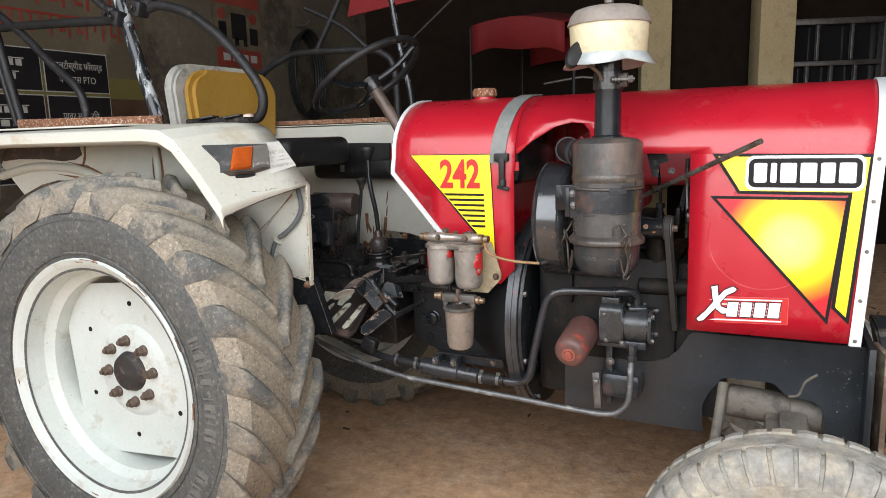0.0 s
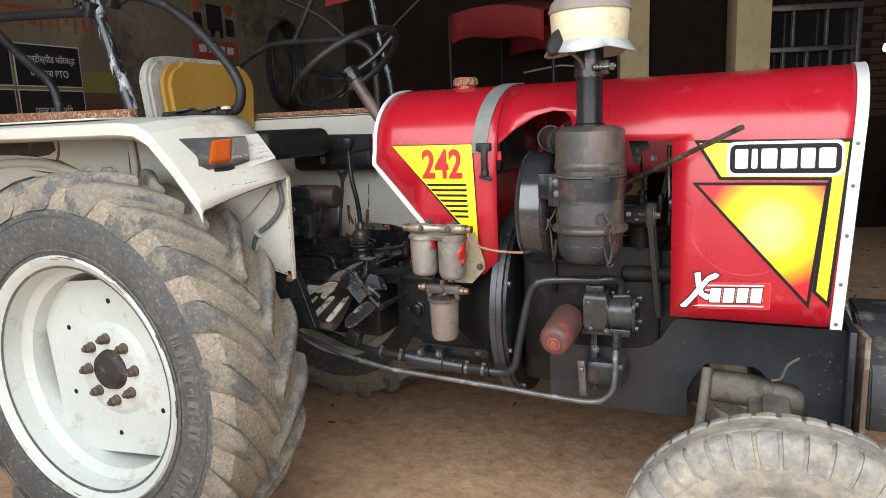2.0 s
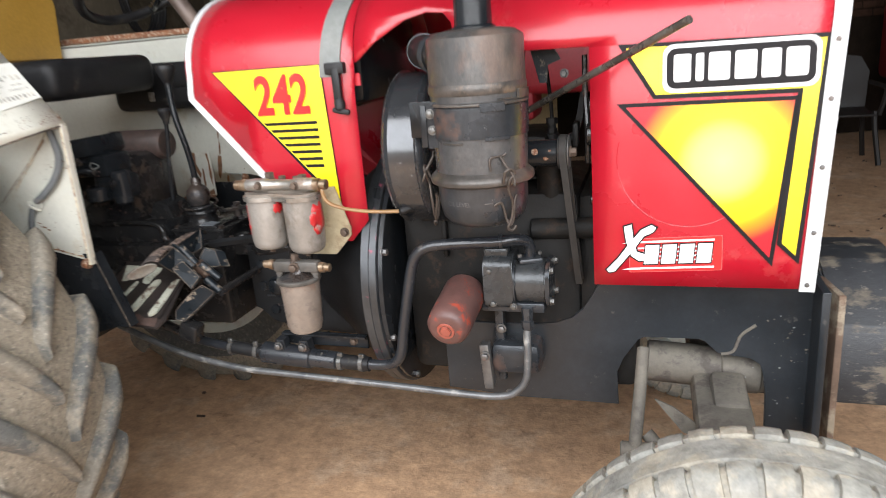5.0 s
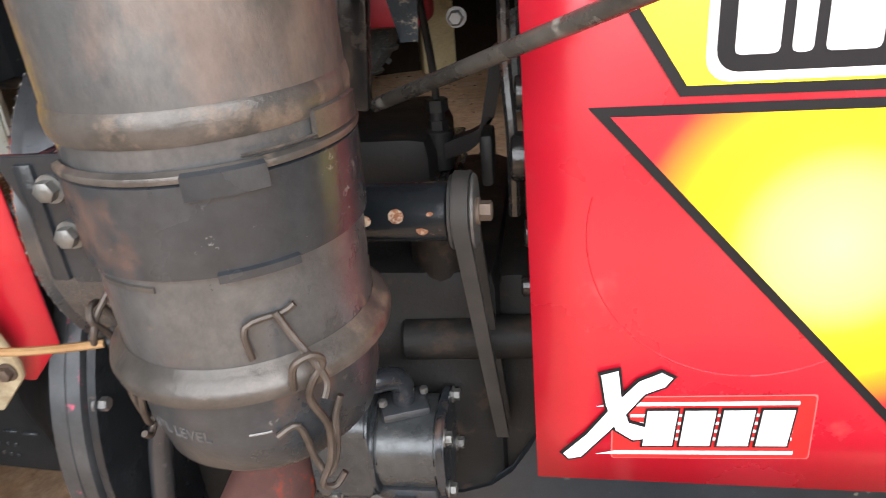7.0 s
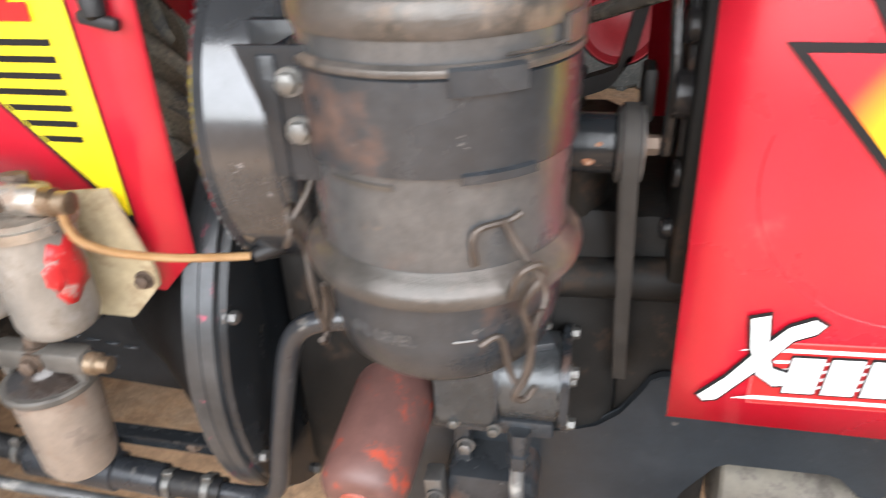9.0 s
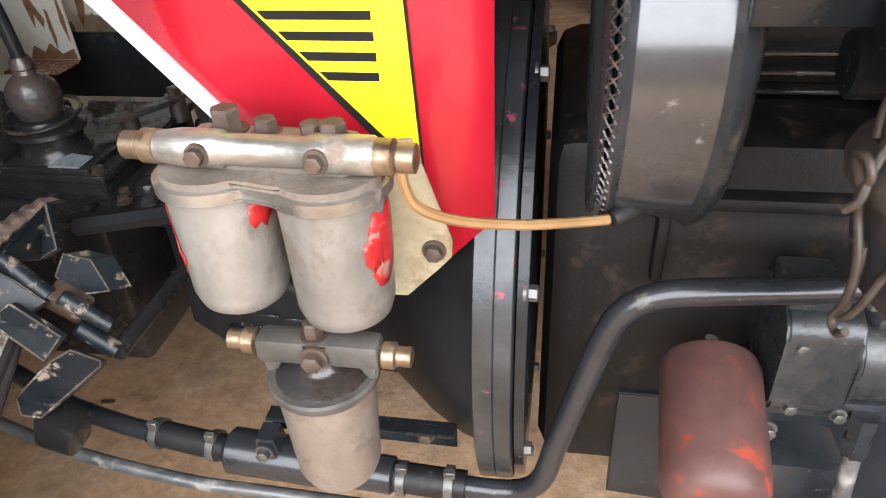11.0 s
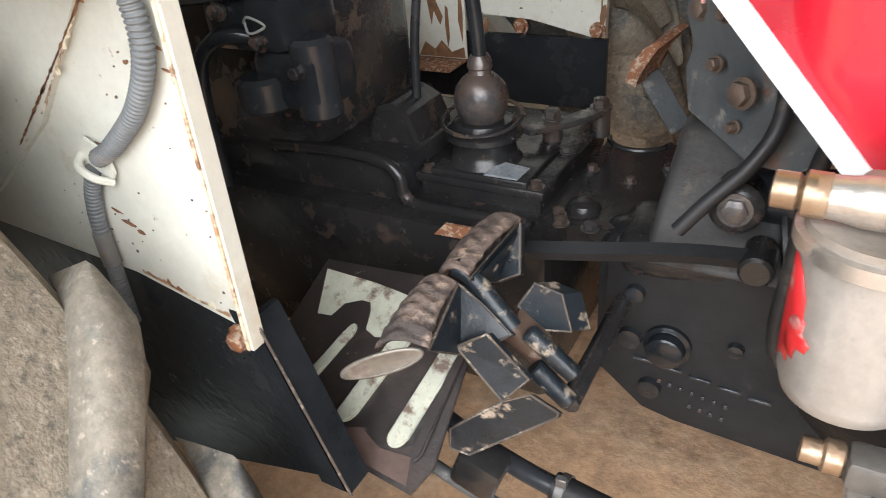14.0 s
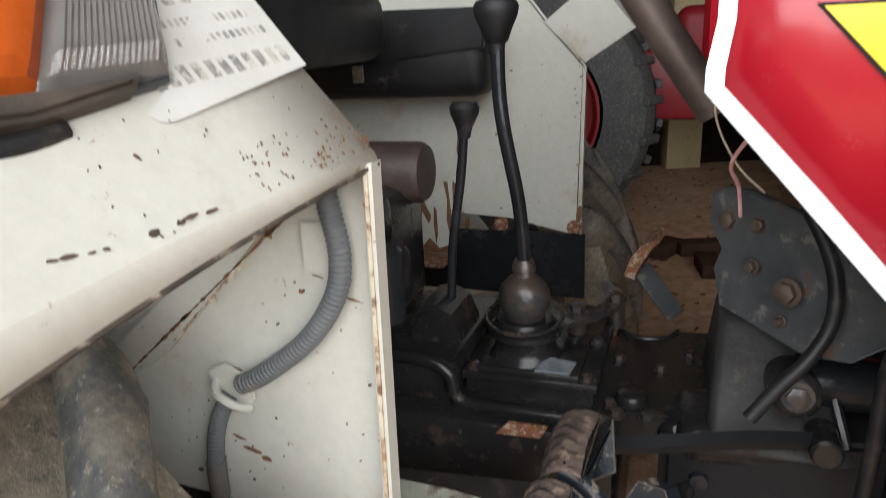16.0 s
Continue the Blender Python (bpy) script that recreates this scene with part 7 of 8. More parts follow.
# black lower plate of the fender and its angle bar
part("lower_plate", prism(B(), [(0.505, 0.872), (0.39, 0.898), (0.20, 0.92), (0.05, 0.80), (0.10, 0.62), (0.40, 0.66), (0.566, 0.708)], XZ(-0.4445), (0, 0.005, 0)), BLACK, TR, "black steel lower fender plate")
bm = B()
prism(bm, [(0.497, 0.885), (0.525, 0.885), (0.588, 0.705), (0.555, 0.705)], XZ(-0.452), (0, 0.005, 0), 0.001)
prism(bm, [(0.520, 0.885), (0.526, 0.885), (0.588, 0.705), (0.582, 0.705)], XZ(-0.452), (0, 0.030, 0), 0.001)
part("angle_bar", bm, BLACK, TR, "black angle bar")
part("worn_edge", pipe(B(), [(0.527, -0.4525, 0.884), (0.556, -0.4525, 0.80), (0.589, -0.4525, 0.705)], 0.0014, 6, 3), SEAMEDGE, TR)
part("bolt", hexbolt(B(), (0.508, -0.453, 0.862), (0, -1, 0), 0.0095, 0.012), RUSTY, TR, "rusty bolt")
# conduit on the fender side
part("conduit", pipe(B(), [(0.498, -0.468, 1.20), (0.503, -0.464, 1.157), (0.507, -0.462, 1.120), (0.500, -0.462, 1.090), (0.475, -0.462, 1.056), (0.434, -0.461, 1.024), (0.412, -0.460, 1.012)], 0.0068, 14, 6, ribs=0.0011), GREYHOSE, TR, "grey corrugated cable conduit")
part("conduit", pipe(B(), [(0.398, -0.459, 1.000), (0.384, -0.459, 0.975), (0.376, -0.459, 0.945), (0.374, -0.459, 0.905), (0.370, -0.459, 0.84)], 0.0060, 14, 6, ribs=0.0010), GREYHOSE, TR)
part("tape_wrap", pipe(B(), [(0.375, -0.459, 0.938), (0.374, -0.459, 0.92), (0.374, -0.459, 0.905)], 0.0078, 14, 3), surface("grubby grey tape", (0.11, 0.11, 0.105), (0.17, 0.16, 0.15), (0.5, 0.7), scale=40, stain=((0.22, 0.14, 0.08), 60, 0.6, 0.5)), TR)
bm = B()
prism(bm, [(0.380, 1.018), (0.396, 1.026), (0.418, 1.016), (0.420, 0.998), (0.408, 0.986), (0.390, 0.992), (0.382, 1.004)], XZ(-0.4575), (0, 0.003, 0), 0.001)
pipe(bm, [(0.386, -0.457, 1.010), (0.392, -0.466, 1.006), (0.402, -0.4695, 1.002), (0.410, -0.466, 0.996), (0.414, -0.457, 0.990)], 0.0034, 8, 4)
part("conduit_clip", bm, CREAM, TR, "cream sheet-metal cable clip")
bm = B()
prism(bm, [(0.474, 1.140), (0.492, 1.140), (0.500, 1.128), (0.500, 1.114), (0.492, 1.104), (0.474, 1.104)], XZ(-0.4545), (0, 0.003, 0), 0.001)
part("conduit_clip", bm, CREAM, TR)
# bolts of the far fender plate
for x, z in ((0.372, 0.882), (0.518, 0.881)):
    part("bolt", hexbolt(B(), (x, 0.4455, z), (0, -1, 0), 0.011, 0.012), RUSTY, TR, "rusty fender bolt")
part("far_bracket", prism(B(), [(0.06, 0.99), (0.30, 0.99), (0.30, 0.84), (0.20, 0.84), (0.10, 0.80)], XZ(0.36), (0, 0.004, 0)), CREAM, TR, "rust-eaten cream bracket")
for P in ([(0.225, 0.99), (0.242, 0.99), (0.240, 0.95), (0.256, 0.915), (0.250, 0.90), (0.238, 0.925), (0.232, 0.90), (0.226, 0.94)], [(0.20, 0.842), (0.298, 0.842), (0.296, 0.862), (0.27, 0.852), (0.25, 0.872), (0.235, 0.855), (0.215, 0.868)],
          [(0.284, 0.985), (0.292, 0.985), (0.297, 0.92), (0.294, 0.872), (0.287, 0.91), (0.290, 0.95)], [(0.262, 0.935), (0.267, 0.93), (0.268, 0.88), (0.263, 0.86), (0.260, 0.90)]):
    part("rust_streak", prism(B(), P, XZ(0.3585), (0, 0.0012, 0)), SEAMRUST, TR)
part("bracket_foot", box(B(), (0.245, 0.325, 0.838), (0.11, 0.07, 0.006), bevel=0.002), RUSTY, TR, "rusty bracket foot")
part("far_plate", prism(B(), [(0.10, 0.87), (0.54, 0.87), (0.54, 0.74), (0.10, 0.74)], XZ(0.43), (0, 0.012, 0), 0.002), BLACK, TR)
bm = B()
prism(bm, [(0.46, 1.262), (0.535, 1.190), (0.62, 1.245), (0.55, 1.33)], XZ(0.44), (0, 0.30, 0.02), 0.002)
part("far_fender_flap", bm, CREAM, TR)

# tool bag on the far fender
bag = part("tool_bag", box(B(), (0.175, 0.385, 1.205), (0.41, 0.10, 0.13), bevel=0.03, seg=3), RUBBER, TR, "black vinyl tool bag with a buckle")
bm = B()
prism(bm, [(-0.035, 1.30), (0.385, 1.292), (0.38, 1.225), (0.175, 1.205), (-0.03, 1.23)], XZ(0.328), (0, 0.012, 0), 0.004)
part("bag_flap", bm, RUBBER, bag)
bm = B()
box(bm, (0.143, 0.322, 1.188), (0.022, 0.006, 0.030), bevel=0.002)
part("buckle", bm, ALU, bag)
part("bag_strap", box(B(), (0.143, 0.3245, 1.235), (0.018, 0.004, 0.08), bevel=0.001, seg=1), RUBBER, bag)

# seat
seat = part("seat_cushion", box(B(), (0.02, 0.03, 1.27), (0.46, 0.42, 0.11), bevel=0.035, seg=4), RUBBER, TR, "black vinyl seat cushion")
bm = B()
P = []
W2, H0, H1, R = 0.27, 1.32, 1.612, 0.10
P += [(-W2 + 0.02, H0), (W2 - 0.02, H0)]
for k in range(9):
    a = radians(90 * k / 8)
    P.append((W2 - R + R * math.cos(a), H1 - R + R * math.sin(a)))
for k in range(9):
    a = radians(90 + 90 * k / 8)
    P.append((-W2 + R + R * math.cos(a), H1 - R + R * math.sin(a)))
prism(bm, [(u + 0.19, v) for u, v in P], YZ(-0.35), (0.06, 0, 0), 0.02)
part("backrest", bm, MUST, seat, "mustard vinyl backrest pad")
bm = B()
prism(bm, [(u * 1.05 + 0.175, 1.32 + (v - 1.32) * 1.09) for u, v in P], YZ(-0.42), (0.06, 0, 0), 0.012)
part("backrest_shell", bm, surface("worn pale leatherette", (0.4, 0.4, 0.36), (0.55, 0.54, 0.5), (0.5, 0.7), scale=12, stain=((0.2, 0.18, 0.15), 14, 0.6, 0.6), bump=0.5, bscale=50), seat, "worn pale backrest shell")

# steering wheel and column
SC = Vector((0.488, 0.0, 1.535))
SN = Vector((-0.56, 0, 0.83)).normalized()
S1, S2 = Vector((0.83, 0, 0.56)).normalized(), Vector((0, 1, 0))
bm = B()
ring = [SC + SN * 0.0 + 0.212 * (math.cos(2 * math.pi * k / 72) * S1 + math.sin(2 * math.pi * k / 72) * S2) for k in range(72)]
rows = []
for k, p in enumerate(ring):
    rad = (p - SC).normalized()
    rows.append([bm.verts.new(p + (0.0125 + 0.0012 * (k % 3 == 0)) * (math.cos(t) * rad + math.sin(t) * SN)) for t in [2 * math.pi * j / 12 for j in range(12)]])
for k in range(72):
    a, b = rows[k], rows[(k + 1) % 72]
    for j in range(12):
        bm.faces.new((a[j], a[(j + 1) % 12], b[(j + 1) % 12], b[j]))
sw = part("steering_wheel", bm, RUBBER, TR, "black three-spoke steering wheel")
for a in (20, 140, 260):
    d = math.cos(radians(a)) * S1 + math.sin(radians(a)) * S2
    part("spoke", pipe(B(), [SC - SN * 0.03 + d * 0.03, SC - SN * 0.025 + d * 0.12, SC + d * 0.205], 0.011, 8, 4), BLACK, sw)
part("wheel_hub", lathe(B(), SC - SN * 0.06, SN, [(0, 0.028), (0.02, 0.034), (0.045, 0.036), (0.05, 0.03), (0.052, 0)], 28), CAST, sw)
part("steering_column", cyl(B(), SC - SN * 0.06, SC - SN * 0.46, 0.021, seg=22), surface("brown worn column", (0.09, 0.065, 0.055), (0.16, 0.12, 0.10), (0.4, 0.6), 0.3, scale=18), TR, "worn brown steering column")

# bonnet latch and hook
bm = B()
box(bm, (1.112, -0.288, 1.252), (0.045, 0.02, 0.024), bevel=0.004)
box(bm, (1.114, -0.292, 1.215), (0.018, 0.014, 0.075), bevel=0.003)
lathe(bm, (1.116, -0.294, 1.180), UP, [(-0.016, 0.006), (-0.012, 0.011), (0.002, 0.012), (0.01, 0.007)], 14)
box(bm, (1.118, -0.294, 1.163), (0.040, 0.012, 0.012), (0, 12, 0), 0.004)
part("bonnet_latch", bm, RUBBER, TR, "black rubber bonnet latch")
part("latch_plate", box(B(), (1.147, -0.268, 1.225), (0.024, 0.004, 0.026), bevel=0.001, seg=1), RED, TR)

# ---- indicator lamp on the near fender ----
def slope(u, v, out=0.0):
    """A place on the sloping front of the near fender: u across from the outer edge, v down the slope."""
    a0, a1 = Vector((0.285, -0.757, 1.343)), Vector((0.395, -0.452, 1.358))
    b0, b1 = Vector((0.462, -0.757, 1.143)), Vector((0.532, -0.452, 1.186))
    nrm = Vector((0.73, -0.12, 0.66))
    return a0.lerp(a1, u).lerp(b0.lerp(b1, u), v) + nrm.normalized() * out


DN = Vector((0.73, -0.12, 0.66)).normalized()
lamp = part("indicator_lamp", prism(B(), [(0.20, 0.205), (0.83, 0.285), (0.80, 0.40), (0.69, 0.665), (0.40, 0.685), (0.19, 0.60), (0.24, 0.48)], lambda u, v: slope(u, v, 0.003), DN * 0.009, 0.002), surface("dark lamp housing", (0.05, 0.055, 0.057), (0.10, 0.105, 0.105), (0.35, 0.55), scale=20, stain=((0.3, 0.28, 0.25), 22, 0.64, 0.4)), TR, "indicator lamp with amber and clear lenses")


def lens(name, tl, tr, bl, br, material, ribs, height, label):
    """A ribbed lens between four corners of the slope, its ends rounded off."""
    bm = B()
    tl, tr, bl, br = (Vector(q) for q in (tl, tr, bl, br))
    rows = []
    n = ribs * 2
    for k in range(n + 1):
        f = k / n
        a, b = tl.lerp(tr, f), bl.lerp(br, f)
        end = min(1, 6 * min(f, 1 - f) + 0.35)
        h = (height + 0.0008 * (k % 2)) * end
        row = []
        for e, g in ((0, 0), (0.05, 0.6), (0.14, 0.95), (0.5, 1.0), (0.86, 0.95), (0.95, 0.6), (1, 0)):
            p = a.lerp(b, e)
            row.append(bm.verts.new(slope(p.x, p.y, 0.0115 + h * g)))
        rows.append(row)
    for p, q in zip(rows, rows[1:]):
        for k in range(6):
            bm.faces.new((p[k], q[k], q[k + 1], p[k + 1]))
        bm.faces.new((p[0], p[6], q[6], q[0]))
    bm.faces.new(rows[0])
    bm.faces.new(rows[-1])
    return part(name, bm, material, lamp, label, 25)


lens("amber_lens", (0.46, 0.30), (0.665, 0.31), (0.275, 0.610), (0.488, 0.635), AMBER, 6, 0.013, "amber lens with a broken end")
lens("clear_lens", (0.665, 0.31), (0.815, 0.31), (0.488, 0.635), (0.690, 0.655), CLEAR, 20, 0.013, "clear ribbed lens")
bm = B()
prism(bm, [(0.21, 0.605), (0.30, 0.632), (0.50, 0.655), (0.64, 0.650), (0.615, 0.680), (0.45, 0.700), (0.25, 0.665)], lambda u, v: slope(u, v, 0.004), DN * 0.015, 0.003)
part("lamp_lip", bm, surface("brown weathered rubber", (0.03, 0.024, 0.02), (0.09, 0.07, 0.055), (0.5, 0.7), scale=26, bump=0.4), lamp, "weathered rubber lip")
part("lamp_lip", pipe(B(), [slope(0.50, 0.705, 0.006), slope(0.42, 0.712, 0.007), slope(0.30, 0.69, 0.006)], 0.005, 8, 4), RUBBER, lamp)
# worn stencil on the fender, kept as plain bars
INKG = surface("worn grey print", (0.16, 0.16, 0.15), (0.40, 0.39, 0.36), (0.6, 0.8), scale=60, stain=((0.60, 0.58, 0.51), 70, 0.52, 0.9))
part("stencil_field", prism(B(), [(0.74, 0.26), (0.985, 0.26), (0.985, 0.70), (0.66, 0.752), (0.645, 0.752), (0.632, 0.742), (0.622, 0.72), (0.70, 0.66)], lambda u, v: slope(u, v, 0.0064), DN * 0.0003), surface("pale stencil patch", (0.56, 0.56, 0.515), (0.62, 0.62, 0.58), (0.5, 0.6), scale=20, grain=0.05), TR)
for v0, h, a0, a1, n in ((0.40, 0.06, 0.76, 0.97, 6), (0.50, 0.022, 0.76, 0.95, 14), (0.555, 0.022, 0.76, 0.96, 14), (0.625, 0.05, 0.67, 0.97, 11)):
    for k in range(n):
        u0 = a0 + (a1 - a0) * k / n
        u1 = u0 + (a1 - a0) / n * 0.62
        part("print_bar", prism(B(), [(u0, v0), (u1, v0), (u1, v0 + h), (u0, v0 + h)], lambda u, v: slope(u, v, 0.0068), DN * 0.0003), INKG, TR, smooth=0)

# ---- chipped paint on the fenders ----
crng = random.Random(12)


def fleck(p, e1, e2, nrm, length, width, material):
    """A small flake of lost paint with a ragged outline."""
    bm = B()
    n = 8
    prism(bm, [(math.cos(2 * math.pi * k / n) * crng.uniform(0.5, 1.1), math.sin(2 * math.pi * k / n) * crng.uniform(0.5, 1.1)) for k in range(n)], lambda u, v: Vector(p) + Vector(e1) * u * length / 2 + Vector(e2) * v * width / 2, Vector(nrm) * 0.0006)
    return part("paint_chip", bm, material, TR, "", 0)


SD = (Vector((0.532, -0.452, 1.186)) - Vector((0.395, -0.452, 1.358))).normalized()
SU = DN.cross(SD)


def slope_fleck(u, v, length, width, material, turn=0.0):
    c, s_ = math.cos(turn), math.sin(turn)
    fleck(slope(u, v, 0.0062), SD * c + SU * s_, SU * c - SD * s_, DN, length, width, material)


for k in range(46):
    slope_fleck(crng.uniform(0.84, 0.995), 0.985 - abs(crng.gauss(0, 0.045)), crng.uniform(0.0012, 0.0045), crng.uniform(0.0006, 0.0016), SEAMRUST, crng.uniform(-0.4, 0.4))
for k in range(34):
    slope_fleck(crng.uniform(0.70, 0.86), crng.uniform(0.86, 0.98), crng.uniform(0.0010, 0.0034), crng.uniform(0.0005, 0.0013), SEAMRUST if k % 3 else CHIP, crng.uniform(-0.4, 0.4))
for k in range(22):
    slope_fleck(crng.uniform(0.45, 0.97), crng.uniform(0.70, 0.97), crng.uniform(0.0012, 0.0030), crng.uniform(0.0005, 0.0011), CHIP, crng.uniform(-0.6, 0.6))
for u, v, ln, w, tn in ((0.565, 0.955, 0.012, 0.004, 1.5), (0.545, 0.958, 0.006, 0.003, 1.4), (0.60, 0.962, 0.009, 0.003, 1.5), (0.50, 0.955, 0.009, 0.004, 1.45), (0.38, 0.93, 0.010, 0.003, 1.35), (0.362, 0.925, 0.007, 0.0018, 1.3), (0.41, 0.94, 0.004, 0.002, 1.3), (0.43, 0.945, 0.004, 0.002, 1.3), (0.56, 0.80, 0.005, 0.002, 0.3)):
    slope_fleck(u, v, ln, w, CHIP, tn)
for k in range(40):
    x = crng.uniform(0.33, 0.525)
    z = crng.uniform(0.89, 1.10) if x > 0.42 else crng.uniform(0.91, 1.0)
    r = crng.choice((0.0012, 0.0016, 0.002, 0.003, 0.0045))
    fleck((x, -0.4508, z), (1, 0, 0.3), (-0.3, 0, 1), (0, -1, 0), r * 1.3, r, CHIP if k % 3 else SEAMRUST)
for x, z, ln, w in ((0.405, 0.948, 0.020, 0.004), (0.418, 0.942, 0.010, 0.006), (0.395, 0.958, 0.016, 0.003), (0.388, 1.016, 0.014, 0.002), (0.404, 1.019, 0.012, 0.002), (0.482, 1.120, 0.012, 0.0015), (0.482, 1.100, 0.010, 0.001), (0.505, 1.10, 0.010, 0.003), (0.508, 1.085, 0.014, 0.002)):
    fleck((x, -0.4510, z), (1, 0, -0.25), (0.25, 0, 1), (0, -1, 0), ln, w, SEAMRUST)
for k in range(46):
    x, z = crng.uniform(0.29, 0.53), crng.uniform(0.88, 1.20)
    if k % 3 == 0:
        x = 0.53 - abs(crng.gauss(0, 0.008))
    r = crng.choice((0.0015, 0.002, 0.003, 0.005))
    fleck((x, 0.4456, z), (1, 0, 0.1), (-0.1, 0, 1), (0, -1, 0), r * 1.5, r * 0.8, CHIP if k % 2 else SEAMRUST)
for x, z, ln, w in ((0.275, 0.93, 0.10, 0.022), (0.285, 0.99, 0.06, 0.010), (0.24, 0.865, 0.06, 0.025), (0.30, 0.878, 0.05, 0.010), (0.527, 0.905, 0.05, 0.012), (0.29, 1.05, 0.07, 0.008)):
    fleck((x, 0.4452, z), (0.15, 0, 1), (1, 0, -0.15), (0, -1, 0), ln, w, SEAMRUST)

# weld bead and chips on the front rail
part("weld_bead", pipe(B(), [(1.902, -0.209, 0.597), (1.926, -0.208, 0.605), (1.94, -0.208, 0.642), (1.968, -0.208, 0.667)], 0.0035, 8, 6), DUSTY, TR, "dusty weld bead")
for k in range(44):
    x, z, r = 2.075 - abs(crng.gauss(0, 0.06)), crng.uniform(0.44, 0.70), crng.choice((0.0015, 0.002, 0.003, 0.0045))
    fleck((x, -0.2073, z), (1, 0, 0.2), (-0.2, 0, 1), (0, -1, 0), r * 1.4, r, DUSTY if k % 3 else GREYB)
edge = [Vector((0.4705, -0.7575, 1.117)).lerp(Vector((0.5345, -0.452, 1.180)), f) + Vector((0, 0, 0.006 * math.sin(math.pi * f))) for f in (0, 0.25, 0.5, 0.75, 1)]
part("fender_edge", pipe(B(), edge, 0.0022, 8, 4), SEAMEDGE, TR, "dark rusty fender edge")

# ---- canopy frame and grab rail over the fender ----
part("grab_rail", pipe(B(), [(-0.08, -0.45, 1.765), (-0.03, -0.45, 1.772), (0.08, -0.45, 1.742), (0.18, -0.45, 1.682), (0.25, -0.45, 1.625), (0.345, -0.45, 1.522), (0.377, -0.45, 1.455), (0.362, -0.45, 1.400), (0.318, -0.45, 1.387), (0.24, -0.45, 1.386)], 0.0155, 16, 6), RUBBER, TR, "black tubular grab rail")
part("rail_foot", pipe(B(), [(0.075, -0.47, 1.384), (0.34, -0.47, 1.386)], 0.013, 14), CAST, TR)
for x in (0.16, 0.27):
    part("rail_clamp", box(B(), (x, -0.47, 1.398), (0.06, 0.05, 0.006), (0, -8, 20), 0.002), BLACK, TR)
part("clamp_cap", lathe(B(), (0.335, -0.475, 1.395), UP, [(0, 0.016), (0.006, 0.016), (0.010, 0.01), (0.010, 0)], 16), surface("pale rubber cap", (0.5, 0.38, 0.33), (0.6, 0.5, 0.45), (0.5, 0.7), scale=30), TR)
part("canopy_post", pipe(B(), [(-0.085, -0.45, 1.40), (-0.15, -0.45, 1.60), (-0.212, -0.45, 1.81), (-0.32, -0.45, 2.20)], 0.021, 16, 5), WRAP, TR, "black canopy post in crinkled clear wrap with painted glints")
part("canopy_post", pipe(B(), [(-0.81, -0.45, 1.39), (-0.87, -0.45, 1.62), (-0.94, -0.45, 1.90), (-1.02, -0.45, 2.25)], 0.017, 14, 5), RUBBER, TR, "black tubular canopy post")
part("canopy_brace", pipe(B(), [(-1.00, -0.45, 1.778), (-0.6, -0.45, 1.763), (-0.227, -0.45, 1.742)], 0.016, 14, 4), RUBBER, TR)
part("canopy_brace", pipe(B(), [(-0.92, -0.45, 1.85), (-0.75, -0.45, 1.742), (-0.60, -0.45, 1.62), (-0.48, -0.45, 1.53), (-0.446, -0.45, 1.46), (-0.446, -0.45, 1.39)], 0.015, 14, 5), RUBBER, TR)
part("canopy_brace", pipe(B(), [(-0.86, -0.44, 1.40), (-0.95, -0.44, 1.75), (-1.0, -0.44, 2.2)], 0.012, 12, 4), RUBBER, TR)
part("canopy_brace", pipe(B(), [(-0.24, -0.45, 1.75), (-0.40, -0.45, 1.88), (-0.55, -0.45, 2.0)], 0.014, 12, 4), RUBBER, TR)
part("canopy_brace", pipe(B(), [(-0.09, -0.45, 1.77), (-0.04, -0.45, 1.85), (0.02, -0.45, 1.98)], 0.022, 12, 4), RUBBER, TR)
for p in ((-0.205, -0.47, 1.745), (-0.10, -0.47, 1.765), (-0.23, -0.47, 1.76)):
    part("clamp", box(B(), p, (0.05, 0.05, 0.05), (0, 20, 0), 0.008), RUBBER, TR)
    part("bolt", hexbolt(B(), (p[0], p[1] - 0.025, p[2]), (0, -1, 0), 0.009, 0.014), CAST, TR)
part("seat_rail", box(B(), (-0.425, -0.47, 1.402), (0.73, 0.035, 0.034), (0, 0.8, 0), 0.004), RUSTY, TR, "rusted steel channel on the fender")
part("fender_pad", box(B(), (-0.42, -0.57, 1.3815), (0.82, 0.20, 0.006), bevel=0.002), CREAM, TR)
# far side rails
part("grab_rail", pipe(B(), [(-0.42, 0.45, 1.38), (-0.42, 0.45, 1.55), (-0.36, 0.45, 1.63), (-0.25, 0.45, 1.68), (-0.14, 0.45, 1.705), (0.19, 0.45, 1.695), (0.30, 0.45, 1.67), (0.35, 0.45, 1.60), (0.36, 0.45, 1.40)], 0.015, 14, 5), RUBBER, TR)
part("canopy_post", pipe(B(), [(0.43, 0.45, 1.40), (0.42, 0.45, 1.52), (0.375, 0.45, 1.72), (0.33, 0.45, 2.0)], 0.012, 12, 5), WRAP, TR)
part("canopy_brace", pipe(B(), [(-0.05, 0.45, 1.705), (0.086, 0.45, 1.915), (0.16, 0.45, 2.05)], 0.013, 12, 4), RUBBER, TR)
part("canopy_brace", pipe(B(), [(-0.10, 0.45, 1.90), (0.10, 0.45, 1.80), (0.22, 0.45, 1.70)], 0.011, 12, 4), RUBBER, TR)
part("stay_wire", pipe(B(), [(0.40, 0.45, 1.69), (0.63, 0.45, 1.86), (0.80, 0.45, 1.99)], 0.005, 8, 4), RUBBER, TR)
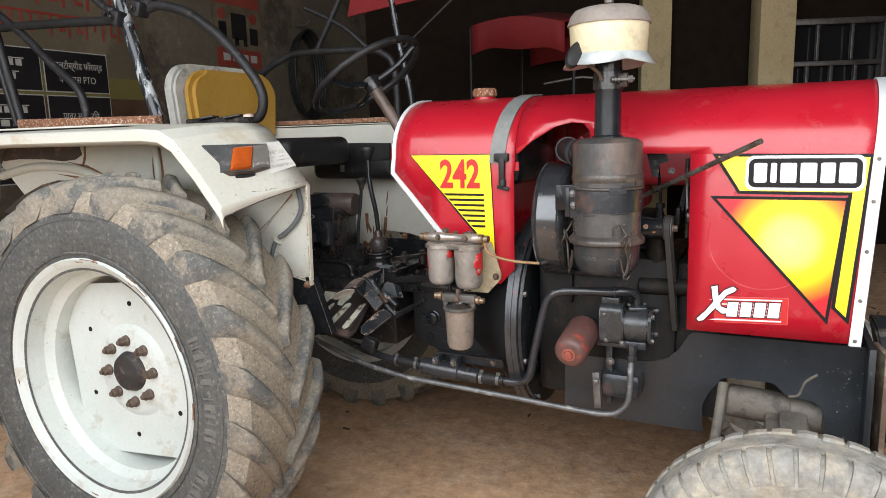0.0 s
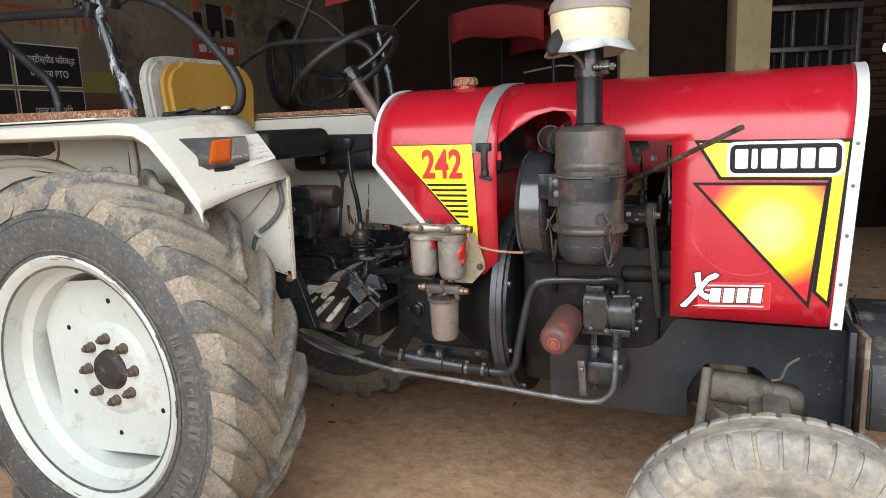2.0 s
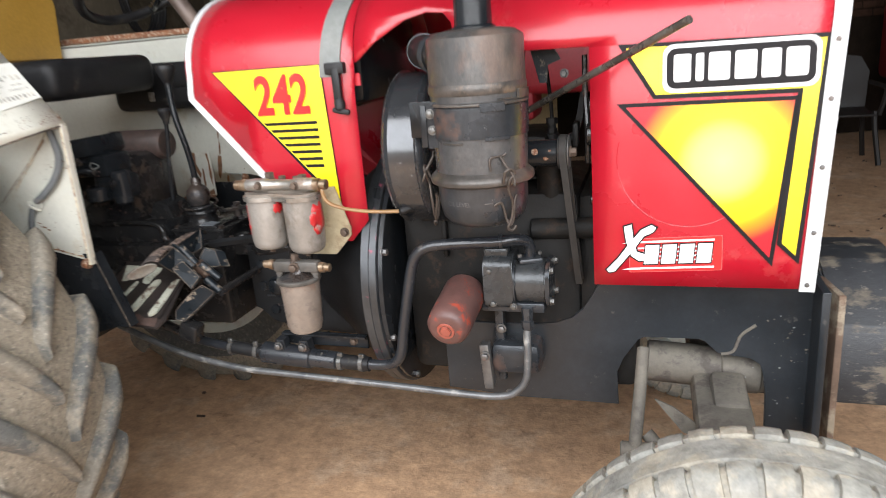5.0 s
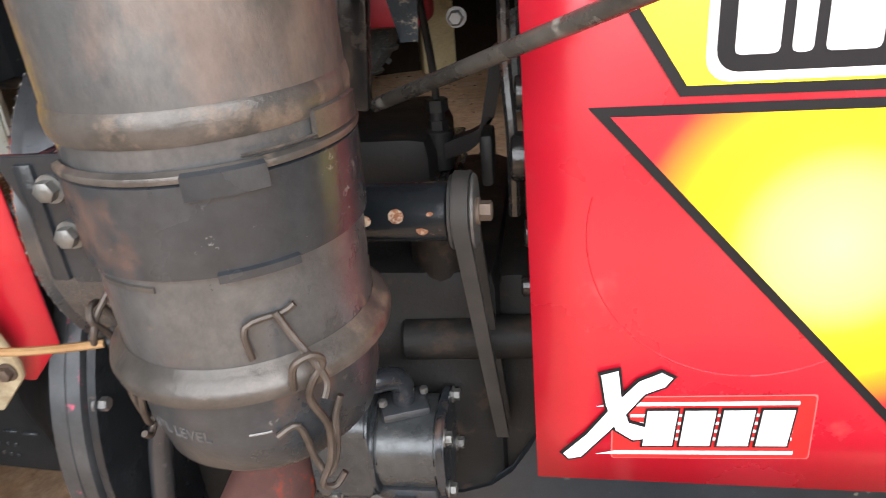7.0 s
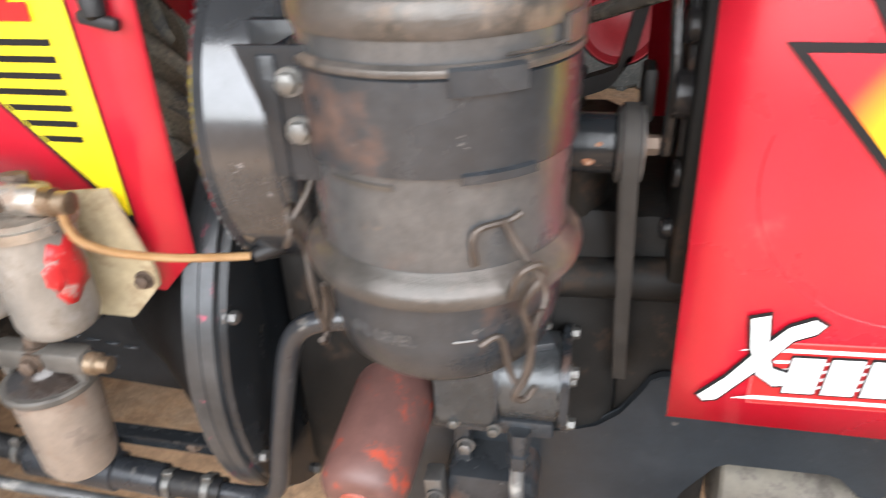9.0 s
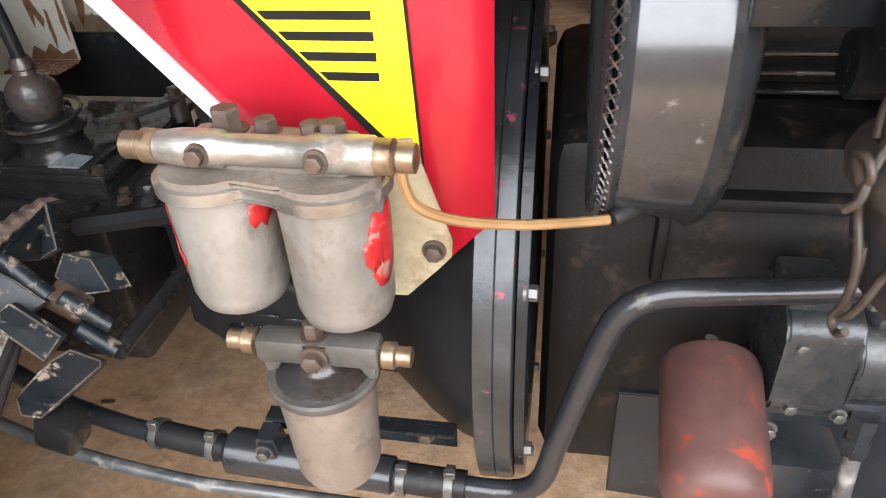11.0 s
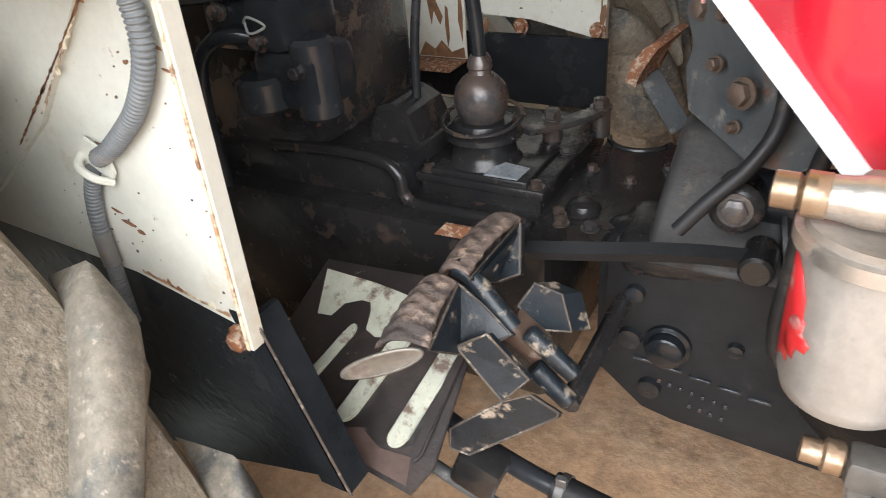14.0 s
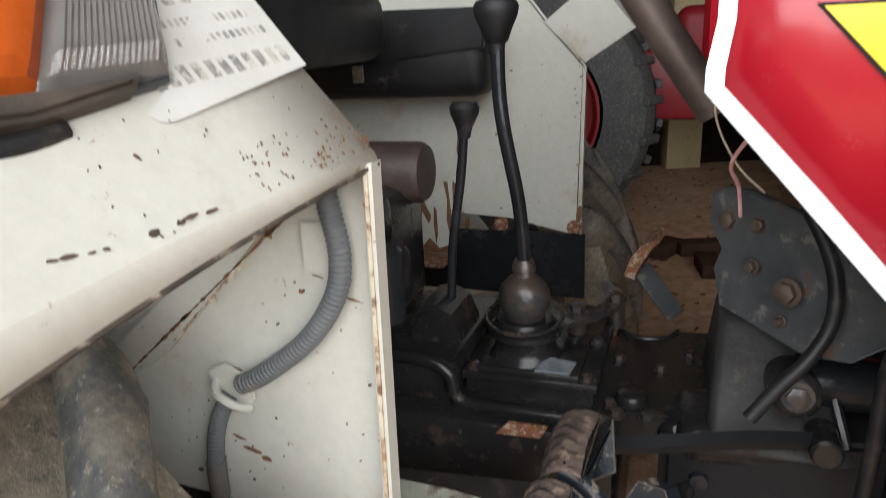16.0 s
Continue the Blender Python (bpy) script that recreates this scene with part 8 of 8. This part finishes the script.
part("rust_strip", box(B(), (-0.05, 0.50, 1.394), (0.80, 0.05, 0.02), bevel=0.004), RUSTY, TR, "rust-flaked strip on the far fender")


# ---- behind the tractor ----
def wallplate(name, y0, z0, y1, z1, out, material, parent, label=""):
    return part(name, box(B(), (WALLX + out, (y0 + y1) / 2, (z0 + z1) / 2), (0.0016, y1 - y0, z1 - z0)), material, parent, label, 0)


# banner inks are dimmed: the wall's weak light is in their colour
BANBASE = surface("dimmed banner print", (0.088, 0.070, 0.044), (0.125, 0.102, 0.066), (0.5, 0.7), scale=1.4, stain=((0.2, 0.15, 0.10), 2, 0.55, 0.5))
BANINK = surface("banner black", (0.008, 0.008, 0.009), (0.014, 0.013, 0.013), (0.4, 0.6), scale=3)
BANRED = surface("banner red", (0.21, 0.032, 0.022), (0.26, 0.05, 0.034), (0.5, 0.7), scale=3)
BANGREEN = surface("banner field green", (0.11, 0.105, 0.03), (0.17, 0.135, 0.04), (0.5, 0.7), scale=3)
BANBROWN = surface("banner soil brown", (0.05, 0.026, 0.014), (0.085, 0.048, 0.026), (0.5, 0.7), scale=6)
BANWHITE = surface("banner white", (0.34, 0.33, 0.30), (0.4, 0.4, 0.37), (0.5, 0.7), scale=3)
ban = thing("advertising_banner", "faded printed farm banner with black boxes hung on the wall", "banner", (WALLX, 0.6, 1.2))
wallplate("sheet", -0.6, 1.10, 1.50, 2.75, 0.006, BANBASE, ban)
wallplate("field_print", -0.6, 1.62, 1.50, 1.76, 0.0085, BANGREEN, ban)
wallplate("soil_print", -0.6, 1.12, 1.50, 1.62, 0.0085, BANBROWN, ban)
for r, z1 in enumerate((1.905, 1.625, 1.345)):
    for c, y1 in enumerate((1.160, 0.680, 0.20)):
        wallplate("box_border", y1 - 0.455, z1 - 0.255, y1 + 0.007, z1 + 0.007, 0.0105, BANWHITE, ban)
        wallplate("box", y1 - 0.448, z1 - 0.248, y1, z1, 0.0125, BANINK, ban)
        if c == 0 and r < 2:
            continue
        for k, (w, zz) in enumerate(((0.26, 0.085), (0.22, 0.165))):
            n = 5 if k == 0 else 3
            for j in range(n):
                yy = y1 - 0.36 + (w / n) * j
                wallplate("print_bar", yy, z1 - zz - 0.022, yy + w / n * 0.72, z1 - zz + 0.016, 0.0145, BANWHITE, ban)
            wallplate("print_bar", y1 - 0.37, z1 - zz + 0.020, y1 - 0.36 + w, z1 - zz + 0.026, 0.0145, BANWHITE, ban)
for words, y, z, size in (("\u092e\u0932\u094d\u091f\u0940\u0938\u094d\u092a\u0940\u0921 \u092b\u0949\u0930\u0935\u0930\u094d\u0921", 0.78, 1.800, 0.058), ("\u0935 \u093f\u0930\u0935\u0930\u094d\u0938 PTO", 0.80, 1.712, 0.062), ("\u092a\u093e\u0935\u0930 \u0938\u094d\u091f\u093f\u092f\u0930\u093f\u0902\u0917", 0.80, 1.480, 0.062)):
    lettering(words, size, (WALLX + 0.015, y, z), (90, 0, 90), BANWHITE, ban, stretch=(0.80, 1.0))
for row, (zc, h, a, b, n) in enumerate(((2.235, 0.11, 0.25, 1.30, 6), (2.06, 0.12, 0.45, 1.46, 8), (2.42, 0.08, 0.4, 1.2, 7))):
    for j in range(n):
        y0 = a + (b - a) * j / n
        dy = (b - a) / n
        wallplate("print_bar", y0 + dy * 0.60, zc - h / 2, y0 + dy * 0.72, zc + h / 2, 0.0105, BANRED, ban)
        if j % 3 != 2:
            wallplate("print_bar", y0 + dy * 0.12, zc - h * 0.25, y0 + dy * 0.45, zc - h * 0.05, 0.0105, BANRED, ban)
        wallplate("print_bar", y0 + dy * 0.12, zc - h * 0.05, y0 + dy * 0.24, zc + h * 0.5, 0.0105, BANRED, ban)
    wallplate("print_bar", a, zc + h / 2, b, zc + h / 2 + 0.016, 0.0105, BANRED, ban)

pos = thing("wall_poster", "faded poster of dark machines over a red footer on the wall", "poster", (WALLX, 2.5, 1.9))
wallplate("sheet", 2.20, 1.905, 2.80, 2.75, 0.006, BANBASE, pos)
wallplate("footer", 2.23, 1.92, 2.77, 2.07, 0.0085, BANRED, pos)
wallplate("header", 2.23, 2.42, 2.77, 2.50, 0.0085, BANRED, pos)
for y0, z0, y1, z1 in ((2.27, 2.12, 2.36, 2.28), (2.42, 2.15, 2.60, 2.36), (2.64, 2.12, 2.74, 2.26), (2.45, 2.10, 2.50, 2.16), (2.56, 2.10, 2.60, 2.16)):
    wallplate("machine_print", y0, z0, y1, z1, 0.0085, BANINK, pos)
for k in range(4):
    wallplate("print_bar", 2.30 + 0.11 * k, 1.97, 2.38 + 0.11 * k, 2.03, 0.0105, BANWHITE, pos)
for yy in (2.31, 2.69):
    part("seal_print", lathe(B(), (WALLX + 0.0085, yy, 2.34), (1, 0, 0), [(0, 0.045), (0.0016, 0.045)], 24), BANRED, pos)

coil = thing("hose_coil", "black rubber hose coil hung on the wall", "hose", (WALLX + 0.08, 3.3, 2.3))
for k in range(5):
    P = [(WALLX + 0.06 + 0.022 * k, 3.30 + (0.20 + 0.01 * k) * math.cos(2 * math.pi * j / 24), 1.90 + (0.36 + 0.012 * k) * math.sin(2 * math.pi * j / 24)) for j in range(25)]
    part("loop", pipe(B(), P, 0.014, 8, 2), RUBBER, coil)
part("hook", pipe(B(), [(WALLX, 3.3, 2.36), (WALLX + 0.12, 3.3, 2.36), (WALLX + 0.17, 3.3, 2.40)], 0.01, 8, 4), STEEL, coil)

# second tractor further back, red, with a cloth canopy
T2 = thing("parked_tractor", "dull red tractor with a red cloth canopy standing in shadow", "tractor", (0.3, 3.75, 0))


def wheel2(x, y, z, R, r, w):
    bm = B()
    lathe(bm, (x, y, z), (0, -1, 0), [(-w / 2, r), (-w / 2, R * 0.75), (-w * 0.45, R * 0.94), (-w * 0.3, R), (w * 0.3, R), (w * 0.45, R * 0.94), (w / 2, R * 0.75), (w / 2, r)], 56, caps=False)
    t = part("wheel_tyre", bm, SIDE, T2, "worn black tyre")
    n = 20
    for k in range(n):
        a = 2 * math.pi * k / n
        for sg in (-1, 1):
            part("lug", box(B(), (x + R * 0.99 * math.sin(a + 0.1 * sg), y + sg * w * 0.26, z + R * 0.99 * math.cos(a + 0.1 * sg)), (0.05, w * 0.5, 0.04), (0, math.degrees(a + 0.1 * sg), 25 * sg), 0.006, 1), SIDE, t)
    bm = B()
    lathe(bm, (x, y, z), (0, -1, 0), [(-w / 2, r), (w * 0.45, r), (w / 2, r * 1.04), (w * 0.5, r * 0.96), (w * 0.3, r * 0.90), (w * 0.05, r * 0.86), (0.0, r * 0.6), (w * 0.1, r * 0.3), (w * 0.14, 0)], 48, caps=False)
    part("wheel_rim", bm, DECK, t, "red painted rim")


wheel2(-0.22, 3.45, 0.74, 0.74, 0.44, 0.36)
wheel2(-0.22, 4.75, 0.74, 0.74, 0.44, 0.36)
wheel2(1.75, 3.6, 0.40, 0.40, 0.24, 0.18)
wheel2(1.75, 4.6, 0.40, 0.40, 0.24, 0.18)
bm = B()
box(bm, (1.25, 4.1, 1.08), (1.3, 0.5, 0.5), bevel=0.08, seg=4)
box(bm, (0.25, 4.1, 0.85), (1.2, 0.45, 0.45), bevel=0.05)
part("body", bm, DECK, T2)
for y in (3.45, 4.75):
    bm = B()
    box(bm, (-0.20, y, 1.52), (0.9, 0.40, 0.05), bevel=0.02)
    box(bm, (0.36, y, 1.35), (0.34, 0.40, 0.04), (0, 48, 0), 0.015)
    part("mudguard", bm, DECK, T2)
bm = B()
n = 10
top, bot = [], []
rows = []
for i in range(n + 1):
    f = i / n
    x = -0.50 + 0.80 * f
    zz = 2.20 + 0.06 * math.sin(math.pi * f) - 0.04 * f
    rows.append([bm.verts.new((x, 3.30, zz - 0.24 + 0.02 * math.sin(9 * f))), bm.verts.new((x, 3.31, zz)), bm.verts.new((x, 4.1, zz + 0.14)), bm.verts.new((x, 4.85, zz)), bm.verts.new((x, 4.86, zz - 0.22))])
for a, b in zip(rows, rows[1:]):
    for k in range(4):
        bm.faces.new((a[k], a[k + 1], b[k + 1], b[k]))
thicken(part("canopy", bm, CLOTH, T2, "red cloth canopy"), 0.004)
for x, y in ((-0.55, 3.4), (0.35, 3.4), (-0.55, 4.75), (0.35, 4.75)):
    part("canopy_post", pipe(B(), [(x, y, 1.35), (x, y, 2.2)], 0.016, 10), RUBBER, T2)
part("seat", box(B(), (-0.10, 4.1, 1.25), (0.35, 0.45, 0.40), bevel=0.08, seg=3), DECK, T2)
part("canopy_brace", pipe(B(), [(0.10, 3.4, 1.70), (0.55, 3.4, 1.72), (0.55, 3.4, 1.4)], 0.010, 8, 3), STEEL, T2)

# third canopy corner, hung behind the driver's place
cl = part("cloth_flap", prism(B(), [(-0.62, 2.06), (-0.56, 2.30), (0.05, 2.45), (0.15, 2.15), (-0.05, 2.12)], XZ(1.6), (0.0, 0.02, 0), 0.004), CLOTH, T2, "hanging red cloth flap")

# plastic chair
ch = thing("plastic_chair", "dark brown moulded plastic armchair on the earth floor", "chair", (3.35, 5.0, 0))
CHP = surface("brown chair plastic", (0.012, 0.010, 0.009), (0.02, 0.016, 0.014), (0.5, 0.65), scale=5)
cx, cy = 3.34, 5.15
bm = B()
box(bm, (cx, cy, 0.43), (0.42, 0.42, 0.02), (3, 0, 0), 0.008)
part("seat", bm, CHP, ch)
for sx in (-1, 1):
    for sy in (-1, 1):
        part("leg", pipe(B(), [(cx + sx * 0.25, cy + sy * 0.25, 0.0), (cx + sx * 0.21, cy + sy * 0.20, 0.30), (cx + sx * 0.20, cy + sy * 0.18, 0.45)], 0.022, 6, 4), CHP, ch)
    part("armrest", pipe(B(), [(cx + sx * 0.23, cy - 0.20, 0.42), (cx + sx * 0.27, cy - 0.20, 0.62), (cx + sx * 0.27, cy - 0.05, 0.65), (cx + sx * 0.25, cy + 0.20, 0.66)], 0.020, 6, 5), CHP, ch)
bm = B()
prism(bm, [(-0.22, 0.44), (0.22, 0.44), (0.25, 0.75), (0.18, 0.88), (0, 0.91), (-0.18, 0.88), (-0.25, 0.75)], lambda u, v: Vector((cx + u, cy + 0.19 + (v - 0.44) * 0.22, v)), (0, 0.015, 0), 0.004)
part("backrest", bm, CHP, ch)

# parked red vehicle front at the edge of the shed
veh = thing("parked_vehicle", "dull red vehicle front with a pale lamp panel, in shadow", "vehicle", (4.6, 6.0, 0))
part("body", box(B(), (4.75, 6.05, 0.98), (1.7, 0.7, 0.75), bevel=0.08, seg=3), DECK, veh)
part("lamp_panel", box(B(), (4.7, 5.68, 1.50), (1.7, 0.06, 0.20), bevel=0.02), BANWHITE, veh)
for x in (4.38, 4.72, 5.06):
    bm = B()
    lathe(bm, (x, 5.65, 1.50), (0, -1, 0), [(0, 0.075), (0.02, 0.075), (0.024, 0.06), (0.03, 0.03), (0.032, 0)], 28)
    part("headlamp", bm, CLEAR, veh)
part("bumper", box(B(), (4.7, 5.62, 0.72), (1.5, 0.12, 0.14), bevel=0.03), STEEL, veh)
for sx in (-0.6, 0.6):
    part("tyre", lathe(B(), (4.75 + sx, 6.05, 0.34), (1, 0, 0), [(-0.1, 0.2), (-0.09, 0.31), (-0.06, 0.34), (0.06, 0.34), (0.09, 0.31), (0.1, 0.2)], 32), SIDE, veh)

# bulb far back
bulb = thing("light_bulb", "small lit warm bulb hanging from a wire", "lamp", (2.85, 4.9, 1.8))
GLOW = bpy.data.materials.new("bulb glow")
GLOW.use_nodes = True
gb = GLOW.node_tree.nodes["Principled BSDF"]
gb.inputs["Emission Color"].default_value, gb.inputs["Emission Strength"].default_value = (1, 0.75, 0.4, 1), 6.0
part("glass", lathe(B(), (2.85, 4.9, 1.765), UP, [(0, 0), (0.004, 0.012), (0.02, 0.022), (0.04, 0.020), (0.06, 0.013), (0.07, 0.012)], 20), GLOW, bulb)
part("socket", cyl(B(), (2.85, 4.9, 1.835), (2.85, 4.9, 1.88), 0.015, seg=14), RUBBER, bulb)
part("wire", pipe(B(), [(2.85, 4.9, 1.88), (2.85, 4.9, 2.6), (2.85, 4.9, 4.95)], 0.003, 6, 2), RUBBER, bulb)

# litter on the floor
rng = random.Random(4)
bm = B()
for k in range(420):
    x, y = rng.uniform(-1.8, 5.5), rng.uniform(-2.0, 5.6)
    if rng.random() < 0.55:
        x, y = rng.uniform(0.2, 4.2), rng.uniform(2.2, 5.4)
    L, w = rng.uniform(0.008, 0.05), rng.uniform(0.003, 0.009)
    box(bm, (x, y, 0.004), (L, w, 0.006), (rng.uniform(-8, 8), rng.uniform(-8, 8), rng.uniform(0, 180)))
lit = tagged(part("litter", bm, surface("dark straw bits", (0.05, 0.03, 0.02), (0.11, 0.07, 0.045), (0.8, 0.9), scale=12), None, "", 0), "dark straw and bark bits scattered on the earth", "litter", "", "stuff")
for k, (x, y, a) in enumerate(((0.80, 3.05, 20), (0.62, 3.0, 65), (1.05, 3.2, -30), (0.85, 2.75, 100))):
    o = part("brick", box(B(), (0, 0, 0.038), (0.23, 0.11, 0.075), (0, 0, 0), 0.006), BRICK)
    o.matrix_world = pose(x, y, 0, 0, 0, a)
    tagged(o, "loose brown brick lying on the earth floor", "brick", "loose bricks on the floor")

# bricks of the back wall beside the window
wall_b = bpy.data.objects["wall_back_b"]
bm = B()
box(bm, (0, 0, 0), (0.222, 0.022, 0.068), (0, 0, 0), 0.005, 1)
brick_mesh = bpy.data.meshes.new("brick")
bm.to_mesh(brick_mesh)
bm.free()
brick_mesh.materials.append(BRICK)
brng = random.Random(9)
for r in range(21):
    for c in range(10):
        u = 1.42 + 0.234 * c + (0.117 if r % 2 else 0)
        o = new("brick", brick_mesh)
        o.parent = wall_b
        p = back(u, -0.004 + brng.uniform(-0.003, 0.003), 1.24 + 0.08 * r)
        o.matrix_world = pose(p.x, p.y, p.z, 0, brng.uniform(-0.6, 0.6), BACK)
